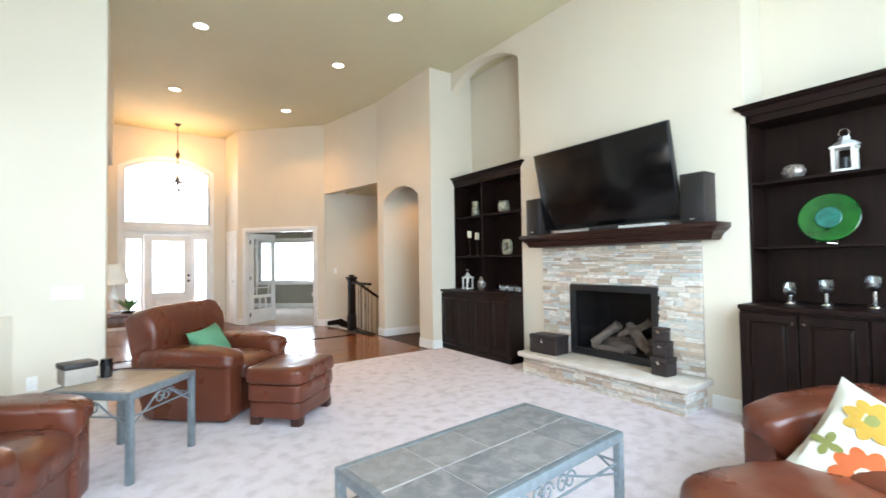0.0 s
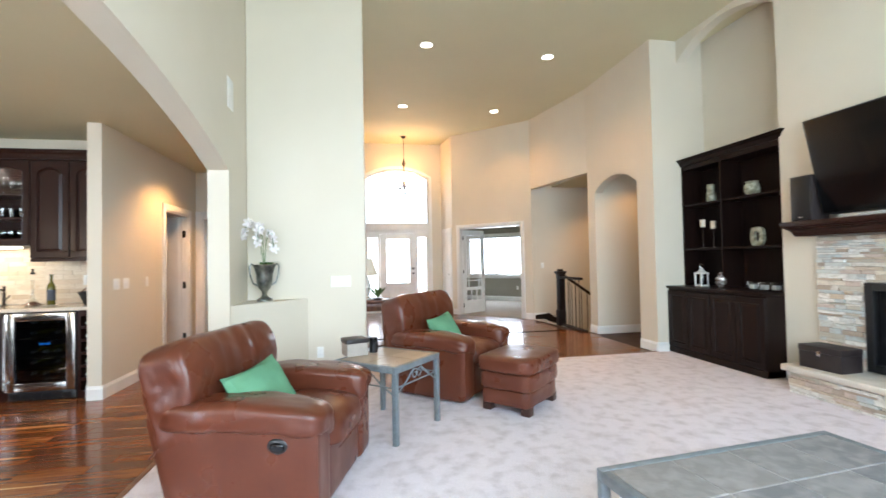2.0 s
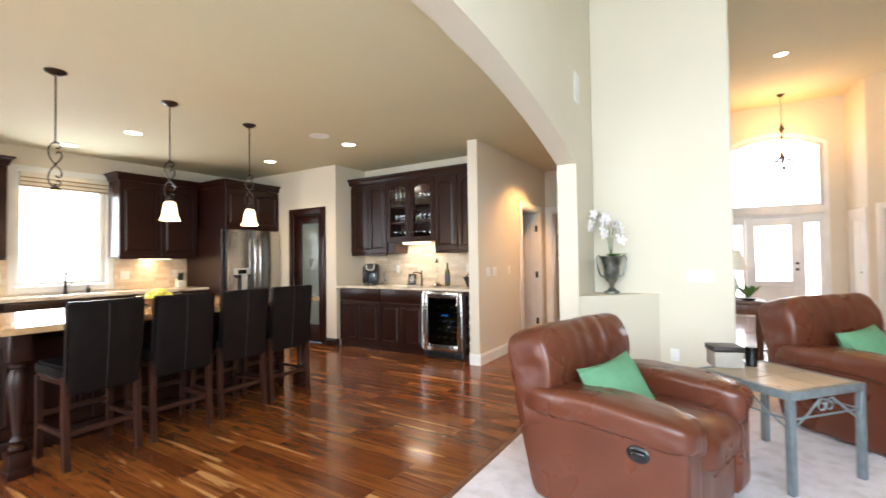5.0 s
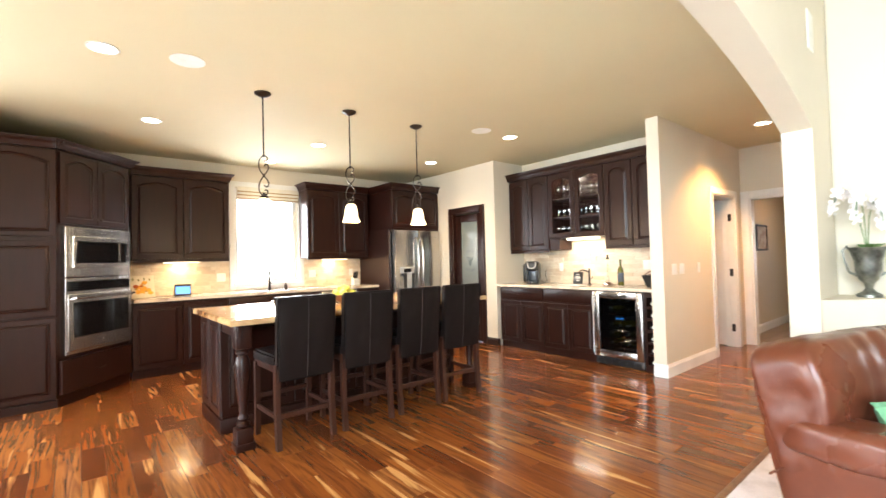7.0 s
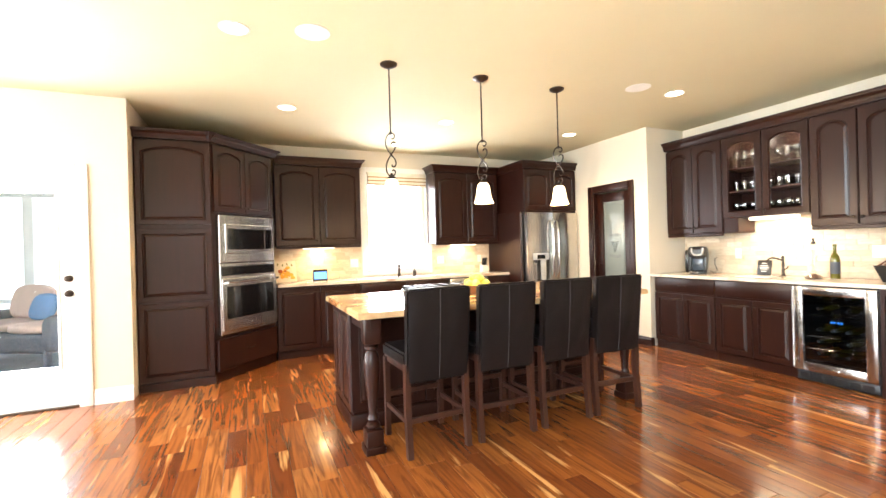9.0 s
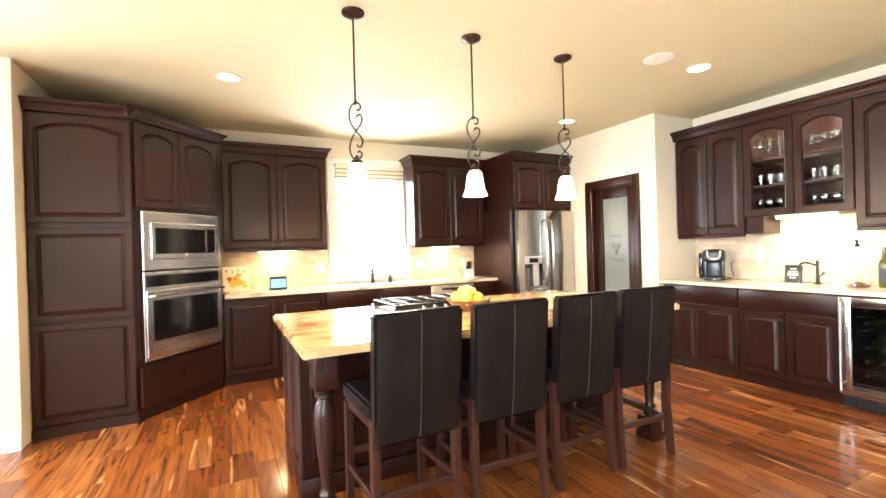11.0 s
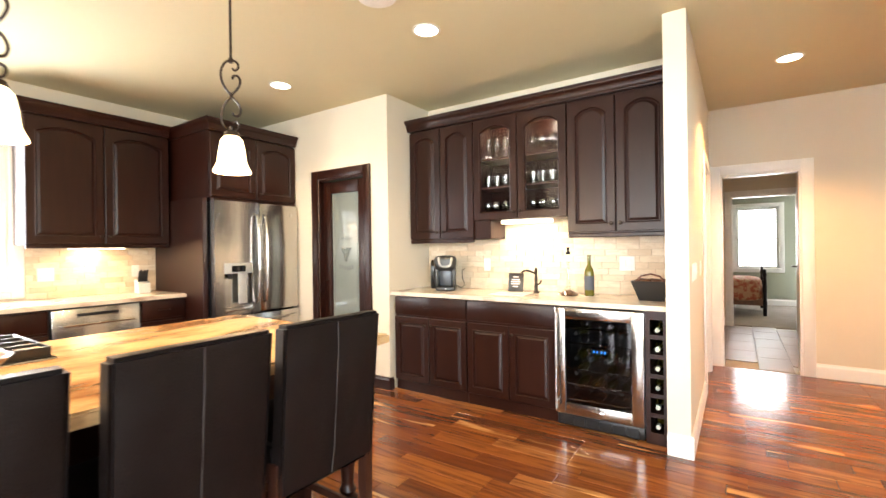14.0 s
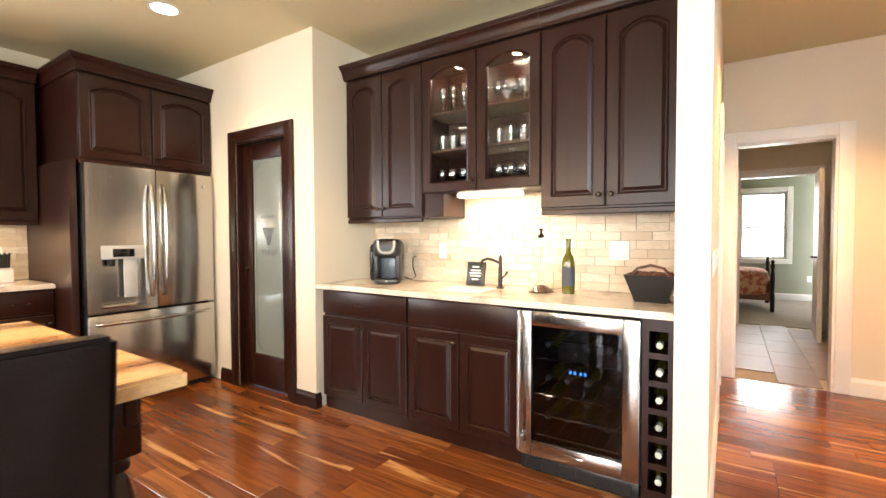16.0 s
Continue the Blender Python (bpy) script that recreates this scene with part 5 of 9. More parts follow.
# ---- fridge ----
def fridge():
    # front faces +x; local frame: front at y=-d, width along x
    w, h, d = 0.915, 1.775, 0.86
    th = thing("refrigerator", "stainless steel french-door refrigerator with a water dispenser", "refrigerator", pose(-6.93, 4.22, 0, 0, 0, 90))
    part("body", box(bm_new(), 0.01, -d + 0.09, 0.02, w - 0.01, 0, h - 0.015, 0.006), BLACKPLASTIC, th)
    y0, y1 = -d, -d + 0.085
    bm = bm_new()
    # left door with the dispenser's opening
    grid_wall(bm, (0.004, w / 2 - 0.003), (0.70, h), [(0.09, 0.37, 0.745, 1.145)], y0, y1, "y")
    dl = part("fridge_door", bm, STEEL, th, "brushed steel left door", smooth=False)
    dr = part("fridge_door", box(bm_new(), w / 2 + 0.003, y0, 0.70, w - 0.004, y1, h, 0.012), STEEL, th, "brushed steel right door")
    fz = part("freezer_drawer", box(bm_new(), 0.004, y0, 0.045, w - 0.004, y1, 0.688, 0.012), STEEL, th, "brushed steel freezer drawer")
    part("toe_grille", box(bm_new(), 0.01, y0 + 0.06, 0.0, w - 0.01, y1, 0.04), BLACKPLASTIC, th)
    bm = box(bm_new(), 0.088, y0 - 0.004, 1.09, 0.372, y0 + 0.02, 1.19, 0.006)
    pn = part("control_panel", bm, TVGREY, dl, "silver dispenser control panel")
    part("display", box(bm_new(), 0.16, y0 - 0.007, 1.105, 0.30, y0 - 0.003, 1.165, 0.004), BLACKGLASS, dl)
    bm = box(bm_new(), 0.09, y1 - 0.01, 0.745, 0.37, y1 - 0.002, 1.10)
    part("dispenser_recess", bm, STEEL, dl)
    bm = box(bm_new(), 0.088, y0 - 0.014, 0.735, 0.372, y0 + 0.05, 0.757, 0.004)
    part("drip_tray", bm, STEEL, dl)
    # paddle drawn tall and pale: the recess's white reflection is in its colour
    bm = box(bm_new(), 0.235, y0 + 0.012, 0.80, 0.325, y0 + 0.03, 1.09, 0.006)
    part("paddle", bm, TVGREY, dl, "dispenser paddle, pale grey to carry a bright reflection")
    part("spout", lathe(bm_new(), [(0.022, 1.04), (0.026, 1.09)], 12, (0.16, y0 + 0.03, 0)), BLACKPLASTIC, dl)
    for x, door in ((w / 2 - 0.045, dl), (w / 2 + 0.045, dr)):
        bm = tube(bm_new(), [(x, y0 + 0.002, 0.80), (x, y0 - 0.035, 0.815), (x, y0 - 0.062, 0.95), (x, y0 - 0.068, 1.22), (x, y0 - 0.062, 1.5), (x, y0 - 0.035, 1.64), (x, y0 + 0.002, 1.655)], 0.015, 10)
        part("handle", bm, STEEL, door, "curved steel handle")
    bm = tube(bm_new(), [(0.06, y0 + 0.002, 0.625), (0.07, y0 - 0.04, 0.625), (0.25, y0 - 0.06, 0.625), (w / 2, y0 - 0.066, 0.625), (w - 0.25, y0 - 0.06, 0.625), (w - 0.07, y0 - 0.04, 0.625), (w - 0.06, y0 + 0.002, 0.625)], 0.014, 10)
    part("handle", bm, STEEL, fz, "curved steel handle")
    part("logo_plate", box(bm_new(), w - 0.10, y0 - 0.002, 1.66, w - 0.075, y0 + 0.001, 1.685, 0.003), CHROME, dr)


fridge()

# frames facing +x from the sink wall: local x runs along +y
SW = -7.098
bm = box(bm_new(), 0, -0.93, 0, 0.045, 0, 1.80, 0.003, 1)
solid("fridge_side_panel", bm, ESPRESSO, "tall espresso end panel beside the refrigerator", "cabinet panel", pose(SW, 4.165, 0, 0, 0, 90))
th = upper("fridge_cabinet", "espresso cabinet with two arched doors over the refrigerator", pose(SW, 4.215, 1.80, 0, 0, 90), 0.935, 0.62, 0.98, group="upper kitchen cabinets", rise=0.05, ends=(True, False))
upper("wall_cabinet", "espresso wall cabinet with two arched raised-panel doors beside the window", pose(SW, 3.10, 1.375, 0, 0, 90), 1.06, 1.05, 0.33, ends=(True, False))
upper("wall_cabinet", "espresso wall cabinet with two arched raised-panel doors next to the ovens", pose(SW, 0.90, 1.375, 0, 0, 90), 1.10, 1.05, 0.33, ends=(False, True))

# base run
base("base_cabinet", "espresso base cabinet with two raised-panel doors under the counter", pose(SW, 0.88, 0, 0, 0, 90), 1.02, 2, 0, d=0.62)
base("sink_cabinet", "espresso sink cabinet with false drawers over two doors", pose(SW, 1.905, 0, 0, 0, 90), 1.26, 2, 2, d=0.62, knobs=False)
base("base_cabinet", "espresso base cabinet with drawer beside the dishwasher", pose(SW, 3.785, 0, 0, 0, 90), 0.375, 1, 1, d=0.62)


def dishwasher():
    th = thing("dishwasher", "stainless steel dishwasher under the counter", "dishwasher", pose(SW, 3.17, 0, 0, 0, 90))
    part("body", box(bm_new(), 0.0, -0.60, 0.09, 0.605, 0, 0.872), BLACKPLASTIC, th)
    d = part("door", box(bm_new(), 0.004, -0.635, 0.11, 0.601, -0.602, 0.865, 0.006), STEEL, th)
    part("control_strip", box(bm_new(), 0.16, -0.639, 0.80, 0.44, -0.634, 0.825, 0.003), BLACKPLASTIC, d)
    bm = tube(bm_new(), [(0.06, -0.634, 0.74), (0.06, -0.675, 0.74), (0.545, -0.675, 0.74), (0.545, -0.634, 0.74)], 0.010, 8)
    part("handle", bm, STEEL, d)
    part("toe_kick", box(bm_new(), 0.004, -0.56, 0.0, 0.601, -0.02, 0.088), BLACKPLASTIC, th)


dishwasher()
counter_slab("kitchen_countertop", "polished cream granite countertop along the window wall", [(-7.095, 0.90), (-6.46, 0.90), (-6.46, 4.160), (-7.095, 4.160)], 0.877, 0.912, GRANITE2)


def sink_things():
    z = 0.912
    bm = bm_new()
    box(bm, -6.98, 2.25, z + 0.001, -6.60, 2.98, z + 0.005, 0.002, 1)
    solid("kitchen_sink", bm, STEEL, "stainless sink below the window", "sink")
    th = thing("kitchen_faucet", "dark bronze kitchen faucet with a tall spout", "faucet", pose(-7.00, 2.60, z))
    part("column", lathe(bm_new(), [(0.03, 0), (0.03, 0.01), (0.02, 0.03), (0.016, 0.06), (0.018, 0.12), (0.013, 0.20), (0.016, 0.26), (0.006, 0.285), (0, 0.287)], 14), BRONZE, th)
    part("spout", tube(bm_new(), [(0.0, 0, 0.21), (0.06, 0, 0.25), (0.12, 0, 0.265), (0.17, 0, 0.245), (0.185, 0, 0.21)], [0.011, 0.011, 0.011, 0.012, 0.014], 10), BRONZE, th)
    part("lever", tube(bm_new(), [(0.0, 0.012, 0.09), (0.0, 0.05, 0.11), (0.0, 0.07, 0.15)], 0.006, 8), BRONZE, th)
    th = thing("soap_dispenser", "small dark soap dispenser at the sink", "soap dispenser", pose(-7.0, 2.84, z))
    part("bottle", lathe(bm_new(), [(0.025, 0), (0.026, 0.06), (0.01, 0.075), (0.006, 0.10), (0, 0.10)], 12), BRONZE, th)
    th = thing("knife_block", "white knife block with black handled knives", "knife block", pose(-6.93, 3.98, z, 0, 0, 90))
    bm = prism(bm_new(), [(-0.05, 0), (0.05, 0), (0.05, 0.13), (-0.05, 0.09)], -0.05, 0.05, "x")
    part("block", bm, CERAMIC, th)
    for k in range(6):
        x = -0.035 + 0.014 * k
        part("knife", tube(bm_new(), [(x, 0.0, 0.10), (x, -0.035 + 0.004 * (k % 3), 0.21 + 0.012 * (k % 2))], 0.007, 6), BLACKPLASTIC, th, "black knife handle")
    th = thing("canvas_picture", "small square canvas with yellow flowers leaning on the counter", "picture", pose(-6.86, 1.02, z, -14, 0, 105))
    part("canvas", box(bm_new(), -0.14, -0.012, 0, 0.14, 0.012, 0.28, 0.003), CANVAS, th)
    rr = random.Random(7)
    for k in range(22):
        bm = ball(bm_new(), (rr.uniform(-0.075, 0.09), -0.013 - 0.0004 * k, 0.05 + rr.uniform(0, 0.14)), rr.uniform(0.016, 0.036), (1, 0.06, rr.uniform(0.5, 1)), 10)
        part("painted_flower", bm, (GOLDPRINT, GOLDPRINT, MUSTARD, GOLDPRINT, ORANGE)[k % 5], th)
    for k in range(4):
        part("painted_leaf", ball(bm_new(), (0.06 * (k - 1.5), -0.013, 0.235 - 0.012 * (k % 2)), 0.016, (0.5, 0.06, 1.2), 8), OLIVE, th)
    th = thing("smart_display", "small black tablet display with a blue lit screen", "tablet", pose(-6.80, 1.44, z, 0, 0, 90))
    bm = prism(bm_new(), [(-0.02, 0), (0.07, 0), (0.0, 0.15), (-0.03, 0.15)], -0.09, 0.09, "x")
    part("case", bm, BLACKPLASTIC, th)
    bm = box(bm_new(), -0.08, -0.036, 0.025, 0.08, -0.032, 0.14)
    bmesh.ops.rotate(bm, verts=bm.verts[:], cent=(0, -0.02, 0), matrix=Matrix.Rotation(radians(-3.8), 3, "X"))
    part("screen", bm, BLUESCREEN, th, "blue lit screen")


sink_things()

# roman shade at the sink window
th = thing("roman_shade", "cream woven roman shade drawn up at the top of the window", "window shade")
for i in range(3):
    part("fold", box(bm_new(), -7.075 + 0.006 * i, 2.17, 2.24 + 0.05 * i, -7.035 + 0.006 * i, 3.07, 2.325 + 0.05 * i, 0.012), LAMPSHADE, th)
    part("woven_band", box(bm_new(), -7.034 + 0.006 * i, 2.172, 2.246 + 0.05 * i, -7.031 + 0.006 * i, 3.068, 2.262 + 0.05 * i), WOVEN, th, "tan woven band")


# ---- tall cabinet and corner oven stack ----
def tall_cabinet():
    w, d, h = 0.655, 1.30, 2.43
    th = thing("tall_pantry_cabinet", "tall espresso cabinet end with three stacked raised panels", "cabinet", pose(-7.09, -0.395, 0, 0, 0, 90), "tall kitchen cabinets")
    part("body", box(bm_new(), 0, -d + 0.022, 0, w, 0, h, 0.003, 1), ESPRESSO, th)
    for z0, z1, rise in ((0.09, 0.84, 0), (0.86, 1.56, 0), (1.60, 2.41, 0.06)):
        add_door(th, w / 2, z0, w - 0.02, z1 - z0, -d + 0.020, rise, 0, rail=0.045, name="panel")
    part("plinth", box(bm_new(), 0, -d - 0.004, 0, w, -d + 0.02, 0.075, 0.004, 1), ESPRESSO, th)
    bm = bm_new()
    crown(bm, 0, w, -d, 0, h, h=0.085, ends=(False, True))
    part("crown_moulding", bm, ESPRESSO, th)


tall_cabinet()


def oven_stack():
    # corner cabinet whose face runs at 45 degrees from the tall cabinet to the base run
    a, b = Vector((-5.79, 0.265, 0)), Vector((-6.44, 0.87, 0))
    w = (b - a).length
    m = Matrix.Translation(a) @ Matrix.Rotation(math.atan2(b.y - a.y, b.x - a.x), 4, "Z")
    th = thing("oven_cabinet", "angled espresso corner cabinet holding a microwave and wall oven", "cabinet", m, "tall kitchen cabinets")
    h = 2.43
    # x runs along the face, +y goes into the corner
    bm = prism(bm_new(), [(0, 0.02), (w, 0.02), (w + 0.46, 0.44), (0.94, 0.86)], 0.0, h, "z")
    part("body", bm, ESPRESSO, th)

    def put(name, bm, mat, parent, label=""):
        return part(name, bm, mat, parent, label, smooth=False)

    for i in (0, 1):
        dw = (w - 0.04) / 2
        bm = door_mesh(dw - 0.006, 0.68, 0.05, 0.05)
        bmesh.ops.translate(bm, verts=bm.verts[:], vec=(0.02 + dw * (i + 0.5), 0.02, 1.73))
        d = put("door", bm, ESPRESSO, th)
        bm = lathe(bm_new(), [(0.006, 0), (0.005, 0.012), (0.014, 0.018), (0.015, 0.024), (0, 0.031)], 12)
        bmesh.ops.transform(bm, matrix=Matrix.Translation((0.02 + dw + (-0.03 if i == 0 else 0.03), -0.002, 1.79)) @ Matrix.Rotation(radians(90), 4, "X"), verts=bm.verts[:])
        put("knob", bm, BRONZE, d, "dark bronze knob")
    x0, x1 = 0.045, w - 0.045
    # microwave
    mw = put("microwave", box(bm_new(), x0, -0.03, 1.21, x1, 0.05, 1.70, 0.006), STEEL, th, "built-in stainless microwave")
    put("trim_ring", box(bm_new(), x0 + 0.06, -0.05, 1.30, x1 - 0.06, -0.028, 1.61, 0.006), STEEL, mw)
    put("window", box(bm_new(), x0 + 0.09, -0.054, 1.345, x1 - 0.19, -0.049, 1.565, 0.004), BLACKGLASS, mw)
    put("key_panel", box(bm_new(), x1 - 0.17, -0.054, 1.345, x1 - 0.075, -0.049, 1.565, 0.004), BLACKGLASS, mw)
    put("logo_plate", box(bm_new(), w / 2 - 0.012, -0.054, 1.312, w / 2 + 0.012, -0.049, 1.336, 0.003), CHROME, mw)
    # oven
    ov = put("wall_oven", box(bm_new(), x0, -0.03, 0.47, x1, 0.05, 1.20, 0.006), STEEL, th, "stainless wall oven with a dark window")
    put("control_panel", box(bm_new(), x0 + 0.012, -0.035, 1.075, x1 - 0.012, -0.028, 1.17, 0.004), BLACKGLASS, ov)
    put("oven_door", box(bm_new(), x0 + 0.005, -0.052, 0.50, x1 - 0.005, -0.030, 1.05, 0.008), STEEL, ov)
    put("window", box(bm_new(), x0 + 0.06, -0.056, 0.63, x1 - 0.06, -0.051, 0.965, 0.004), BLACKGLASS, ov)
    bm = tube(bm_new(), [(x0 + 0.03, -0.05, 1.0), (x0 + 0.03, -0.10, 1.01), (x1 - 0.03, -0.10, 1.01), (x1 - 0.03, -0.05, 1.0)], 0.012, 10)
    put("handle", bm, STEEL, ov, "steel bar handle")
    put("logo_plate", box(bm_new(), w / 2 - 0.012, -0.056, 0.54, w / 2 + 0.012, -0.051, 0.564, 0.003), CHROME, ov)
    dr = put("drawer_front", box(bm_new(), 0.015, -0.02, 0.11, w - 0.015, 0.02, 0.43, 0.006), ESPRESSO, th)
    bm = tube(bm_new(), [(w / 2 - 0.05, -0.018, 0.28), (w / 2 - 0.05, -0.045, 0.275), (w / 2 + 0.05, -0.045, 0.275), (w / 2 + 0.05, -0.018, 0.28)], 0.005)
    put("handle", bm, BRONZE, dr, "dark bronze handle")
    bm = bm_new()
    crown(bm, -0.02, w + 0.02, 0, 0.3, h, h=0.085)
    put("crown_moulding", bm, ESPRESSO, th)


oven_stack()


# ---- island ----
IX0, IX1, IY0, IY1 = -4.67, -3.45, 1.18, 3.58
def island():
    th = thing("kitchen_island", "espresso island base with panelled ends and turned corner posts", "kitchen island")
    bx0, bx1, by0, by1 = -4.62, -3.98, IY0 + 0.05, IY1 - 0.05
    part("body", box(bm_new(), bx0 + 0.02, by0 + 0.02, 0.09, bx1 - 0.02, by1 - 0.02, 0.875), ESPRESSO, th)
    part("plinth", box(bm_new(), bx0, by0, 0, bx1, by1, 0.11, 0.006), ESPRESSO, th)
    # end panels
    for y, turn in ((by0, 0), (by1, 180)):
        for k in (0, 1):
            bm = door_mesh(0.31, 0.73, 0.05, 0.0)
            bmesh.ops.transform(bm, matrix=pose((bx0 + bx1) / 2 + (k - 0.5) * 0.32, y + (0.02 if turn == 0 else -0.02), 0.13, 0, 0, turn), verts=bm.verts[:])
            part("end_panel", bm, ESPRESSO, th, smooth=False)
    # seating side panels
    n = 4
    for k in range(n):
        wy = (by1 - by0) / n
        bm = door_mesh(wy - 0.01, 0.73, 0.06, 0.0)
        bmesh.ops.transform(bm, matrix=pose(bx1 - 0.02, by0 + wy * (k + 0.5), 0.13, 0, 0, 90), verts=bm.verts[:])
        part("back_panel", bm, ESPRESSO, th, smooth=False)
    # working side doors
    for k in range(4):
        wy = (by1 - by0) / 4
        bm = door_mesh(wy - 0.01, 0.73, 0.05, 0.0)
        bmesh.ops.transform(bm, matrix=pose(bx0 + 0.02, by0 + wy * (k + 0.5), 0.13, 0, 0, -90), verts=bm.verts[:])
        part("door", bm, ESPRESSO, th, smooth=False)
    # apron under the overhang
    bm = box(bm_new(), bx1, by0 + 0.02, 0.78, IX1 - 0.10, by0 + 0.05, 0.875, 0.003, 1)
    part("apron", bm, ESPRESSO, th)
    bm = box(bm_new(), bx1, by1 - 0.05, 0.78, IX1 - 0.10, by1 - 0.02, 0.875, 0.003, 1)
    part("apron", bm, ESPRESSO, th)
    # turned posts
    for y in (IY0 + 0.115, IY1 - 0.115):
        x = IX1 - 0.16
        bm = box(bm_new(), x - 0.055, y - 0.055, 0.0, x + 0.055, y + 0.055, 0.15, 0.006)
        box(bm, x - 0.065, y - 0.065, 0.0, x + 0.065, y + 0.065, 0.05, 0.006)
        box(bm, x - 0.055, y - 0.055, 0.70, x + 0.055, y + 0.055, 0.875, 0.006)
        lathe(bm, [(0.030, 0.15), (0.045, 0.165), (0.045, 0.18), (0.028, 0.195), (0.038, 0.215), (0.028, 0.235), (0.026, 0.25), (0.033, 0.33), (0.044, 0.44), (0.052, 0.53), (0.053, 0.58), (0.042, 0.63),
                   (0.028, 0.655), (0.045, 0.665), (0.045, 0.68), (0.036, 0.69), (0.05, 0.70)], 24, (x, y, 0))
        part("turned_post", bm, ESPRESSO, th)


island()
top = counter_slab("island_countertop", "polished golden cream granite island top with brown veins", [(IX0, IY0), (IX1, IY0), (IX1, IY1), (IX0, IY1)], 0.877, 0.917, GRANITE)


def cooktop():
    th = thing("cooktop", "stainless gas cooktop with cast iron grates set in the island", "cooktop", pose(-4.42, 2.23, 0.917))
    part("tray", box(bm_new(), -0.27, -0.37, 0, 0.24, 0.37, 0.012, 0.005), STEEL, th)
    for cx, cy in ((-0.14, -0.24), (0.10, -0.24), (-0.02, 0.0), (-0.14, 0.24), (0.10, 0.24)):
        part("burner", lathe(bm_new(), [(0.055, 0.012), (0.055, 0.020), (0.035, 0.024), (0.035, 0.032), (0, 0.033)], 16, (cx, cy, 0)), BLACKPLASTIC, th)
    for cy in (-0.245, 0.0, 0.245):
        bm = bm_new()
        for x in (-0.24, 0.20):
            box(bm, x - 0.006, cy - 0.115, 0.012, x + 0.006, cy + 0.115, 0.048, 0.002, 1)
        for y in (cy - 0.11, cy, cy + 0.11):
            box(bm, -0.24, y - 0.006, 0.036, 0.20, y + 0.006, 0.048, 0.002, 1)
        for x in (-0.13, -0.02, 0.09):
            box(bm, x - 0.005, cy - 0.11, 0.036, x + 0.005, cy + 0.11, 0.048, 0.002, 1)
        part("grate", bm, BLACKPLASTIC, th)
    for k in range(5):
        part("burner_knob", lathe(bm_new(), [(0.018, 0.012), (0.017, 0.034), (0, 0.035)], 12, (0.222, -0.16 + 0.08 * k, 0)), STEEL, th)


cooktop()


def fruit_bowl():
    th = solid("fruit_bowl", lathe(bm_new(), [(0.05, 0), (0.055, 0.006), (0.10, 0.03), (0.135, 0.07), (0.14, 0.075), (0.13, 0.072), (0.09, 0.034), (0, 0.018)], 28), BOWLWOOD, "turned wooden bowl heaped with lemons and pears", "bowl", pose(-4.04, 2.31, 0.917))
    rr = random.Random(3)
    for k, (x, y, z) in enumerate(((0.06, 0.03, 0.075), (-0.06, 0.03, 0.075), (0.0, -0.07, 0.075), (0.075, -0.05, 0.082), (-0.075, -0.045, 0.082), (0.0, 0.075, 0.08), (0.0, 0.0, 0.125), (0.05, -0.01, 0.12), (-0.045, 0.0, 0.118))):
        t = bmesh.new()
        bmesh.ops.create_uvsphere(t, u_segments=14, v_segments=10, radius=0.036)
        for v in t.verts:
            if abs(v.co.z) > 0.028:
                v.co.z *= 1.22
        solid("lemon", t, LEMON, "ripe yellow lemon in the wooden bowl", "fruit", Matrix.Translation((-4.04 + x, 2.31 + y, 0.917 + z)) @ Euler((rr.uniform(0, 3), rr.uniform(0, 3), 0)).to_matrix().to_4x4(), "lemons in the bowl")


fruit_bowl()


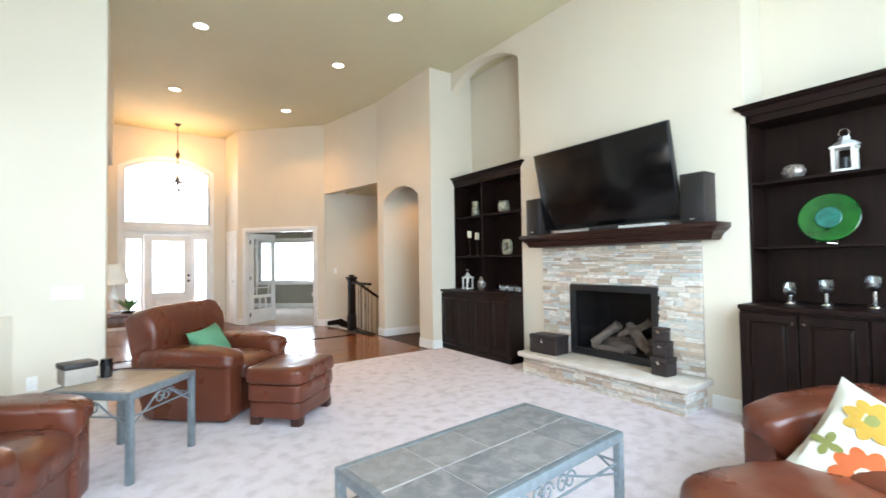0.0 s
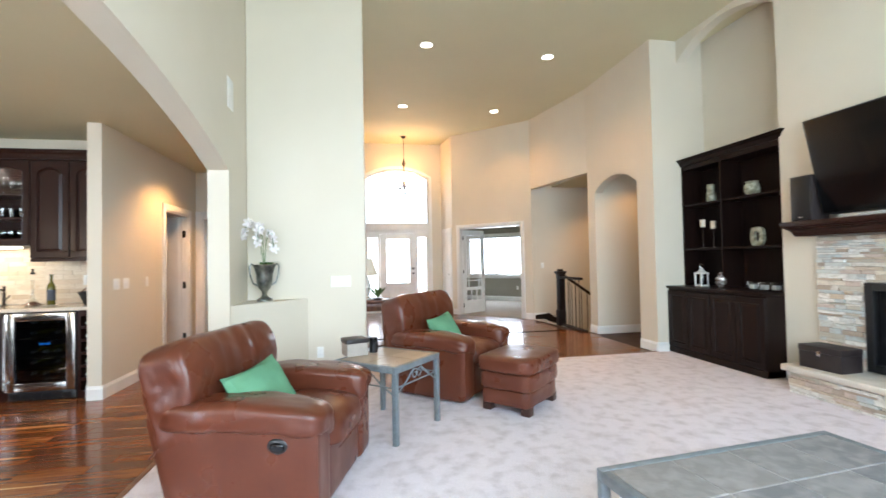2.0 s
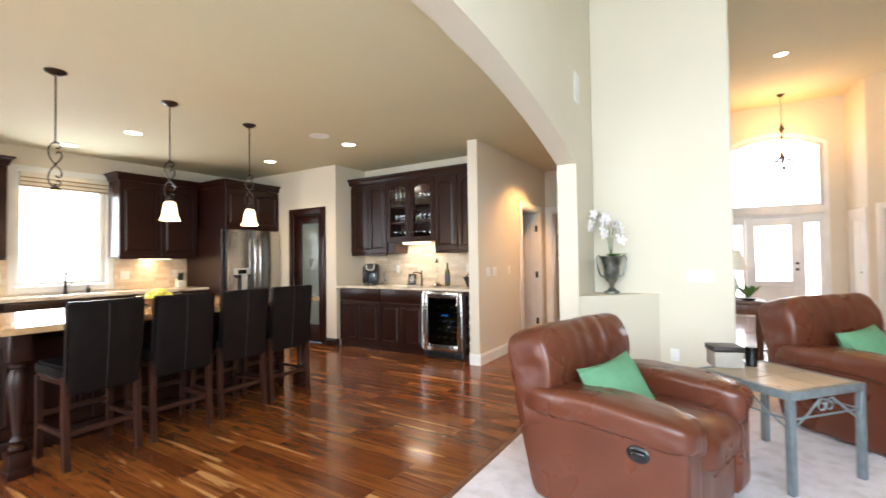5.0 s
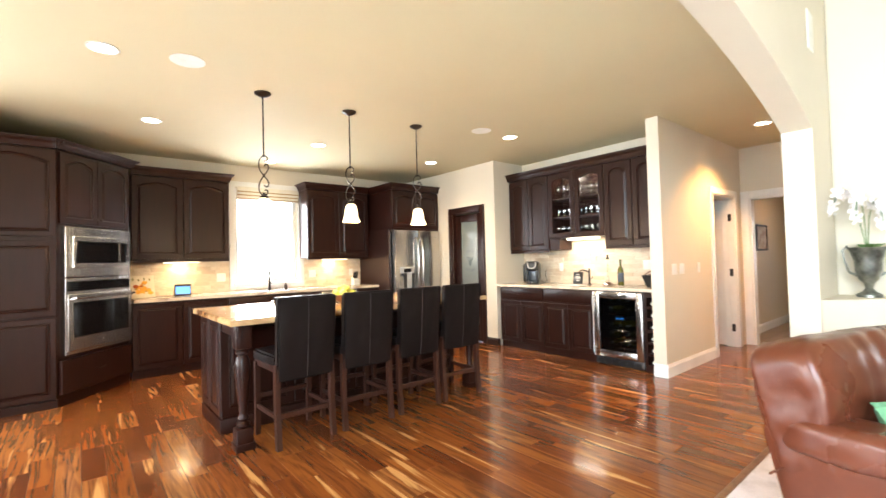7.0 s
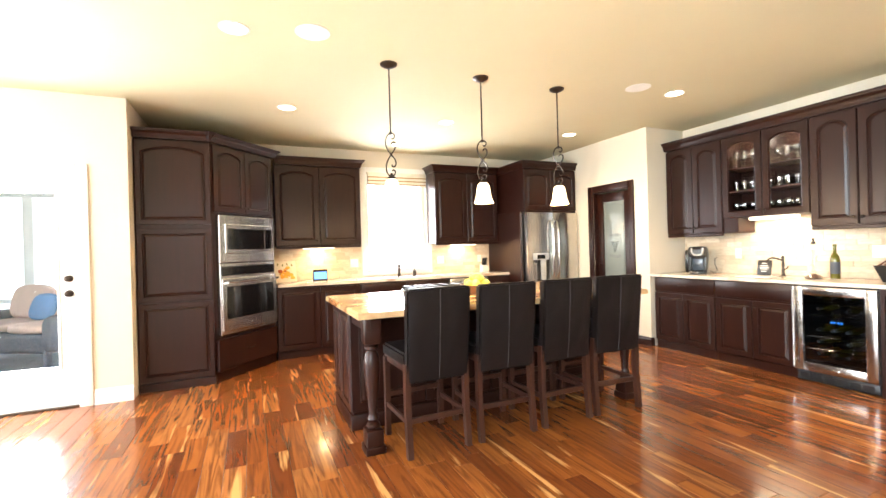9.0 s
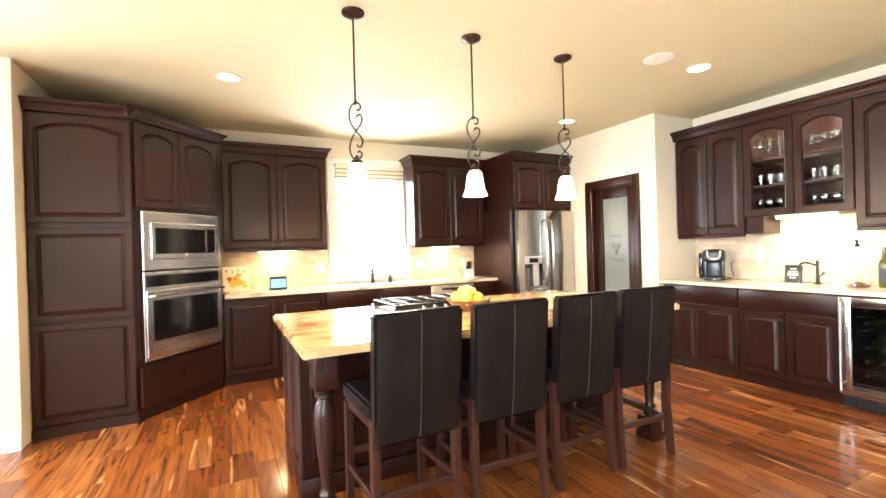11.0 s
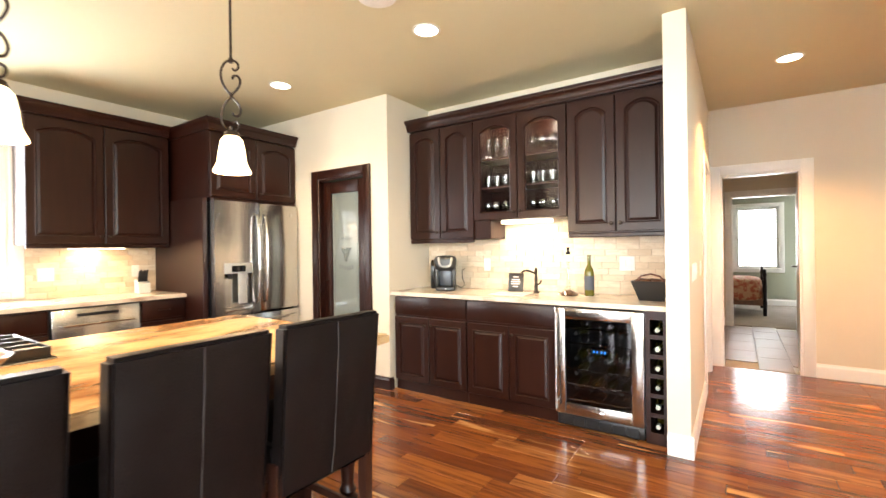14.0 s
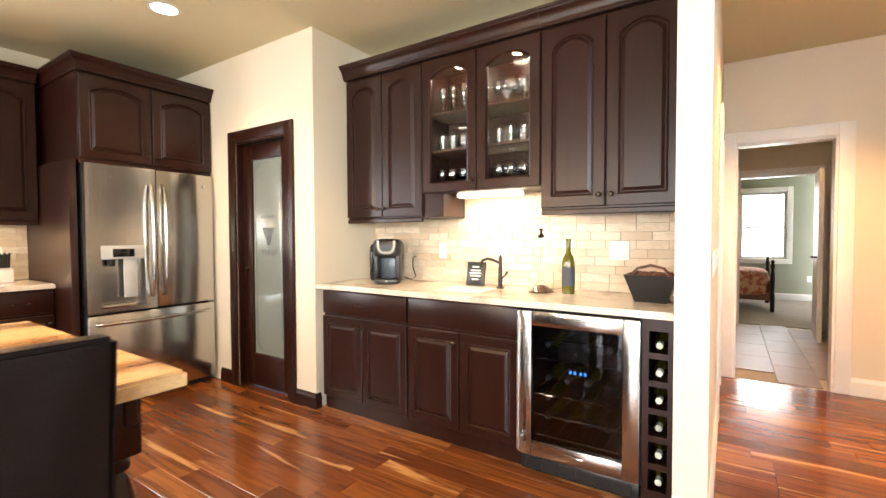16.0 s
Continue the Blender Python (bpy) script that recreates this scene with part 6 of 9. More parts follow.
def stool(m):
    """Counter stool with a tall padded back. It faces -x; its back is at +x."""
    th = thing("counter_stool", "black leather counter stool with padded back and wooden legs", "stool", m, "stools at the island")
    w = 0.22
    # padded back, leaning slightly
    bm = bm_new()
    t = bmesh.new()
    bmesh.ops.create_cube(t, size=1)
    bmesh.ops.subdivide_edges(t, edges=t.edges[:], cuts=15, use_grid_fill=True)
    for v in t.verts:
        y, z = v.co.y * 2, v.co.z + 0.5
        puff = (1 - abs(y) ** 4) * (1 - abs(2 * z - 1) ** 4)
        crease = 0.010 * puff * noise.noise(Vector((v.co.x * 3, y * 2.2 + z * 1.5, z * 4.5 - y * 1.2)))
        v.co = Vector((v.co.x * (0.052 + 0.022 * puff) + 0.03 + 0.05 * z + crease, y * w * (1 - 0.03 * (1 - z)), 0.46 + z * 0.59))
    bmesh.ops.bevel(t, geom=[e for e in t.edges if e.calc_face_angle(0) > 1.0], offset=0.012, segments=2, affect="EDGES")
    merge(bm, t)
    bk = part("backrest", bm, BLACKLEATHER, th)
    bm = bm_new()
    for s in (-1, 1):
        tube(bm, [(0.03 + 0.05 * z + s * (0.0405 if 0.1 < z < 0.9 else 0.033), 0.0, 0.46 + z * 0.59) for z in (0.02, 0.2, 0.4, 0.6, 0.8, 0.98)], 0.0028, 5)
    part("seam", bm, STITCH, bk, "grey stitched centre seam")
    t = bmesh.new()
    bmesh.ops.create_cube(t, size=1)
    bmesh.ops.subdivide_edges(t, edges=t.edges[:], cuts=5, use_grid_fill=True)
    for v in t.verts:
        x, y = v.co.x * 2, v.co.y * 2
        puff = (1 - abs(x) ** 3) * (1 - abs(y) ** 3)
        v.co = Vector((-0.19 + x * 0.22, y * w, 0.60 + v.co.z * 0.085 + (0.022 * puff if v.co.z > 0 else 0)))
    bmesh.ops.bevel(t, geom=[e for e in t.edges if e.calc_face_angle(0) > 1.0], offset=0.015, segments=2, affect="EDGES")
    part("seat", merge(bm_new(), t), BLACKLEATHER, th)
    part("seat_rail", box(bm_new(), -0.40, -w + 0.01, 0.52, 0.02, w - 0.01, 0.565, 0.005), LEGWOOD, th)
    for y in (-1, 1):
        t = bmesh.new()
        prism(t, [(-0.393, 0.0), (-0.357, 0.0), (-0.345, 0.55), (-0.390, 0.55)], y * 0.205 - 0.018, y * 0.205 + 0.018, "y")
        part("leg", merge(bm_new(), t), LEGWOOD, th, smooth=False)
        t = bmesh.new()
        prism(t, [(0.032, 0.0), (0.068, 0.0), (0.045, 0.30), (0.052, 0.58), (0.005, 0.58), (0.002, 0.30)], y * 0.205 - 0.018, y * 0.205 + 0.018, "y")
        part("leg", merge(bm_new(), t), LEGWOOD, th, smooth=False)
        part("side_stretcher", box(bm_new(), -0.36, y * 0.205 - 0.011, 0.20, 0.02, y * 0.205 + 0.011, 0.232, 0.003, 1), LEGWOOD, th)
        for x in (-0.375, 0.05):
            part("glide", lathe(bm_new(), [(0.009, -0.0), (0.009, 0.004), (0, 0.004)], 8, (x, y * 0.205, -0.003)), CHROME, th)
    for x, z in ((-0.37, 0.27), (0.015, 0.20)):
        part("stretcher", box(bm_new(), x - 0.011, -0.187, z, x + 0.011, 0.187, z + 0.035, 0.003, 1), LEGWOOD, th)
    return th


s0 = stool(pose(-3.45, 1.67, 0.003, 0, 0, 2))
for y, r in ((2.18, -1), (2.685, 1), (3.175, -2)):
    copy_thing(s0, pose(-3.45, y, 0.003, 0, 0, r))


# ---- pendants and ceiling lights ----
def pendant(y, lit=True):
    th = thing("pendant_lamp", "bronze scrolled pendant lamp with a lit white bell shade", "pendant lamp", pose(-4.105, y, 0), "pendants over the island")
    part("canopy", lathe(bm_new(), [(0.068, KC), (0.066, KC - 0.012), (0.035, KC - 0.03), (0.012, KC - 0.038), (0, KC - 0.038)][::-1], 20), BRONZE, th)
    part("rod", tube(bm_new(), [(0, 0, KC - 0.03), (0, 0, 2.20)], 0.006, 8), BRONZE, th)
    bm = bm_new()
    k2 = math.sqrt(0.5)

    def sc(u, z):
        return (u * k2, u * k2, z)

    # two iron scrolls that cross in the middle, their curled ends to one side
    knots = [(0.006, 0.128), (0.020, 0.120), (0.033, 0.136), (0.026, 0.158), (0.0, 0.168), (-0.030, 0.150), (-0.045, 0.105), (-0.034, 0.050), (0.0, 0.0),
             (0.030, -0.036), (0.041, -0.068), (0.030, -0.094), (0.010, -0.092), (0.006, -0.075)]
    for sgn in (1, -1):
        line = []
        for i in range(len(knots) - 1):
            p0, p1, p2, p3 = (Vector(knots[max(0, min(len(knots) - 1, i + o))]) for o in (-1, 0, 1, 2))
            for k in range(4):
                f = k / 4
                q = 0.5 * (2 * p1 + (p2 - p0) * f + (2 * p0 - 5 * p1 + 4 * p2 - p3) * f * f + (3 * p1 - p0 - 3 * p2 + p3) * f ** 3)
                line.append(sc(q.x, 2.035 + sgn * q.y))
        tube(bm, line, 0.0055, 7)
    tube(bm, [(0, 0, 2.21), (0, 0, 2.19)], 0.011, 8)
    tube(bm, [(0, 0, 2.048), (0, 0, 2.022)], 0.009, 8)
    tube(bm, [(0, 0, 1.89), (0, 0, 1.855)], 0.012, 8)
    part("scroll", bm, BRONZE, th)
    part("socket_cup", lathe(bm_new(), [(0.012, 1.87), (0.03, 1.862), (0.036, 1.845), (0.024, 1.835)][::-1], 16), BRONZE, th)
    part("shade", lathe(bm_new(), [(0.030, 1.845), (0.048, 1.825), (0.057, 1.78), (0.064, 1.72), (0.084, 1.675), (0.081, 1.672), (0.061, 1.72), (0.053, 1.78), (0.044, 1.82), (0.026, 1.84)], 28), WHITEGLASS, th, "glowing frosted glass bell shade")
    bulb("pendant_bulb", (-4.105, y, 1.64), 16, radius=0.05)


for y in (1.62, 2.43, 3.23):
    pendant(y)


def can(x, y, z, watts=10, lens=CANLIT, r=0.075, tone=WARM):
    th = thing("recessed_light", "lit round recessed ceiling light with white trim" if watts else "round white ceiling speaker", "ceiling light" if watts else "speaker", pose(x, y, z), "recessed ceiling lights" if watts else "ceiling speakers")
    part("trim_ring", lathe(bm_new(), [(r, -0.001), (r + 0.018, -0.002), (r + 0.018, -0.006), (r, -0.008)], 28, caps=False), CANRIM, th)
    part("lens", lathe(bm_new(), [(0, -0.004), (r + 0.001, -0.004), (r + 0.001, -0.001), (0, -0.001)], 28), lens, th)
    if watts:
        bulb("recessed_bulb", (x, y, z - 0.02), watts, tone, radius=0.06, spot=125)


for x, y in ((-3.81, 4.41), (-5.41, 4.46), (-5.40, 2.69), (-5.43, 0.97), (-3.91, 0.54)):
    can(x, y, KC, 44)
can(-6.59, 2.50, KC, 14)


can(-1.773, 6.38, KC, 200, tone=AMBER)


def speaker(x, y):
    th = thing("ceiling_speaker", "round white flush ceiling speaker", "speaker", pose(x, y, KC), "ceiling speakers")
    part("grille", lathe(bm_new(), [(0, -0.006), (0.10, -0.006), (0.112, -0.004), (0.112, -0.001), (0, -0.001)], 32), CANRIM, th)


speaker(-3.80, 1.01)
speaker(-3.82, 3.94)
area("sink_under_cabinet_light", (-6.98, 3.6, 1.33), (-7.05, 3.6, 0.9), 0.1, 0.5, 4.5, (1.0, 0.66, 0.32))
area("oven_side_under_cabinet_light", (-6.98, 1.45, 1.33), (-7.05, 1.45, 0.9), 0.1, 0.5, 4.5, (1.0, 0.66, 0.32))
for y in (3.62, 1.45):
    solid("under_cabinet_light", box(bm_new(), -6.96, y - 0.2, 1.335, -6.88, y + 0.2, 1.352, 0.004), STRIP, "lit strip light below the wall cabinet", "cabinet light", group="under-cabinet lights")

# ---- fireplace; local x runs to the right along the wall, -y comes into the room ----
FM = pose(BRX, 2.80, 0, 0, 0, -90)


def ledge_stones(th, u0, u1, z0, z1, y, holes, rng, deep=0.042):
    """Courses of stacked ledge stones on a face, each its own piece."""
    z = z0
    while z < z1 - 0.012:
        h = min(rng.choice((0.018, 0.024, 0.028, 0.034, 0.046)), z1 - z)
        u = u0
        while u < u1 - 0.01:
            w = min(rng.choice((rng.uniform(0.06, 0.15), rng.uniform(0.12, 0.26))), u1 - u)
            if u1 - u - w < 0.06:
                w = u1 - u
            spans = [(u, u + w)]
            for hu0, hu1, hz0, hz1 in holes:
                if z + h > hz0 + 0.005 and z < hz1 - 0.005:
                    spans = [s for a, b in spans for s in ((a, min(b, hu0)), (max(a, hu1), b)) if s[1] - s[0] > 0.02]
            for a, b in spans:
                d = deep * rng.uniform(0.3, 1.0)
                t = bmesh.new()
                box(t, a + 0.0015, y - d, z + 0.0015, b - 0.0015, y, z + h - 0.0015)
                for v in t.verts:
                    if v.co.y < y - 0.001:
                        v.co += Vector((rng.uniform(-0.002, 0.002), rng.uniform(-0.004, 0.004), rng.uniform(-0.002, 0.002)))
                part("stone", t, STONE, th, smooth=False)
            u += w
        z += h


def fireplace():
    th = thing("fireplace", "gas fireplace with stacked ledge stone surround and raised stone hearth", "fireplace", FM)
    rng = random.Random(11)
    part("backing", grid_wall(bm_new(), (-0.93, 0.89), (0.27, 1.47), [(-0.52, 0.50, 0.27, 1.04)], -0.012, -0.002, "y"), MORTAR, th, smooth=False)
    sur = part("surround_base", box(bm_new(), -0.93, -0.010, 1.455, 0.89, -0.003, 1.465), MORTAR, th)
    ledge_stones(th, -0.93, 0.89, 0.275, 1.46, -0.012, [(-0.52, 0.50, 0.2, 1.04)], rng)
    part("hearth_core", box(bm_new(), -0.90, -0.38, 0.0, 0.88, -0.002, 0.21), MORTAR, th)
    ledge_stones(th, -0.92, 0.90, 0.014, 0.21, -0.38, [], rng)
    # hearth's short ends
    for sgn, u in ((1, 0.88), (-1, -0.90)):
        for z, h in ((0.014, 0.05), (0.064, 0.04), (0.104, 0.06), (0.164, 0.045)):
            v = -0.38
            while v < -0.03:
                w = min(rng.uniform(0.09, 0.2), -0.004 - v)
                part("stone", box(bm_new(), *sorted((u, u + sgn * rng.uniform(0.012, 0.028)))[:1], v + 0.001, z + 0.001, sorted((u, u + sgn * 0.02))[1], v + w - 0.002, z + h - 0.002), STONE, th, smooth=False)
                v += w
    bm = bm_new()
    t = bmesh.new()
    box(t, -0.97, -0.45, 0.212, 0.95, -0.002, 0.268, 0.010)
    for v in t.verts:
        v.co += Vector((0, 0.008 * noise.noise(v.co * 6), 0.002 * noise.noise(v.co * 9)))
    merge(bm, t)
    part("hearth_slab", bm, SLAB, th, "rough edged cream stone slab")
    # firebox
    bm = bm_new()
    for q in ((-0.52, -0.455, 0.275, 1.04), (0.435, 0.50, 0.275, 1.04), (-0.455, 0.435, 0.975, 1.04), (-0.455, 0.435, 0.275, 0.345)):
        box(bm, q[0], -0.055, q[2], q[1], 0.0, q[3], 0.005)
    fb = part("firebox_frame", bm, BLACKPLASTIC, th, "black metal firebox frame")
    for i in range(2):
        part("louver", box(bm_new(), -0.44, -0.05, 0.29 + i * 0.022, 0.42, -0.046, 0.304 + i * 0.022), BLACKGLASS, fb)
    bm = bm_new()
    for q in ((-0.46, -0.44, 0.30, 1.0, 0.36), (0.42, 0.44, 0.30, 1.0, 0.36)):
        box(bm, q[0], 0.0, q[2], q[1], q[4], q[3])
    box(bm, -0.46, 0.36, 0.30, 0.44, 0.38, 1.0)
    box(bm, -0.46, 0.0, 0.98, 0.44, 0.38, 1.0)
    box(bm, -0.46, 0.0, 0.30, 0.44, 0.38, 0.33)
    part("firebox", bm, BLACKPLASTIC, fb)
    part("glass_front", box(bm_new(), -0.455, -0.032, 0.345, 0.435, -0.026, 0.975), FIREGLASS, fb, "dark glass front").visible_shadow = False
    rr = random.Random(5)
    for a, b, r in (((-0.32, 0.08, 0.38), (-0.05, 0.16, 0.62), 0.05), ((0.36, 0.06, 0.38), (0.05, 0.18, 0.62), 0.05), ((-0.1, 0.1, 0.42), (0.18, 0.05, 0.38), 0.045),
                    ((-0.36, 0.22, 0.40), (0.3, 0.26, 0.44), 0.055), ((-0.02, 0.12, 0.5), (0.28, 0.2, 0.66), 0.04), ((-0.3, 0.05, 0.37), (0.1, 0.03, 0.36), 0.035)):
        a, b = Vector(a), Vector(b)
        pts = [a.lerp(b, k / 6) + Vector((0, rr.uniform(-0.012, 0.012), rr.uniform(-0.012, 0.012))) for k in range(7)]
        part("log", tube(bm_new(), pts, [r * rr.uniform(0.8, 1.1) for _ in pts], 10), LOGS, fb, "grey ceramic log")


fireplace()


def mantel():
    th = thing("mantel_shelf", "dark espresso mantel shelf with stepped moulding over the fireplace", "mantel", FM)
    part("shelf", box(bm_new(), -1.09, -0.27, 1.565, 1.13, -0.002, 1.610, 0.006), ESPRESSO, th)
    bm = bm_new()
    crown(bm, -0.99, 1.03, -0.17, -0.002, 1.468, h=0.097, out=0.085)
    part("moulding", bm, ESPRESSO, th)


mantel()


def television():
    th = thing("television", "large black flat television tilted forward above the mantel", "television", FM @ pose(0.0, -0.10, 1.66))
    tilt = Matrix.Translation((0.0, 0, 0)) @ Matrix.Rotation(radians(12.5), 4, "X")
    w, h = 1.56, 0.885
    def put(name, bm, mat, parent=th, label=""):
        return part(name, turned(bm, tilt), mat, parent, label)
    put("casing", box(bm_new(), -w / 2, -0.03, 0, w / 2, 0.02, h, 0.006), BLACKPLASTIC)
    put("screen", box(bm_new(), -w / 2 + 0.012, -0.034, 0.018, w / 2 - 0.012, -0.029, h - 0.012, 0.002), SCREEN, label="dark switched-off glossy screen")
    put("bezel_strip", box(bm_new(), -0.15, -0.036, -0.012, 0.22, 0.0, 0.006, 0.004), BLACKPLASTIC)
    part("wall_bracket", box(bm_new(), -0.2, 0.0, 0.3, 0.2, 0.098, 0.5, 0.01), BLACKPLASTIC, th)


television()
th = thing("soundbar", "slim silver soundbar on the mantel below the television", "soundbar", FM @ pose(0, 0, 1.61))
part("body", box(bm_new(), -0.58, -0.22, 0, 0.68, -0.13, 0.032, 0.008), TVGREY, th)
part("centre_grille", box(bm_new(), -0.12, -0.225, 0.0, 0.22, -0.125, 0.044, 0.008), BLACKPLASTIC, th)
for u0, u1 in ((-1.00, -0.80), (0.82, 1.03)):
    th = thing("bookshelf_speaker", "black bookshelf loudspeaker on the mantel shelf", "loudspeaker", FM @ pose((u0 + u1) / 2, 0, 1.61), "speakers on the mantel")
    part("cabinet", box(bm_new(), -0.105, -0.225, 0, 0.105, -0.03, 0.43, 0.008), BROWNBOX, th)
    part("grille", box(bm_new(), -0.095, -0.233, 0.012, 0.095, -0.224, 0.418, 0.006), BLACKPLASTIC, th, "black cloth grille")
    part("badge", box(bm_new(), -0.02, -0.236, 0.03, 0.02, -0.232, 0.042), CHROME, th)


def keepsake_box(u, y, z, w, d, h, r=0.0, group="stacked boxes on the hearth", label="dark brown lidded keepsake box stacked on the hearth"):
    th = thing("keepsake_box", label, "box", FM @ pose(u, y, z, 0, 0, r), group)
    part("body", box(bm_new(), -w / 2, -d / 2, 0, w / 2, d / 2, h * 0.72, 0.006), BROWNBOX, th)
    part("lid", box(bm_new(), -w / 2 - 0.004, -d / 2 - 0.004, h * 0.72, w / 2 + 0.004, d / 2 + 0.004, h, 0.008), BROWNBOX, th)
    part("clasp", box(bm_new(), -0.015, -d / 2 - 0.009, h * 0.60, 0.015, -d / 2 - 0.003, h * 0.8, 0.002), CHROME, th)


keepsake_box(-0.68, -0.24, 0.268, 0.36, 0.24, 0.205, 2, "boxes on the hearth", "wide dark brown lidded box on the hearth")
keepsake_box(0.62, -0.20, 0.268, 0.155, 0.15, 0.165, -6)
keepsake_box(0.62, -0.20, 0.434, 0.125, 0.12, 0.14, -3)
keepsake_box(0.61, -0.20, 0.575, 0.105, 0.10, 0.115, -7)


# ---- built-in shelf units ----
def built_in(m, w, levels, top, base_h, label, divider):
    """Base doors below, open shelves above. Back at y=0; base front at -0.58, shelf front at -0.31."""
    th = thing("built_in_shelves", label, "shelf unit", m, "built-in units beside the fireplace")
    part("base_body", box(bm_new(), 0, -0.558, 0.02, w, 0, base_h - 0.035, 0.003, 1), DARKOAK, th)
    part("plinth", box(bm_new(), 0, -0.575, 0.014, w, -0.02, 0.09, 0.004, 1), DARKOAK, th)
    n = 4
    for i in range(n):
        add_door(th, w / n * (i + 0.5), 0.10, w / n - 0.008, base_h - 0.16, -0.56, 0.0, 1 if i % 2 == 0 else -1, rail=0.055, mat=DARKOAK)
    part("worktop", box(bm_new(), 0.0, -0.60, base_h - 0.035, w, 0, base_h, 0.008), DARKOAK, th)
    part("back_panel", box(bm_new(), 0.02, -0.015, base_h, w - 0.02, 0, top), DARKOAK, th)
    for x in (0.0, w - 0.025) + ((divider - 0.0125,) if divider else ()):
        part("upright", box(bm_new(), x, -0.31, base_h, x + 0.025, -0.0, top, 0.003, 1), DARKOAK, th)
    for z in levels:
        part("shelf", box(bm_new(), 0.025, -0.30, z - 0.025, w - 0.025, -0.015, z, 0.003, 1), DARKOAK, th)
    part("head", box(bm_new(), 0, -0.31, top - 0.06, w, -0.0, top, 0.003, 1), DARKOAK, th)
    bm = bm_new()
    crown(bm, 0, w, -0.31, 0, top, h=0.09, out=0.07)
    part("crown_moulding", bm, DARKOAK, th)
    return th


LM = pose(4.895, 5.577, 0, 0, 0, -90) @ Matrix.Translation((0, -0.065, 0))
RM = pose(4.895, 1.547, 0, 0, 0, -90) @ Matrix.Translation((0, -0.065, 0))
built_in(LM, 1.474, (1.40, 1.99), 2.52, 0.90, "dark walnut built-in with open shelves over panelled doors, half full", 0.66)
built_in(RM, 1.494, (1.40, 1.92), 2.46, 0.95, "dark walnut built-in with wide open shelves of glass ornaments", 0.0)


def lantern(m, s=1.0):
    th = thing("lantern", "white metal lantern with glass panes on a shelf", "lantern", m, "white lanterns")
    bm = box(bm_new(), -0.06 * s, -0.06 * s, 0, 0.06 * s, 0.06 * s, 0.02 * s, 0.003, 1)
    for x in (-0.05, 0.05):
        for y in (-0.05, 0.05):
            box(bm, (x - 0.008) * s, (y - 0.008) * s, 0.02 * s, (x + 0.008) * s, (y + 0.008) * s, 0.16 * s)
    box(bm, -0.065 * s, -0.065 * s, 0.16 * s, 0.065 * s, 0.065 * s, 0.178 * s, 0.003, 1)
    part("frame", bm, CERAMIC, th)
    part("roof", lathe(bm_new(), [(0.085 * s, 0.178 * s), (0.05 * s, 0.205 * s), (0.03 * s, 0.215 * s), (0.03 * s, 0.235 * s), (0.012 * s, 0.245 * s), (0, 0.247 * s)], 4), TVGREY, th)
    part("ring", tube(bm_new(), [(0.028 * s * math.cos(k / 12 * 2 * math.pi), 0, 0.265 * s + 0.028 * s * math.sin(k / 12 * 2 * math.pi)) for k in range(13)], 0.003 * s, 6), CHROME, th)
    part("candle", lathe(bm_new(), [(0.025 * s, 0.02 * s), (0.025 * s, 0.10 * s), (0, 0.10 * s)], 12), BLACKPLASTIC, th)


def vase(m, prof, mat, label, group=""):
    solid("vase", lathe(bm_new(), prof, 24), mat, label, "vase", m, group)


GLAZE = material("mottled_pale_glaze", (0.42, 0.43, 0.34), 0.25, second=(0.22, 0.22, 0.16), scale=22, lo=0.4, hi=0.6)
CRACKLE = material("silver_mosaic_glass", (0.50, 0.47, 0.44), 0.2, 0.6, second=(0.20, 0.15, 0.13), scale=45, lo=0.45, hi=0.55)
vase(LM @ pose(0.36, -0.17, 1.99), [(0.05, 0), (0.06, 0.03), (0.055, 0.10), (0.045, 0.16), (0.05, 0.2), (0.045, 0.235), (0, 0.235)], GLAZE, "tall mottled green ceramic jar on the top shelf")
vase(LM @ pose(0.98, -0.17, 1.99), [(0.05, 0), (0.085, 0.05), (0.08, 0.12), (0.06, 0.15), (0.07, 0.165), (0, 0.16)], GLAZE, "squat dark mottled ceramic pot on the top shelf")
for k, u in enumerate((0.19, 0.37, 0.55)):
    th = thing("pillar_candle", "ivory pillar candle on a dark iron stand", "candle", LM @ pose(u, -0.16, 1.40), "candles on the shelf")
    hgt = 0.28 - 0.035 * k
    part("stand", lathe(bm_new(), [(0.045, 0), (0.045, 0.006), (0.006, 0.012), (0.006, hgt - 0.008), (0.042, hgt), (0, hgt)], 14), BRONZE, th)
    part("wax", lathe(bm_new(), [(0.032, hgt), (0.033, hgt + 0.10), (0, hgt + 0.10)], 16), CANDLE, th)
th = thing("letter_ornament", "pale wooden letter O standing on a shelf", "ornament", LM @ pose(1.02, -0.16, 1.40))
bm = bm_new()
a = [(0.085 * math.copysign(abs(math.cos(t)) ** 0.7, math.cos(t)), 0.11 + 0.11 * math.copysign(abs(math.sin(t)) ** 0.7, math.sin(t))) for t in [2 * math.pi * i / 28 for i in range(28)]]
b = [(u * 0.42, 0.11 + (v - 0.11) * 0.55) for u, v in a]
for p, y0, q, y1 in ((a, -0.02, b, -0.02), (b, -0.02, b, 0.02), (b, 0.02, a, 0.02), (a, 0.02, a, -0.02)):
    ring(bm, p, q, y0, y1)
bmesh.ops.recalc_face_normals(bm, faces=bm.faces[:])
part("letter", bm, GLAZE, th)
lantern(LM @ pose(0.30, -0.30, 0.90), 1.0)
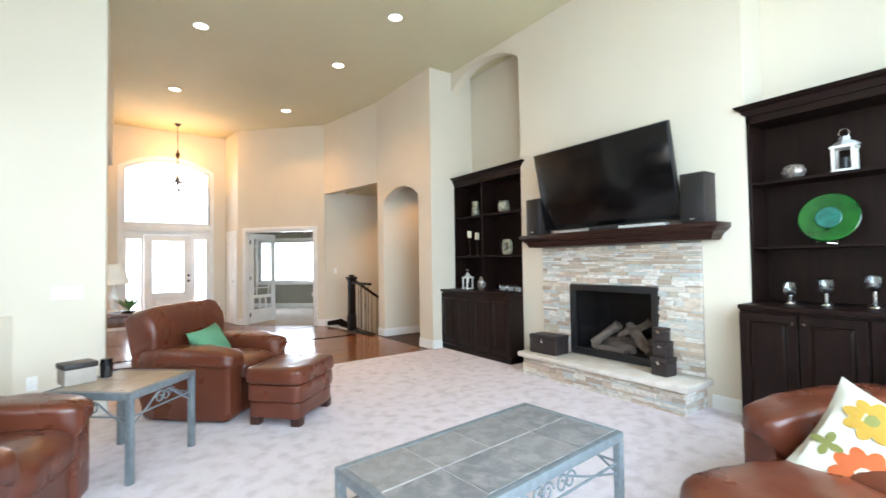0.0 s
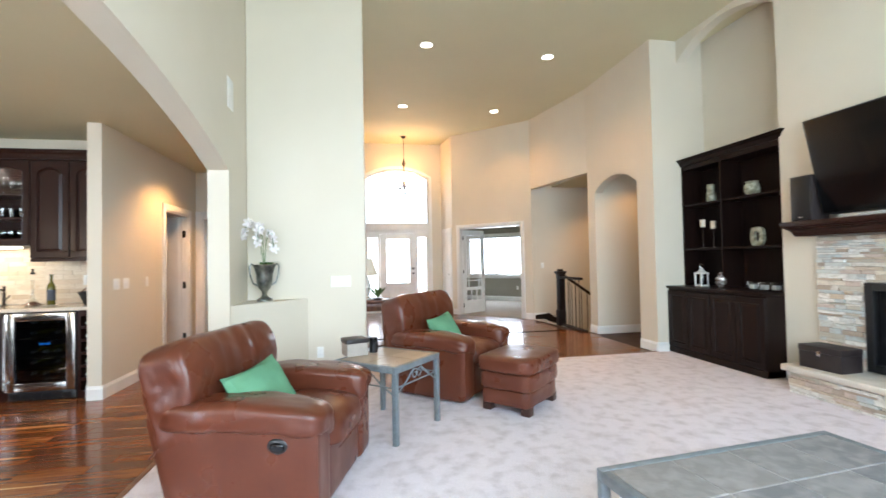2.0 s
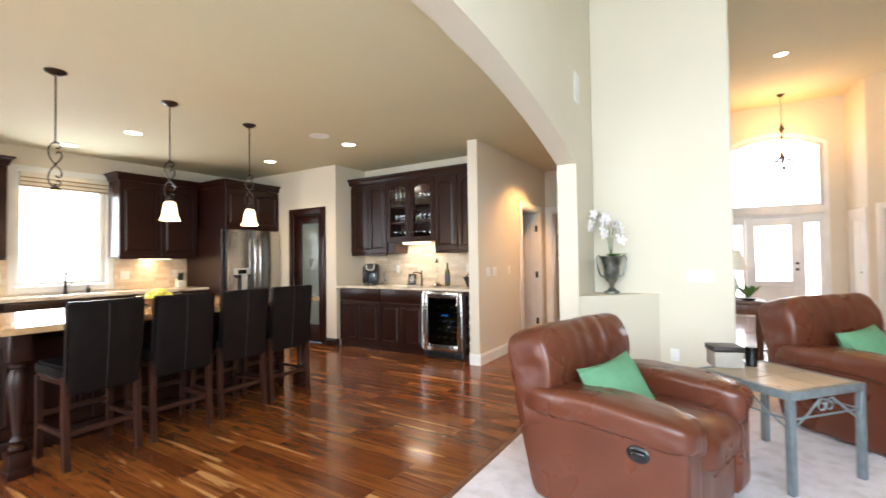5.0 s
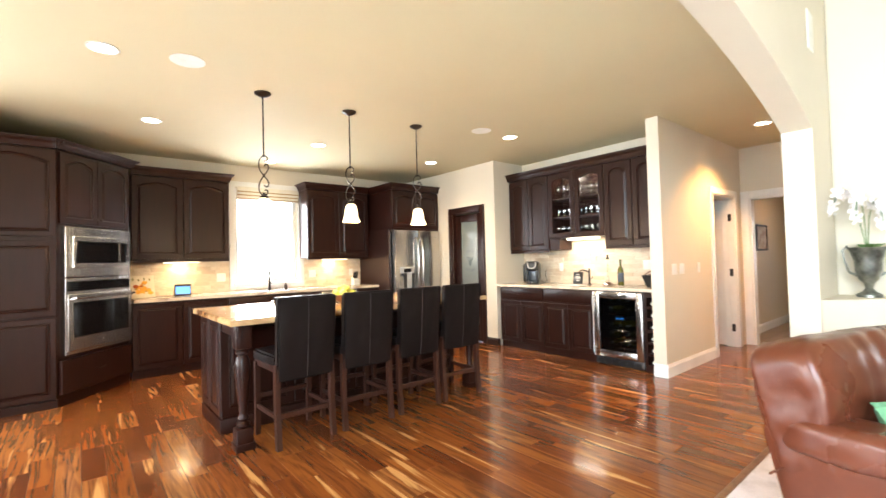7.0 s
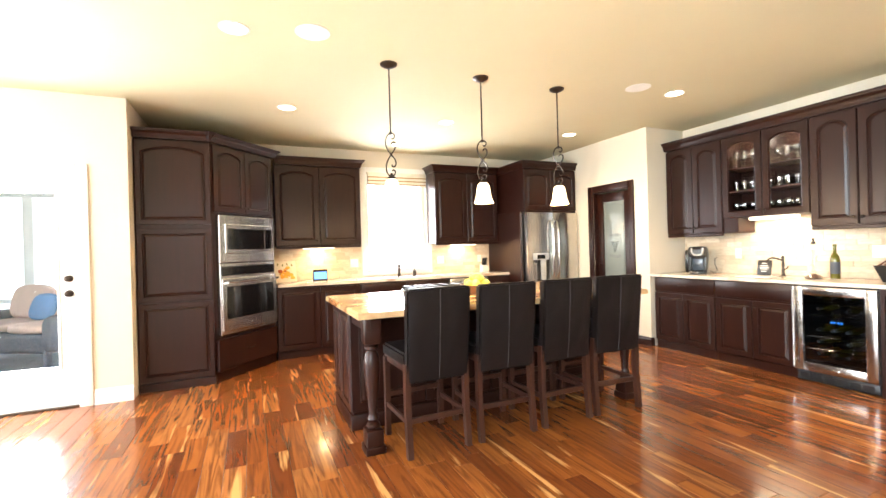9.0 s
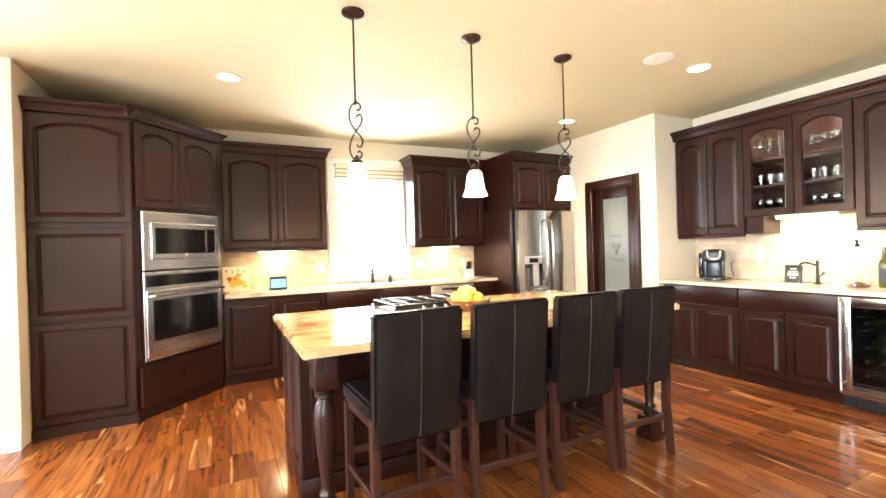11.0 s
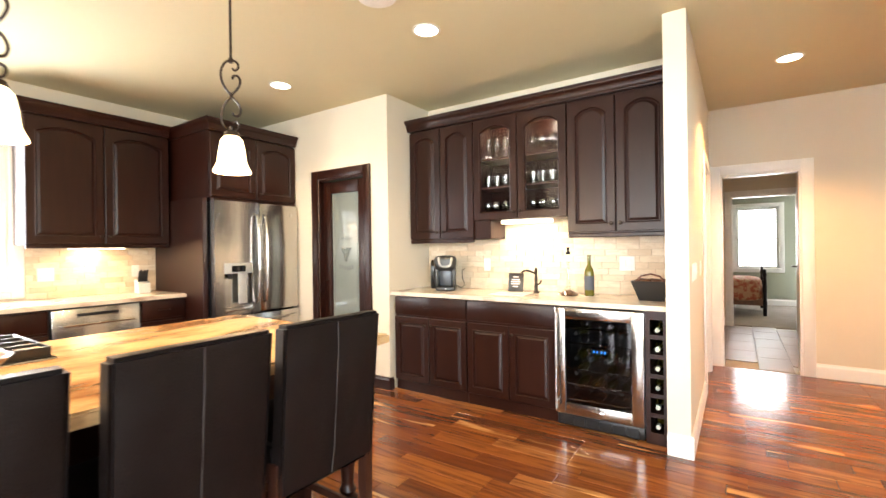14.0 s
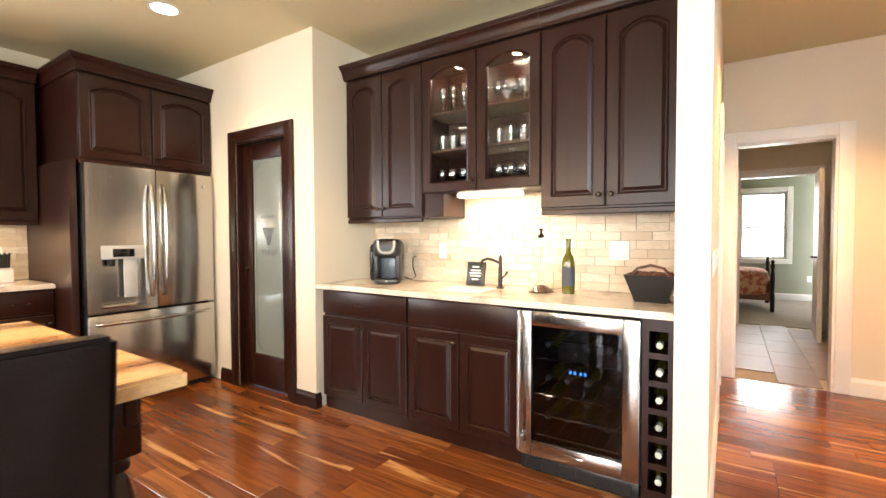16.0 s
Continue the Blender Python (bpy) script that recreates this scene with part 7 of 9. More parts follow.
vase(LM @ pose(0.62, -0.30, 0.90), [(0.03, 0), (0.065, 0.06), (0.06, 0.12), (0.03, 0.15), (0.035, 0.175), (0.012, 0.19), (0, 0.2)], CRACKLE, "silver mosaic glass jar with a lid")
for k, u in enumerate((1.06, 1.20, 1.34)):
    th = thing("glass_votive", "small square glass candle block on the worktop", "candle holder", LM @ pose(u, -0.28, 0.90), "glass votives")
    part("block", box(bm_new(), -0.045, -0.045, 0, 0.045, 0.045, 0.10, 0.006), CLEAR, th)
    part("insert", box(bm_new(), -0.03, -0.03, 0.012, 0.03, 0.03, 0.06, 0.004), TVGREY, th)
# ornaments of the wide unit
lantern(RM @ pose(0.58, -0.19, 1.92), 1.1)
solid("mosaic_sphere", ball(bm_new(), (0, 0, 0.062), 0.085, (1, 0.85, 0.74), 20), CRACKLE, "flattened silver and brown mosaic glass ball on a shelf", "ornament", RM @ pose(0.27, -0.18, 1.92))
th = thing("art_glass_plate", "large green glass plate with teal centre on a chrome stand", "plate", RM @ pose(0.47, -0.15, 1.40))
bm = lathe(bm_new(), [(0.03, 0.0), (0.06, 0.006), (0.10, 0.012), (0.17, 0.022), (0.185, 0.030), (0.18, 0.034), (0.10, 0.020), (0.0, 0.012)], 40)
turned(bm, Matrix.Translation((0, 0, 0.198)) @ Matrix.Rotation(radians(78), 4, "X"))
part("plate", bm, GREENGLASS, th)
bm = lathe(bm_new(), [(0.0, 0.016), (0.045, 0.018), (0.075, 0.023), (0.08, 0.020), (0.05, 0.010), (0, 0.008)], 32)
turned(bm, Matrix.Translation((0, -0.012, 0.198)) @ Matrix.Rotation(radians(78), 4, "X"))
part("centre", bm, TEALGLASS, th, "teal swirled centre")
part("stand", tube(bm_new(), [(-0.06, -0.07, 0.02), (-0.05, -0.03, 0.004), (0, -0.06, 0.012), (0.05, -0.03, 0.004), (0.06, -0.07, 0.02)], 0.004, 6), CHROME, th)
for k, u in enumerate((0.24, 0.46, 0.72)):
    th = thing("hurricane_candle", "clear glass hurricane candle holder with a silver ball stem", "candle holder", RM @ pose(u, -0.26, 0.95), "hurricane candles")
    hh = (0.0, 0.03, 0.06)[k]
    part("stem", lathe(bm_new(), [(0.04, 0), (0.035, 0.01), (0.010, 0.02), (0.012, 0.05 + hh), (0.04, 0.08 + hh), (0.042, 0.10 + hh), (0.03, 0.115 + hh), (0, 0.115 + hh)], 16), CHROME, th)
    part("glass_cup", lathe(bm_new(), [(0.045, 0.075 + hh), (0.05, 0.09 + hh), (0.055, 0.16 + hh), (0.065, 0.17 + hh), (0.06, 0.168 + hh), (0.05, 0.155 + hh), (0.043, 0.09 + hh)], 18, caps=False), CLEAR, th)


# ---- leather seating; the chair faces +x ----
def seat_group(name, label, category, m, w, depth, group="", handle=False, back_h=0.93):
    th = thing(name, label, category, m, group)
    hw, hd = w / 2, depth / 2
    aw = 0.205
    part("base", rbox(bm_new(), -hd + 0.10, -hw + aw * 0.7, 0.05, hd - 0.08, hw - aw * 0.7, 0.36, 8), LEATHER, th)
    part("front_panel", rbox(bm_new(), hd - 0.14, -hw + aw - 0.012, 0.04, hd - 0.035, hw - aw + 0.012, 0.37, 9, 9, wrinkle=0.006), LEATHER, th)

    def lean_side(x, y, z):
        # the rear edge follows the back's lean, the top falls a little to the front
        r = max(0.0, -x / hd)
        return (x - 0.30 * (z - 0.36) * r, y, z * (1 - 0.06 * x))

    for s in (-1, 1):
        y0, y1 = sorted((s * (hw - aw), s * hw))
        bm = rbox(bm_new(), -hd + 0.05, y0 + 0.01, 0.025, hd - 0.015, y1 - 0.012, 0.545, 14, 14, wrinkle=0.002, seed=s)
        arm = part("armrest", shaped(bm, lean_side), LEATHER, th)

        def droop(x, y, z, s=s):
            u = (x + hd - 0.10) / (depth - 0.08)
            inner = max(0.0, min(1.0, (hw - aw * 0.55 - abs(y)) / 0.10))
            low = max(0.0, (0.55 - z) / 0.12)
            return (x, y, z + 0.018 * math.sin(u * 3.1) - 0.022 * max(0.0, u - 0.45) ** 2 / 0.3 - 0.10 * inner * low)

        bm = rbox(bm_new(), -hd + 0.06, min(y0, y1) - (0.04 if s > 0 else 0.022), 0.45, hd + 0.012, max(y0, y1) + (0.04 if s < 0 else 0.022), 0.605, 4.4, 15, wrinkle=0.010, seed=3 + s)
        part("arm_pad", shaped(bm, droop), LEATHER, arm)
        bm = tube(bm_new(), [(hd - 0.014 - 0.004 * abs(k - 4), s * (hw - aw * 0.5) + (k - 4) * aw * 0.10, 0.455 + 0.004 * (k - 4) ** 2 * 0.3) for k in range(9)], 0.004, 6)
        part("seam", bm, LEATHER, arm)
        if handle and s < 0:
            bm = bm_new()
            ball(bm, (hd - 0.215, -hw + 0.012, 0.415), 0.052, (1, 0.22, 0.75), 18)
            hdl = part("recline_handle", bm, BLACKPLASTIC, th, "black oval recline handle cup")
            part("lever", rbox(bm_new(), hd - 0.245, -hw - 0.012, 0.395, hd - 0.175, -hw + 0.01, 0.435, 3), BLACKGLASS, hdl)
    n = max(1, round((w - 2 * aw) / 0.62))
    cw = (w - 2 * aw + 0.02) / n
    lean = Matrix.Translation((-hd + 0.19, 0, 0.33)) @ Matrix.Rotation(radians(-15), 4, "Y")
    H = (back_h - 0.33) / math.cos(radians(15)) + 0.01
    for i in range(n):
        y0 = -hw + aw - 0.01 + cw * i
        yc = y0 + cw / 2

        def waterfall(x, y, z):
            f = max(0.0, x - (hd - 0.16)) / 0.18
            return (x, y, z - 0.03 * f * f + 0.018 * (1 - ((y - yc) / (cw / 2)) ** 2))

        bm = rbox(bm_new(), -hd + 0.20, y0, 0.30, hd + 0.015, y0 + cw, 0.485, 5.0, 15, wrinkle=0.009, seed=7 + i)
        seat = part("seat_cushion", shaped(bm, waterfall), LEATHER, th)
        bm = tube(bm_new(), [(hd + 0.014, yc + (k / 10 - 0.5) * cw * 0.84, 0.322) for k in range(11)], 0.004, 6)
        part("piping", bm, LEATHER, seat)
        out = 0.005 if n == 1 else aw * 0.75
        b0 = -hw + out if i == 0 else yc - cw / 2
        b1 = hw - out if i == n - 1 else yc + cw / 2

        def gathered(x, y, z, b0=b0, b1=b1):
            # puffed head part, a waist above the arms and stitched gathers down the middle
            u = (y - (b0 + b1) / 2) / ((b1 - b0) / 2)
            front = 1.0 if x > 0.02 else 0.0
            x += 0.035 * math.exp(-((z - H * 0.72) / 0.16) ** 2) * front - 0.02 * math.exp(-((z - H * 0.36) / 0.07) ** 2) * front
            for c in (-0.30, 0.0, 0.30):
                x -= 0.008 * front * math.exp(-((u - c) / 0.035) ** 2) * min(1.0, z / H * 1.2)
                z -= 0.002 * math.exp(-((u - c) / 0.05) ** 2) * max(0.0, z / H - 0.6)
            return (x, y, z - 0.022 * max(0.0, abs(u) - 0.55) ** 2 / 0.2 * max(0.0, z / H))

        bm = rbox(bm_new(), -0.115, b0, 0.0, 0.145, b1, H, 8.5, 30, wrinkle=0.008, seed=9 + i)
        back = part("backrest", turned(shaped(bm, gathered), lean), LEATHER, th)
        if n == 1:
            for s in (-1, 1):
                bm = tube(bm_new(), [(0.155 - 0.30 * k / 8, s * (hw - 0.012) * (1 - 0.012 * (k in (0, 8))), 0.205 - 0.02 * k) for k in range(9)], 0.005, 6)
                part("seam", turned(bm, lean), LEATHER, back)
    part("back_panel", turned(rbox(bm_new(), -0.135, -hw + 0.03, -0.29, 0.02, hw - 0.03, H - 0.08, 9), lean), LEATHER, th)
    for x in (-hd + 0.16, hd - 0.14):
        for y in (-hw + 0.12, hw - 0.12):
            part("foot", box(bm_new(), x - 0.03, y - 0.03, 0.0, x + 0.03, y + 0.03, 0.06), LEGWOOD, th)
    return th


def throw_pillow(m, mat, label, s=0.36):
    th = thing("throw_pillow", label, "pillow", m)
    bm = bm_new()
    for side in (-1, 1):
        g = bmesh.new()
        bmesh.ops.create_grid(g, x_segments=16, y_segments=16, size=0.5)
        for v in g.verts:
            x, y = v.co.x * 2, v.co.y * 2
            puff = max(0, (1 - x * x) * (1 - y * y)) ** 0.42
            pinch = 1 - 0.10 * (1 - abs(x) ** 2) * abs(y) ** 6 - 0.0
            pin2 = 1 - 0.10 * (1 - abs(y) ** 2) * abs(x) ** 6
            v.co = Vector((x * s / 2 * pin2, y * s / 2 * pinch, side * 0.085 * puff + 0.006 * noise.noise(Vector((x * 3, y * 3, side)))))
        if side < 0:
            bmesh.ops.reverse_faces(g, faces=g.faces[:])
        merge(bm, g)
    bmesh.ops.remove_doubles(bm, verts=bm.verts[:], dist=0.004)
    part("cover", bm, mat, th)
    return th


CZ = 0.014
seat_group("recliner", "brown leather recliner with a black side handle and green pillow", "armchair", pose(-0.35, 2.965, CZ, 0, 0, -16), 0.95, 0.92, "leather armchairs", True, 0.875)
throw_pillow(pose(-0.38, 2.84, CZ + 0.545, 62, 0, 56) @ Matrix.Rotation(radians(9), 4, "Z"), GREEN, "square sage green pillow in the brown recliner", 0.40)
seat_group("armchair", "brown leather armchair with a green pillow beside its ottoman", "armchair", pose(1.03, 4.66, CZ, 0, 0, -43), 0.97, 0.94, "leather armchairs", False, 0.92)
throw_pillow(pose(0.99, 4.62, CZ + 0.565, 62, 0, 40) @ Matrix.Rotation(radians(8), 4, "Z"), GREEN, "square sage green pillow in the brown armchair", 0.38)


def ottoman():
    th = thing("ottoman", "brown leather ottoman with three stitched tiers and wooden feet", "ottoman", pose(1.54, 3.98, CZ, 0, 0, -46))
    for k, (z0, z1, o) in enumerate(((0.06, 0.20, 0.02), (0.19, 0.34, 0.01), (0.33, 0.47, -0.012))):
        part("tier" if k < 2 else "top_cushion", rbox(bm_new(), -0.25 + o, -0.33 + o, z0, 0.25 - o, 0.33 - o, z1, 11 if k < 2 else 7, 11, wrinkle=0.008, seed=k), LEATHER, th)
    for x in (-0.18, 0.18):
        for y in (-0.25, 0.25):
            part("foot", box(bm_new(), x - 0.04, y - 0.04, 0, x + 0.04, y + 0.04, 0.075, 0.005), LEGWOOD, th)


ottoman()
ls = seat_group("loveseat", "brown leather loveseat with a floral pillow on the carpet", "sofa", pose(3.02, -0.08, CZ, 0, 0, 160), 1.95, 1.12, "", False, 0.80)
part("footrest", rbox(bm_new(), 0.50, -0.76, 0.16, 1.20, -0.02, 0.45, 5, 11, wrinkle=0.010), LEATHER, ls)
fp = throw_pillow(pose(2.80, 0.50, CZ + 0.475, 60, 0, -66) @ Matrix.Rotation(radians(58), 4, "Z"), FLORAL, "cream pillow printed with orange, mustard and teal flowers", 0.50)
rr = random.Random(2)


def petals(parent, cx, cy, r, n, mat, heart):
    """A printed flower on the pillow's face."""
    def lift(x, y):
        u, v = x / 0.25, y / 0.25
        return 0.085 * max(0, (1 - u * u) * (1 - v * v)) ** 0.42 + 0.003
    def blob(bx, by, rx, ry, turn, m):
        bm = bm_new()
        pts = []
        for k in range(14):
            a = 2 * math.pi * k / 14
            x, y = rx * math.cos(a), ry * math.sin(a)
            px, py = bx + x * math.cos(turn) - y * math.sin(turn), by + x * math.sin(turn) + y * math.cos(turn)
            px, py = max(-0.225, min(0.225, px)), max(-0.225, min(0.225, py))
            pts.append((px, py))
        c = bm.verts.new((bx, by, lift(bx, by) + 0.001))
        ring_v = [bm.verts.new((px, py, lift(px, py))) for px, py in pts]
        for k in range(14):
            bm.faces.new((c, ring_v[k], ring_v[(k + 1) % 14]))
        part("printed_petal", bm, m, parent)
    for k in range(n):
        a = 2 * math.pi * k / n
        blob(cx + r * 0.6 * math.cos(a), cy + r * 0.6 * math.sin(a), r * 0.48, r * 0.30, a, mat)
    blob(cx, cy, r * 0.34, r * 0.34, 0, heart)


petals(fp, -0.10, 0.03, 0.10, 9, ORANGE, FLORAL)
petals(fp, 0.11, 0.10, 0.085, 8, MUSTARD, OLIVE)
petals(fp, 0.04, -0.13, 0.075, 6, OLIVE, MUSTARD)
petals(fp, 0.15, -0.05, 0.06, 5, TEAL, FLORAL)
petals(fp, -0.06, 0.17, 0.05, 4, OLIVE, OLIVE)
petals(fp, -0.17, -0.13, 0.055, 5, MUSTARD, ORANGE)


# ---- tables ----
def iron_table(name, label, m, lx, ly, h, nx, ny, tilemat, scroll_ends=True, group=""):
    """A tile-topped table on a blue-grey iron frame with scrolls under the top."""
    th = thing(name, label, "table", m, group)
    hx, hy = lx / 2, ly / 2
    bm = bm_new()
    for q in ((-hx, -hy, hx, -hy + 0.035), (-hx, hy - 0.035, hx, hy), (-hx, -hy + 0.035, -hx + 0.035, hy - 0.035), (hx - 0.035, -hy + 0.035, hx, hy - 0.035)):
        box(bm, q[0], q[1], h - 0.045, q[2], q[3], h, 0.004)
    part("top_frame", bm, IRON, th)
    part("grout_bed", box(bm_new(), -hx + 0.034, -hy + 0.034, h - 0.03, hx - 0.034, hy - 0.034, h - 0.004), GROUT, th)
    tw, td = (lx - 0.07) / nx, (ly - 0.07) / ny
    me = finish("tile", box(bm_new(), -tw / 2 + 0.003, -td / 2 + 0.003, -0.012, tw / 2 - 0.003, td / 2 - 0.003, 0.0, 0.002, 1), tilemat)
    for i in range(nx):
        for j in range(ny):
            ob = new("tile", me)
            ob.parent = th
            ob.location = (-hx + 0.035 + tw * (i + 0.5), -hy + 0.035 + td * (j + 0.5), h - 0.001 + 0.0008 * ((i + j) % 2))
    for sx in (-1, 1):
        for sy in (-1, 1):
            part("leg", box(bm_new(), *sorted((sx * hx, sx * (hx - 0.038)))[:1], sorted((sy * hy, sy * (hy - 0.038)))[0], 0, sorted((sx * hx, sx * (hx - 0.038)))[1], sorted((sy * hy, sy * (hy - 0.038)))[1], h - 0.045, 0.004), IRON, th)
    for axis, length, off in (("x", lx, hy - 0.02), ("x", lx, -hy + 0.02), ("y", ly, hx - 0.02), ("y", ly, -hx + 0.02)):
        def at(u, z):
            return (u, off, z) if axis == "x" else (off, u, z)
        half = length / 2 - 0.04
        z1, z0 = h - 0.05, h - 0.15
        bm = tube(bm_new(), [at(-half, z0 - 0.0), at(half, z0 - 0.0)], 0.006, 6)
        for s in (-1, 1):
            tube(bm, [at(s * half, z0 - 0.05), at(s * half * 0.55, z0 + 0.02), at(s * half * 0.2, z1 - 0.01)], 0.006, 6)
        r = 0.042
        for c in ((0.0,) if length < 0.8 else (-0.16, 0.0, 0.16)):
            for s in (-1, 1):
                tube(bm, [at(c + s * 0.03 + (r - 0.03 * k / 20) * math.cos(s * k / 20 * 2.6 * math.pi), (z0 + z1) / 2 + (r - 0.03 * k / 20) * math.sin(k / 20 * 2.6 * math.pi)) for k in range(21)], 0.005, 6)
        part("scroll_rail", bm, IRON, th)
    return th


iron_table("coffee_table", "grey slate tile coffee table on a blue-grey iron frame", pose(1.73, 1.605, CZ, 0, 0, 5.0), 1.24, 0.62, 0.45, 4, 2, TILETOP)
iron_table("end_table", "tan tile end table on a blue-grey iron frame between the armchairs", pose(0.357, 3.72, CZ, 0, 0, 49), 0.59, 0.59, 0.545, 2, 2, TANTOP)
th = thing("tissue_box", "taupe box with dark lid on the end table", "box", pose(0.10, 3.84, CZ + 0.546, 0, 0, 20))
part("body", box(bm_new(), -0.085, -0.075, 0, 0.085, 0.075, 0.10, 0.005), TAUPE, th)
part("lid", box(bm_new(), -0.092, -0.082, 0.10, 0.092, 0.082, 0.135, 0.006), BROWNBOX, th)
th = thing("glass_jar", "small dark glass jar on the end table", "jar", pose(0.25, 3.90, CZ + 0.546))
part("glass", lathe(bm_new(), [(0.035, 0), (0.037, 0.09), (0.034, 0.125), (0, 0.125)], 16), BLACKGLASS, th)

# ---- orchid on the ledge ----
def orchid():
    th = thing("orchid_urn", "aged pewter two-handled urn with white orchids on the ledge", "potted plant", pose(-0.80, 4.88, 0.93, 0, 0, 30) @ Matrix.Diagonal((0.98, 0.98, 1.32, 1)))
    part("urn", lathe(bm_new(), [(0.075, 0), (0.075, 0.015), (0.04, 0.03), (0.022, 0.05), (0.03, 0.075), (0.06, 0.10), (0.075, 0.14), (0.08, 0.20), (0.10, 0.255), (0.12, 0.275), (0.112, 0.278), (0.09, 0.255), (0.0, 0.245)], 28), PEWTER, th)
    for s in (-1, 1):
        part("handle", tube(bm_new(), [(s * 0.07, 0, 0.12), (s * 0.115, 0, 0.14), (s * 0.14, 0, 0.20), (s * 0.15, 0, 0.26), (s * 0.125, 0, 0.285), (s * 0.10, 0, 0.265)], [0.008, 0.008, 0.007, 0.007, 0.006, 0.005], 8), PEWTER, th)
    rr = random.Random(8)
    for k in range(7):
        a = rr.uniform(0, 6.28)
        bm = bm_new()
        pts = [Vector((math.cos(a) * 0.02, math.sin(a) * 0.02, 0.24)), Vector((math.cos(a) * 0.08, math.sin(a) * 0.08, 0.31)), Vector((math.cos(a) * 0.15, math.sin(a) * 0.15, 0.29))]
        side = Vector((-math.sin(a), math.cos(a), 0))
        rows = []
        for t in range(7):
            u = t / 6
            p = pts[0].lerp(pts[1], u).lerp(pts[1].lerp(pts[2], u), u)
            wdt = 0.024 * math.sin(math.pi * min(1, u * 0.95 + 0.05))
            rows.append((bm.verts.new(p - side * wdt), bm.verts.new(p + side * wdt + Vector((0, 0, 0.002)))))
        for q, r in zip(rows, rows[1:]):
            bm.faces.new((q[0], q[1], r[1], r[0]))
        part("leaf", bm, LEAF, th)
    for stem, (dx, dy, top) in enumerate(((-0.16, 0.02, 0.60), (0.06, -0.05, 0.53), (-0.08, -0.08, 0.57))):
        pts = [Vector((0, 0, 0.24)), Vector((dx * 0.25, dy * 0.25, 0.45)), Vector((dx * 0.6, dy * 0.6, top)), Vector((dx * 1.0, dy, top - 0.02)), Vector((dx * 1.25, dy * 1.2, top - 0.12))]
        st = part("stem", tube(bm_new(), pts, 0.0035, 6), LEAF, th)
        for k in range(11):
            u = 0.45 + 0.55 * k / 10
            i = min(3, int(u * 4))
            p = pts[i].lerp(pts[i + 1], u * 4 - i)
            bm = bm_new()
            yaw, tip = rr.uniform(0, 6.28), rr.uniform(0.7, 1.3)
            for q in range(5):
                a = 2 * math.pi * q / 5
                c = bm.verts.new((0, 0, 0))
                e = [bm.verts.new((0.046 * math.cos(a + d) * f, 0.046 * math.sin(a + d) * f, 0.010 * f)) for d, f in ((-0.5, 0.55), (-0.25, 0.95), (0.25, 0.95), (0.5, 0.55))]
                bm.faces.new((c, *e))
            turned(bm, Matrix.Translation(p + Vector((rr.uniform(-0.012, 0.012), rr.uniform(-0.012, 0.012), rr.uniform(-0.025, 0.01)))) @ Euler((tip, 0, yaw)).to_matrix().to_4x4())
            part("blossom", bm, PETAL, st)


orchid()

# ---- great room ceiling lights and fan ----
for x, y, watts in ((1.08, 6.16, 40), (2.99, 4.66, 40), (2.91, 6.27, 70), (0.97, 8.62, 80), (2.82, 8.69, 100)):
    can(x, y, GC, watts, tone=AMBER)


def ceiling_fan():
    th = thing("ceiling_fan", "brown wooden ceiling fan hanging from the high ceiling", "ceiling fan", pose(2.42, 2.98, 0))
    part("canopy", lathe(bm_new(), [(0.0, GC - 0.06), (0.03, GC - 0.06), (0.075, GC), (0, GC)], 20), BRONZE, th)
    part("rod", tube(bm_new(), [(0, 0, GC - 0.05), (0, 0, 4.02)], 0.012), BRONZE, th)
    part("motor", lathe(bm_new(), [(0.0, 3.84), (0.09, 3.85), (0.12, 3.90), (0.12, 3.96), (0.07, 4.02), (0, 4.03)], 24), BRONZE, th)
    for k in range(5):
        a = math.atan2(0.56, 0.45) + k * 2 * math.pi / 5
        bm = box(bm_new(), 0.16, -0.065, -0.004, 0.70, 0.065, 0.004, 0.003, 1)
        box(bm, 0.08, -0.02, -0.006, 0.22, 0.02, 0.0)
        part("blade", turned(bm, pose(0, 0, 3.90, 8, 0, math.degrees(a))), SIDEWOOD, th)


ceiling_fan()

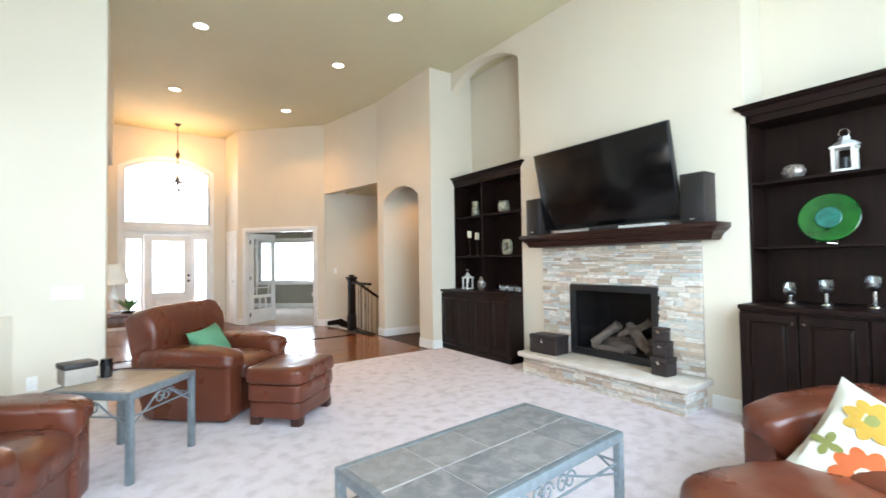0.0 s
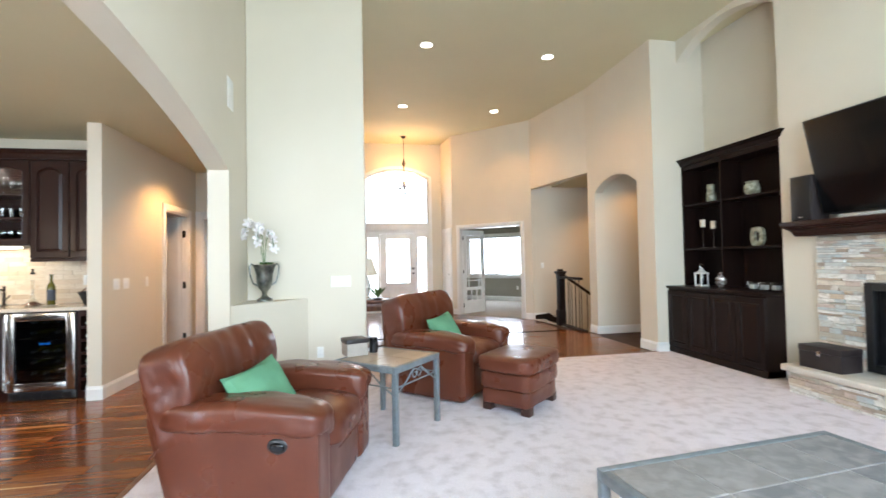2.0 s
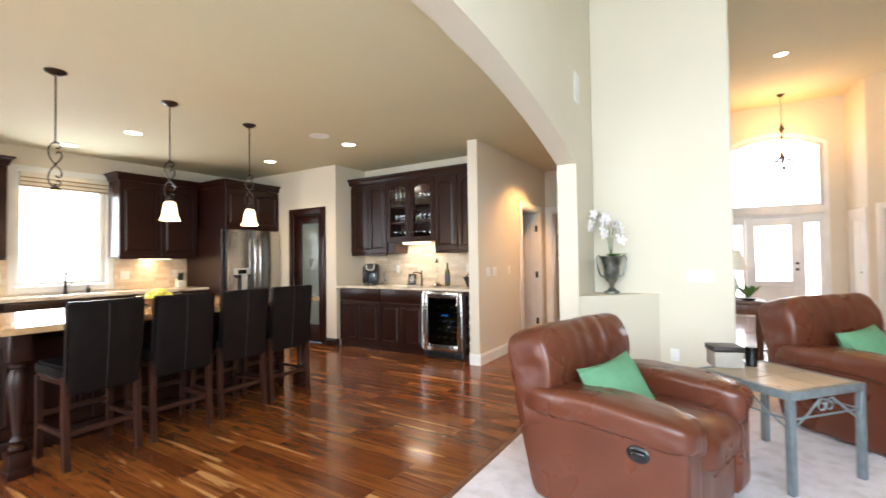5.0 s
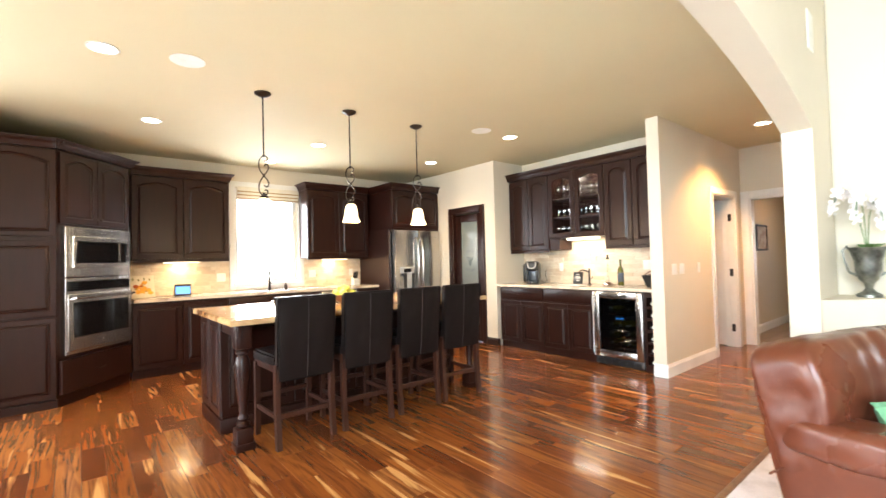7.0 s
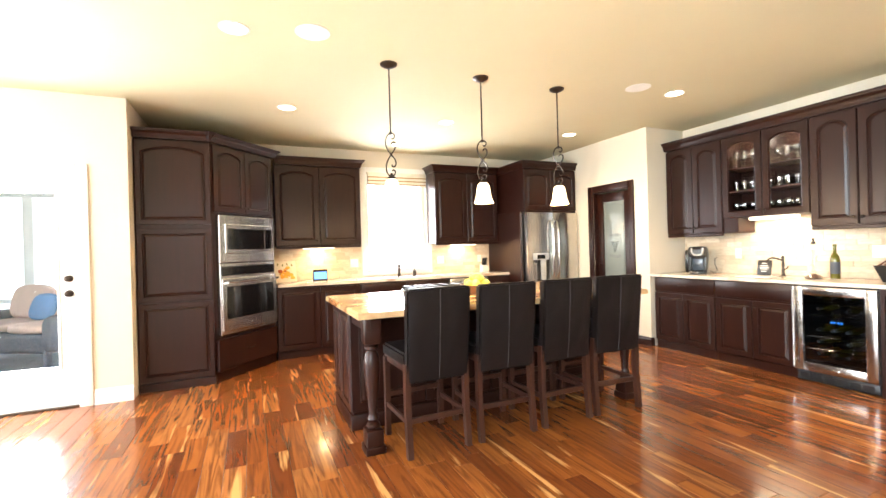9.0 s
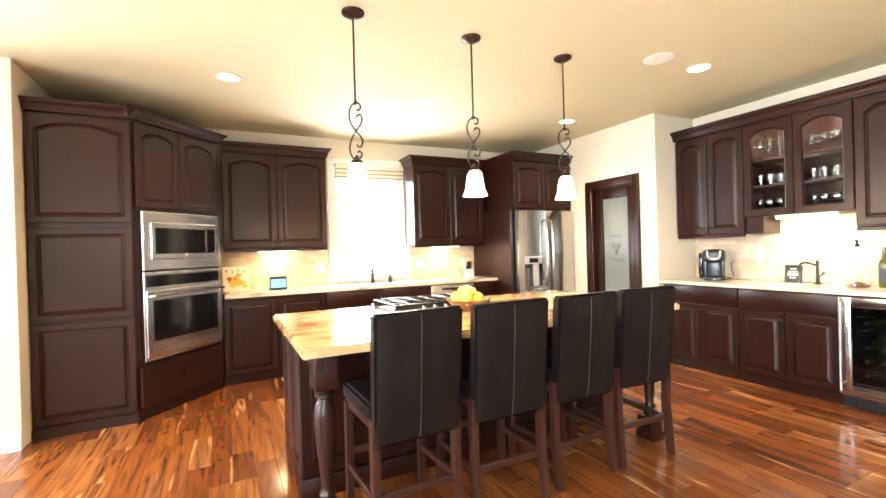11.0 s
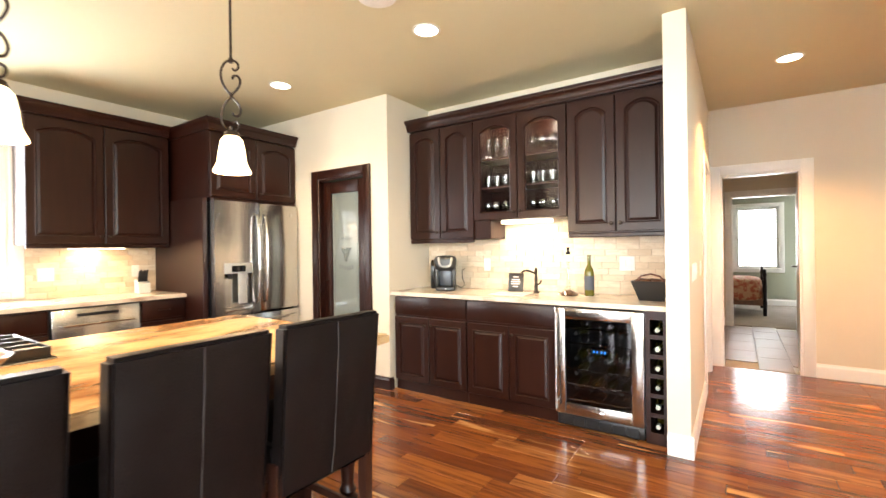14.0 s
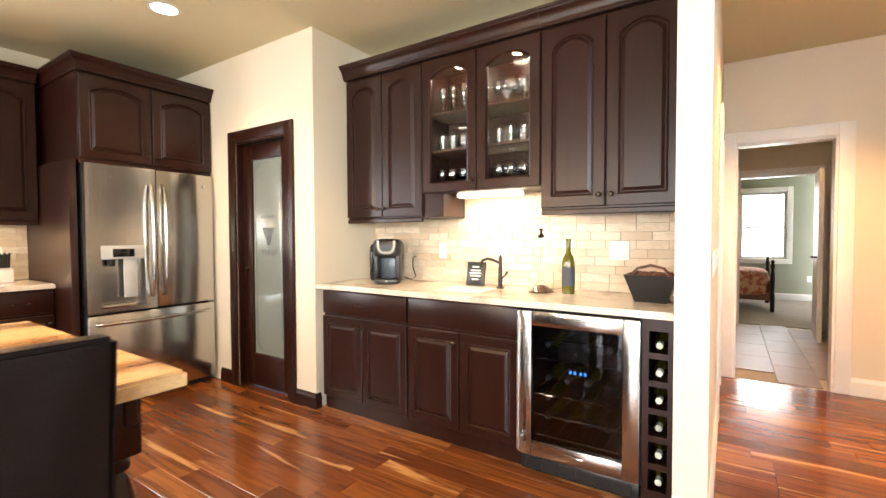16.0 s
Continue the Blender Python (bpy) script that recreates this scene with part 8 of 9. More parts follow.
# ---- foyer ----
def chandelier():
    x, y = 1.17, 10.72
    th = thing("chandelier", "bronze chandelier with glowing glass shades hanging in the foyer", "chandelier", pose(x, y, 0))
    part("canopy", lathe(bm_new(), [(0, GC - 0.05), (0.03, GC - 0.045), (0.07, GC), (0, GC)], 18), BRONZE, th)
    part("chain", tube(bm_new(), [(0.006 * math.sin(k * 1.57), 0.006 * math.cos(k * 1.57), GC - 0.04 - k * 0.03) for k in range(18)], 0.006, 6), BRONZE, th)
    part("stem", lathe(bm_new(), [(0, 2.98), (0.02, 3.0), (0.035, 3.03), (0.012, 3.07), (0.018, 3.2), (0.04, 3.3), (0.02, 3.42), (0.012, 3.55), (0.03, 3.6), (0.05, 3.64), (0.02, 3.70), (0.008, 3.76), (0, 3.78)], 16), BRONZE, th)
    for k in range(6):
        a = 2 * math.pi * k / 6 + 0.3
        c, s = math.cos(a), math.sin(a)
        arm = part("arm", tube(bm_new(), [(c * r, s * r, z) for r, z in ((0.02, 3.14), (0.08, 3.05), (0.16, 3.04), (0.215, 3.09), (0.225, 3.16))], 0.012, 6), BRONZE, th)
        part("shade", lathe(bm_new(), [(0.03, 3.16), (0.06, 3.17), (0.075, 3.22), (0.082, 3.38), (0.078, 3.38), (0.070, 3.22), (0.05, 3.18), (0.0, 3.175)], 18, (c * 0.225, s * 0.225, 0)), AMBERGLASS, arm, "glowing frosted glass shade")
    for k in range(18):
        a, rad = 2 * math.pi * k / 18, 0.15 - 0.05 * (k % 3)
        part("crystal_drop", ball(bm_new(), (math.cos(a) * rad, math.sin(a) * rad, 2.99 - 0.045 * (k % 3)), 0.020, (1, 1, 1.9), 8), CLEAR if k % 2 else PEWTER, th)
    bulb("chandelier_bulb", (x, y, 3.50), 68, AMBER, radius=0.12)


chandelier()


def front_door():
    th = thing("door_front", "white front door with a tall glass lite between two sidelights", "door", pose(0, FY, 0), kind="structure")
    f = part("frame", grid_wall(bm_new(), (0.22, 1.86), (0, 2.07), [(0.30, 0.545, 0.30, 1.90), (0.60, 1.50, 0.02, 2.00), (1.555, 1.78, 0.30, 1.90)], 0.02, 0.10, "y"), TRIM, th, smooth=False)
    d = part("door_leaf", grid_wall(bm_new(), (0.605, 1.495), (0.025, 1.995), [(0.76, 1.345, 0.74, 1.86)], 0.03, 0.075, "y"), TRIM, th, "white panelled door leaf", smooth=False)
    for u0, u1, z0, z1 in ((0.76, 1.345, 0.74, 1.86), (0.30, 0.545, 0.30, 1.90), (1.555, 1.78, 0.30, 1.90)):
        bm = bm_new()
        for q in ((u0 - 0.02, u0, z0 - 0.02, z1 + 0.02), (u1, u1 + 0.02, z0 - 0.02, z1 + 0.02), (u0, u1, z1, z1 + 0.02), (u0, u1, z0 - 0.02, z0)):
            box(bm, q[0], 0.008, q[2], q[1], 0.03, q[3], 0.004, 1)
        part("glass_bead", bm, TRIM, f)
        part("pane", box(bm_new(), u0, 0.048, z0, u1, 0.054, z1), GLASS, f).visible_shadow = False
    bm = door_mesh(0.60, 0.52, 0.03, 0.0, 0.012)
    part("lower_panel", turned(bm, Matrix.Translation((1.05, 0.034, 0.14))), TRIM, d, smooth=False)
    for z in (0.98, 1.10):
        part("handle" if z < 1 else "deadbolt", turned(lathe(bm_new(), [(0.028, 0), (0.026, 0.012), (0.012, 0.02), (0.024, 0.045), (0, 0.055)], 14), Matrix.Translation((1.435, 0.03, z)) @ Matrix.Rotation(radians(90), 4, "X")), BRONZE, d)
    cs = casing("front_door_casing", "y", FY, -1, 0.22, 1.86, 2.07, w=0.075, reveal=0.02)
    w = thing("window_front_arch", "white framed arched window above the front door", "window", kind="structure")
    bm = bm_new()
    outer = [(0.145, 2.145), (1.935, 2.145)] + arc(0.145, 1.935, 3.44, 0.28, 24)[::-1]
    inner = [(0.22, 2.22), (1.86, 2.22)] + arc(0.22, 1.86, 3.42, 0.22, 24)[::-1]
    ring(bm, outer, inner, FY - 0.022, FY - 0.022)
    ring(bm, outer, outer, FY - 0.022, FY)
    ring(bm, inner, inner, FY - 0.022, FY + 0.12)
    inn2 = [(0.27, 2.27), (1.81, 2.27)] + arc(0.27, 1.81, 3.39, 0.20, 24)[::-1]
    ring(bm, inner, inn2, FY + 0.08, FY + 0.08)
    bmesh.ops.recalc_face_normals(bm, faces=bm.faces[:])
    part("window_frame", bm, TRIM, w, smooth=False)
    part("pane", prism(bm_new(), inn2, FY + 0.085, FY + 0.09, "y"), GLASS, w).visible_shadow = False


front_door()
# closet door on the foyer's short wall
cm = Matrix.Translation((2.20, 11.28, 0)) @ Matrix.Rotation(math.atan2(-0.71, 0.10), 4, "Z")
th = thing("door_closet", "white panelled closet door in the foyer", "door", cm, kind="structure")
part("door_leaf", turned(door_mesh(0.52, 1.98, 0.09, 0.0, 0.03), Matrix.Translation((0.32, 0.0, 0.01))), TRIM, th, smooth=False)
bm = bm_new()
for q in ((-0.03, 0.055, 0, 2.08), (0.585, 0.67, 0, 2.08), (0.055, 0.585, 1.995, 2.08)):
    box(bm, q[0], -0.022, q[2], q[1], 0.004, q[3], 0.004, 1)
part("door_casing", bm, TRIM, th)
knob(th, 0.53, -0.03, 0.95)


def french_leaf(hinge, turn, label):
    m = DM @ Matrix.Translation((hinge, 0.09, 0.012)) @ Matrix.Rotation(radians(turn), 4, "Z")
    th = thing("door_french", label, "door", m, kind="structure")
    w, h = 0.765, 2.0
    holes = [(0.11, 0.655, 0.62, 1.88)] + [(0.11 + k * 0.188, 0.28 + k * 0.188, 0.30, 0.55) for k in range(3)]
    fr = part("door_leaf", grid_wall(bm_new(), (0, w), (0, h), holes, -0.018, 0.018, "y"), TRIM, th, smooth=False)
    for u0, u1, z0, z1 in holes:
        part("pane", box(bm_new(), u0, -0.003, z0, u1, 0.003, z1), GLASS, th).visible_shadow = False
    bm = bm_new()
    for u in (0.20, 0.565):
        box(bm, u - 0.009, -0.012, 0.62, u + 0.009, 0.012, 1.88)
    for z in (0.78, 1.72):
        box(bm, 0.11, -0.012, z - 0.009, 0.655, 0.012, z + 0.009)
    part("muntins", bm, TRIM, fr)
    for z in (0.2, 1.0, 1.8):
        part("hinge", box(bm_new(), -0.012, -0.024, z - 0.045, 0.012, -0.012, z + 0.045), BRONZE, th)
    knob(th, w - 0.05, -0.018, 0.98)


french_leaf(0.222, 78, "white french door leaf standing open into the study")
french_leaf(1.748, 88, "white french door leaf folded back in the study")
th = thing("ceiling_fan", "dark ceiling fan in the study", "ceiling fan", DM @ pose(-0.1, 2.1, 0))
part("rod", tube(bm_new(), [(0, 0, KC), (0, 0, 2.35)], 0.012), BRONZE, th)
part("motor", lathe(bm_new(), [(0, 2.20), (0.09, 2.22), (0.11, 2.30), (0.05, 2.37), (0, 2.37)], 18), BRONZE, th)
for k in range(5):
    part("blade", turned(box(bm_new(), 0.1, -0.06, -0.004, 0.62, 0.06, 0.004), pose(0, 0, 2.28, 8, 0, 72 * k + 10)), DARKOAK, th)


def console():
    th = thing("console_table", "reddish wooden console table in the foyer", "table", pose(0.02, 6.32, 0))
    part("tabletop", box(bm_new(), -0.55, -0.20, 0.75, 0.50, 0.20, 0.785, 0.006), SIDEWOOD, th)
    part("apron", box(bm_new(), -0.50, -0.16, 0.64, 0.45, 0.16, 0.75, 0.004), SIDEWOOD, th)
    part("shelf", box(bm_new(), -0.50, -0.16, 0.16, 0.45, 0.16, 0.185, 0.004), SIDEWOOD, th)
    for sx in (-0.49, 0.44):
        for sy in (-0.15, 0.15):
            part("leg", lathe(bm_new(), [(0.02, 0), (0.028, 0.02), (0.02, 0.05), (0.026, 0.2), (0.02, 0.25), (0.03, 0.45), (0.02, 0.58), (0.03, 0.60), (0.03, 0.66)], 12, (sx, sy, 0)), SIDEWOOD, th)
    th = thing("table_lamp", "white table lamp with a cream bell shade on the console", "lamp", pose(0.22, 6.36, 0.786))
    part("base", lathe(bm_new(), [(0.07, 0), (0.07, 0.02), (0.03, 0.04), (0.05, 0.12), (0.06, 0.18), (0.03, 0.27), (0.012, 0.30), (0.012, 0.36), (0, 0.36)], 18), CERAMIC, th)
    part("shade", lathe(bm_new(), [(0.16, 0.33), (0.12, 0.43), (0.08, 0.56), (0.077, 0.56), (0.117, 0.43), (0.157, 0.33)], 26, caps=False), LAMPSHADE, th, "cream bell-shaped fabric shade")
    th = thing("potted_plant", "small leafy green plant in a dark dish on the console", "potted plant", pose(0.36, 6.25, 0.786))
    part("dish", lathe(bm_new(), [(0.05, 0), (0.09, 0.03), (0.085, 0.03), (0.0, 0.012)], 18), BLACKGLASS, th)
    rr = random.Random(6)
    for k in range(14):
        a, l = rr.uniform(0, 6.28), rr.uniform(0.10, 0.2)
        bm = bm_new()
        p = [bm.verts.new(q) for q in ((0, 0, 0.02), (math.cos(a + 0.3) * l * 0.5, math.sin(a + 0.3) * l * 0.5, 0.12), (math.cos(a) * l * 0.8, math.sin(a) * l * 0.8, 0.17), (math.cos(a - 0.3) * l * 0.5, math.sin(a - 0.3) * l * 0.5, 0.12))]
        bm.faces.new(p)
        part("leaf", bm, LEAF, th)


console()


# ---- stair ----
def stair():
    th = thing("stair_rail", "dark wooden newel post and rails with iron balusters at the stair", "stair railing")
    nx, ny = 3.93, 8.20
    bm = box(bm_new(), nx - 0.072, ny - 0.072, 0, nx + 0.072, ny + 0.072, 0.30, 0.006)
    box(bm, nx - 0.06, ny - 0.06, 0.30, nx + 0.06, ny + 0.06, 0.98, 0.006)
    box(bm, nx - 0.075, ny - 0.075, 0.98, nx + 0.075, ny + 0.075, 1.01, 0.005)
    box(bm, nx - 0.09, ny - 0.09, 1.01, nx + 0.09, ny + 0.09, 1.045, 0.010)
    box(bm, nx - 0.05, ny - 0.05, 1.045, nx + 0.05, ny + 0.05, 1.085, 0.018)
    part("newel_post", bm, DARKOAK, th)
    part("level_rail", box(bm_new(), nx - 0.028, 7.36, 0.905, nx + 0.028, ny - 0.05, 0.95, 0.01), DARKOAK, th)
    part("floor_curb", box(bm_new(), nx - 0.02, 7.36, 0.0, nx + 0.10, ny - 0.055, 0.03, 0.006), DARKOAK, th)
    for k in range(5):
        y = 7.46 + k * 0.14
        part("baluster", tube(bm_new(), [(nx, y, 0.03), (nx, y, 0.905)], 0.007, 6), BRONZE, th)
        part("baluster_collar", lathe(bm_new(), [(0.007, 0), (0.015, 0.012), (0.007, 0.024)], 8, (nx, y, 0.42 + 0.1 * (k % 2))), BRONZE, th)
    bm = tube(bm_new(), [(nx + 0.04, ny - 0.02, 0.98), (nx + 1.6, ny - 0.02, -0.10)], 0.028, 10)
    part("sloped_rail", bm, DARKOAK, th)
    for k in range(12):
        x = nx + 0.18 + k * 0.12
        part("baluster", tube(bm_new(), [(x, ny - 0.02, 0.97 - (x - nx) * 0.69), (x, ny - 0.02, -0.02 - (x - nx) * 0.69)], 0.007, 6), BRONZE, th)
    st = thing("staircase", "carpeted stairs leading down from the foyer", "stairs", kind="structure")
    for k in range(9):
        x = 4.05 + k * 0.27
        part("tread", box(bm_new(), x, ny, -0.18 * (k + 1) - 0.04, x + 0.30, 9.165, -0.18 * (k + 1), 0.006), SIDEWOOD, st)
        part("riser", box(bm_new(), x - 0.004, ny, -0.18 * (k + 1), x + 0.012, 9.165, -0.18 * k - 0.04), TRIM, st)
    bm = prism(bm_new(), [(3.79, 0.0), (4.02, 0.0), (6.3, -1.55), (6.3, -1.25), (4.10, 0.12), (3.79, 0.09)], 9.14, 9.168, "y")
    part("stringer", bm, DARKOAK, st, "dark wooden wall stringer")


stair()

# ---- hall and bedroom ----
th = thing("door_hall", "white door standing open into the side room", "door", pose(-2.435, 7.275, 0.01, 0, 0, 180 - 12), kind="structure")
part("door_leaf", turned(door_mesh(0.74, 2.0, 0.10, 0.0, 0.035), Matrix.Translation((0.375, 0.0, 0.0))), TRIM, th, smooth=False)
for z in (0.25, 1.0, 1.75):
    part("hinge", box(bm_new(), -0.006, -0.03, z - 0.05, 0.014, -0.005, z + 0.05), BLACKPLASTIC, th, "black hinge")
for z in (0.26, 1.01, 1.76):
    solid("door_hinge", box(bm_new(), -2.44, 7.27, z - 0.05, -2.40, 7.282, z + 0.05), BLACKPLASTIC, "black hinge on the white door jamb", "hinge", group="jamb hinges")
th = thing("door_bedroom", "white bedroom door standing open with a dark lever handle", "door", pose(-1.365, 10.38, 0.01, 0, 0, -94), kind="structure")
part("door_leaf", turned(door_mesh(0.80, 2.0, 0.11, 0.12, 0.035), Matrix.Translation((0.405, 0.0, 0.0))), TRIM, th, smooth=False)
part("back_face", box(bm_new(), 0.005, 0.001, 0.0, 0.805, 0.012, 2.0), TRIM, th)
part("handle", tube(bm_new(), [(0.74, -0.03, 0.98), (0.74, -0.085, 0.98), (0.64, -0.09, 0.98)], 0.011, 8), BRONZE, th)


def bed():
    th = thing("bed", "bed with dark posts and a red patterned quilt", "bed", pose(-2.72, 12.35, 0.01))
    part("mattress", rbox(bm_new(), -0.70, -0.55, 0.22, 0.92, 0.62, 0.60, 8), CERAMIC, th)
    part("quilt", rbox(bm_new(), -0.74, -0.60, 0.24, 0.97, 0.67, 0.66, 9, 10, wrinkle=0.015), QUILT, th)
    part("rail", box(bm_new(), -0.74, -0.55, 0.18, 1.0, -0.51, 0.30, 0.005), SIDEWOOD, th)
    part("rail", box(bm_new(), 0.96, -0.50, 0.18, 1.0, 0.55, 0.50, 0.005), SIDEWOOD, th)
    for y in (-0.56, 0.60):
        part("bed_post", lathe(bm_new(), [(0.03, 0), (0.035, 0.25), (0.025, 0.32), (0.035, 0.5), (0.03, 0.62), (0.02, 0.68), (0.035, 0.73), (0.018, 0.78), (0.03, 0.82), (0, 0.85)], 12, (1.0, y, 0)), DARKOAK, th)


bed()
th = thing("framed_picture", "small dark framed print on the back hall wall", "picture", pose(-2.498, 8.95, 1.30, 0, 0, 90))
bm = bm_new()
for q in ((-0.28, -0.25, 0, 0.42), (0.25, 0.28, 0, 0.42), (-0.25, 0.25, 0.39, 0.42), (-0.25, 0.25, 0, 0.03)):
    box(bm, q[0], -0.02, q[2], q[1], 0, q[3], 0.003, 1)
part("frame", bm, DARKOAK, th)
part("print", box(bm_new(), -0.25, -0.010, 0.03, 0.25, -0.004, 0.39), PICTURE, th)

# ---- patio door and porch ----
def patio_door():
    th = thing("door_patio", "white patio door with a full glass lite and dark knobs", "door", pose(-5.70, -0.785, 0.012, 0, 0, -90), kind="structure")
    w, h = 0.83, 2.015
    part("door_leaf", grid_wall(bm_new(), (0, w), (0, h), [(0.16, w - 0.16, 0.34, 1.86)], -0.022, 0.022, "y"), TRIM, th, smooth=False)
    bm = bm_new()
    for q in ((0.14, 0.16, 0.32, 1.88), (w - 0.16, w - 0.14, 0.32, 1.88), (0.16, w - 0.16, 1.86, 1.88), (0.16, w - 0.16, 0.32, 0.34)):
        for s in (-1, 1):
            box(bm, q[0], *sorted((s * 0.022, s * 0.03))[:1], q[2], q[1], sorted((s * 0.022, s * 0.03))[1], q[3], 0.003, 1)
    part("glass_bead", bm, TRIM, th)
    part("pane", box(bm_new(), 0.16, -0.003, 0.34, w - 0.16, 0.003, 1.86), GLASS, th).visible_shadow = False
    for z, nm in ((0.98, "door_knob"), (1.11, "deadbolt")):
        for s in (-1, 1):
            part(nm, turned(lathe(bm_new(), [(0.030, 0), (0.028, 0.010), (0.012, 0.018), (0.026, 0.045), (0, 0.055)], 14), Matrix.Translation((0.075, s * 0.022, z)) @ Matrix.Rotation(radians(s * -90), 4, "X")), BRONZE, th, "dark bronze knob")
    part("threshold", box(bm_new(), -0.01, -0.06, -0.012, w + 0.01, 0.06, 0.0), BRONZE, th)


patio_door()
bm = box(bm_new(), -11.0, -6.2, -0.12, -5.77, 0.9, -0.02)
structure("floor_porch", bm, SLATEFLOOR, "blue-grey porch floor outside the patio door", "floor")
bm = box(bm_new(), -11.0, -6.2, 2.5, -5.77, -0.54, 2.6)
for k in range(5):
    box(bm, -10.8 + k * 1.1, -6.0, 2.38, -10.68 + k * 1.1, -0.56, 2.5)
structure("ceiling_porch", bm, TRIM, "white porch ceiling with beams", "ceiling")
bm = bm_new()
for y in (-5.4, -4.2, -3.0, -1.9, -0.9):
    box(bm, -10.9, y, -0.02, -10.75, y + 0.14, 2.5)
box(bm, -10.88, -6.0, 0.55, -10.78, -0.56, 0.63)
structure("wall_porch", bm, TRIM, "white porch posts between wide openings", "wall")


def wicker_sofa():
    th = thing("wicker_sofa", "grey-blue wicker porch sofa with pink and blue cushions", "sofa", pose(-8.3, -2.05, -0.02, 0, 0, -35))
    part("seat_base", rbox(bm_new(), -0.35, -0.75, 0.16, 0.38, 0.75, 0.42, 9, wrinkle=0.01), WICKER, th)
    part("back", rbox(bm_new(), -0.48, -0.78, 0.2, -0.32, 0.78, 0.86, 6, wrinkle=0.01), WICKER, th)
    for s in (-1, 1):
        part("arm", rbox(bm_new(), -0.40, s * 0.74 - 0.08, 0.18, 0.40, s * 0.74 + 0.08, 0.64, 5, wrinkle=0.01), WICKER, th)
        for x in (-0.36, 0.34):
            part("leg", box(bm_new(), x - 0.03, s * 0.70 - 0.03, 0, x + 0.03, s * 0.70 + 0.03, 0.2), WICKER, th)
    for y in (-0.35, 0.35):
        part("cushion", rbox(bm_new(), -0.30, y - 0.33, 0.40, 0.38, y + 0.33, 0.53, 4), PINKCUSHION, th)
        part("back_cushion", turned(rbox(bm_new(), -0.10, y - 0.32, 0, 0.10, y + 0.32, 0.48, 3.5), Matrix.Translation((-0.22, 0, 0.50)) @ Matrix.Rotation(radians(-14), 4, "Y")), PINKCUSHION, th)
    part("blue_pillow", turned(rbox(bm_new(), -0.06, -0.2, 0, 0.06, 0.2, 0.36, 3), Matrix.Translation((-0.02, 0.1, 0.52)) @ Matrix.Rotation(radians(-20), 4, "Y")), BLUECUSHION, th)


wicker_sofa()


# ---- switches, outlets, vent ----
def plate(m, gangs, label="white wall switch plate", toggles=True):
    th = thing("switch_plate" if toggles else "outlet_plate", label, "light switch" if toggles else "outlet", m, "wall plates")
    w = 0.07 + 0.046 * (gangs - 1)
    part("plate", box(bm_new(), -w / 2, -0.006, -0.058, w / 2, 0, 0.058, 0.003, 1), CANRIM, th)
    for k in range(gangs):
        x = (k - (gangs - 1) / 2) * 0.046
        if toggles:
            part("rocker", box(bm_new(), x - 0.016, -0.010, -0.033, x + 0.016, -0.005, 0.033, 0.002, 1), TRIM, th)
        else:
            for z in (-0.02, 0.02):
                part("socket", box(bm_new(), x - 0.015, -0.009, z - 0.013, x + 0.015, -0.005, z + 0.013, 0.002, 1), TRIM, th)


plate(pose(-0.06, 5.03, 1.10), 4)
plate(pose(-0.28, 5.03, 0.36), 1, "white wall outlet low on the wall", False)
plate(pose(-2.37, 5.36, 1.12, 0, 0, 90), 2)
plate(pose(-2.37, 5.55, 1.12, 0, 0, 90), 2)
plate(pose(-2.37, 6.02, 1.12, 0, 0, 90), 1)
plate(pose(3.98, 9.17, 1.15), 1)
plate(pose(-4.12, 5.799, 1.14), 1, "white outlet on the tiled bar wall", False)
plate(pose(-2.86, 5.799, 1.16), 2)
plate(pose(-7.084, 1.96, 1.12, 0, 0, 90), 2)
plate(pose(-7.084, 3.30, 1.12, 0, 0, 90), 2)
plate(pose(-7.084, 3.98, 1.12, 0, 0, 90), 1, "white outlet on the tiled kitchen wall", False)
plate(pose(-1.05, 13.598, 0.42), 1, "white outlet on the bedroom wall", False)
pp = DM @ Vector((0.9, 3.598, 0))
plate(DM @ pose(0.02, 3.598, 0.40), 1, "white outlet on the study wall", False)
th = thing("wall_speaker", "slim white speaker grille high on the arch wall", "speaker", pose(-1.0, 4.47, 2.86, 0, 0, 90))
part("grille", box(bm_new(), -0.085, -0.008, -0.14, 0.085, 0, 0.14, 0.004), CANRIM, th)

# lights of the passage and stair; the stair's is added, out of view
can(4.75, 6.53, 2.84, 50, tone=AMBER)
# unseen fixture, added to brighten the stairwell wall
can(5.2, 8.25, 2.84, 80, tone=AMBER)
can(-1.8, 9.1, KC, 26, tone=AMBER)

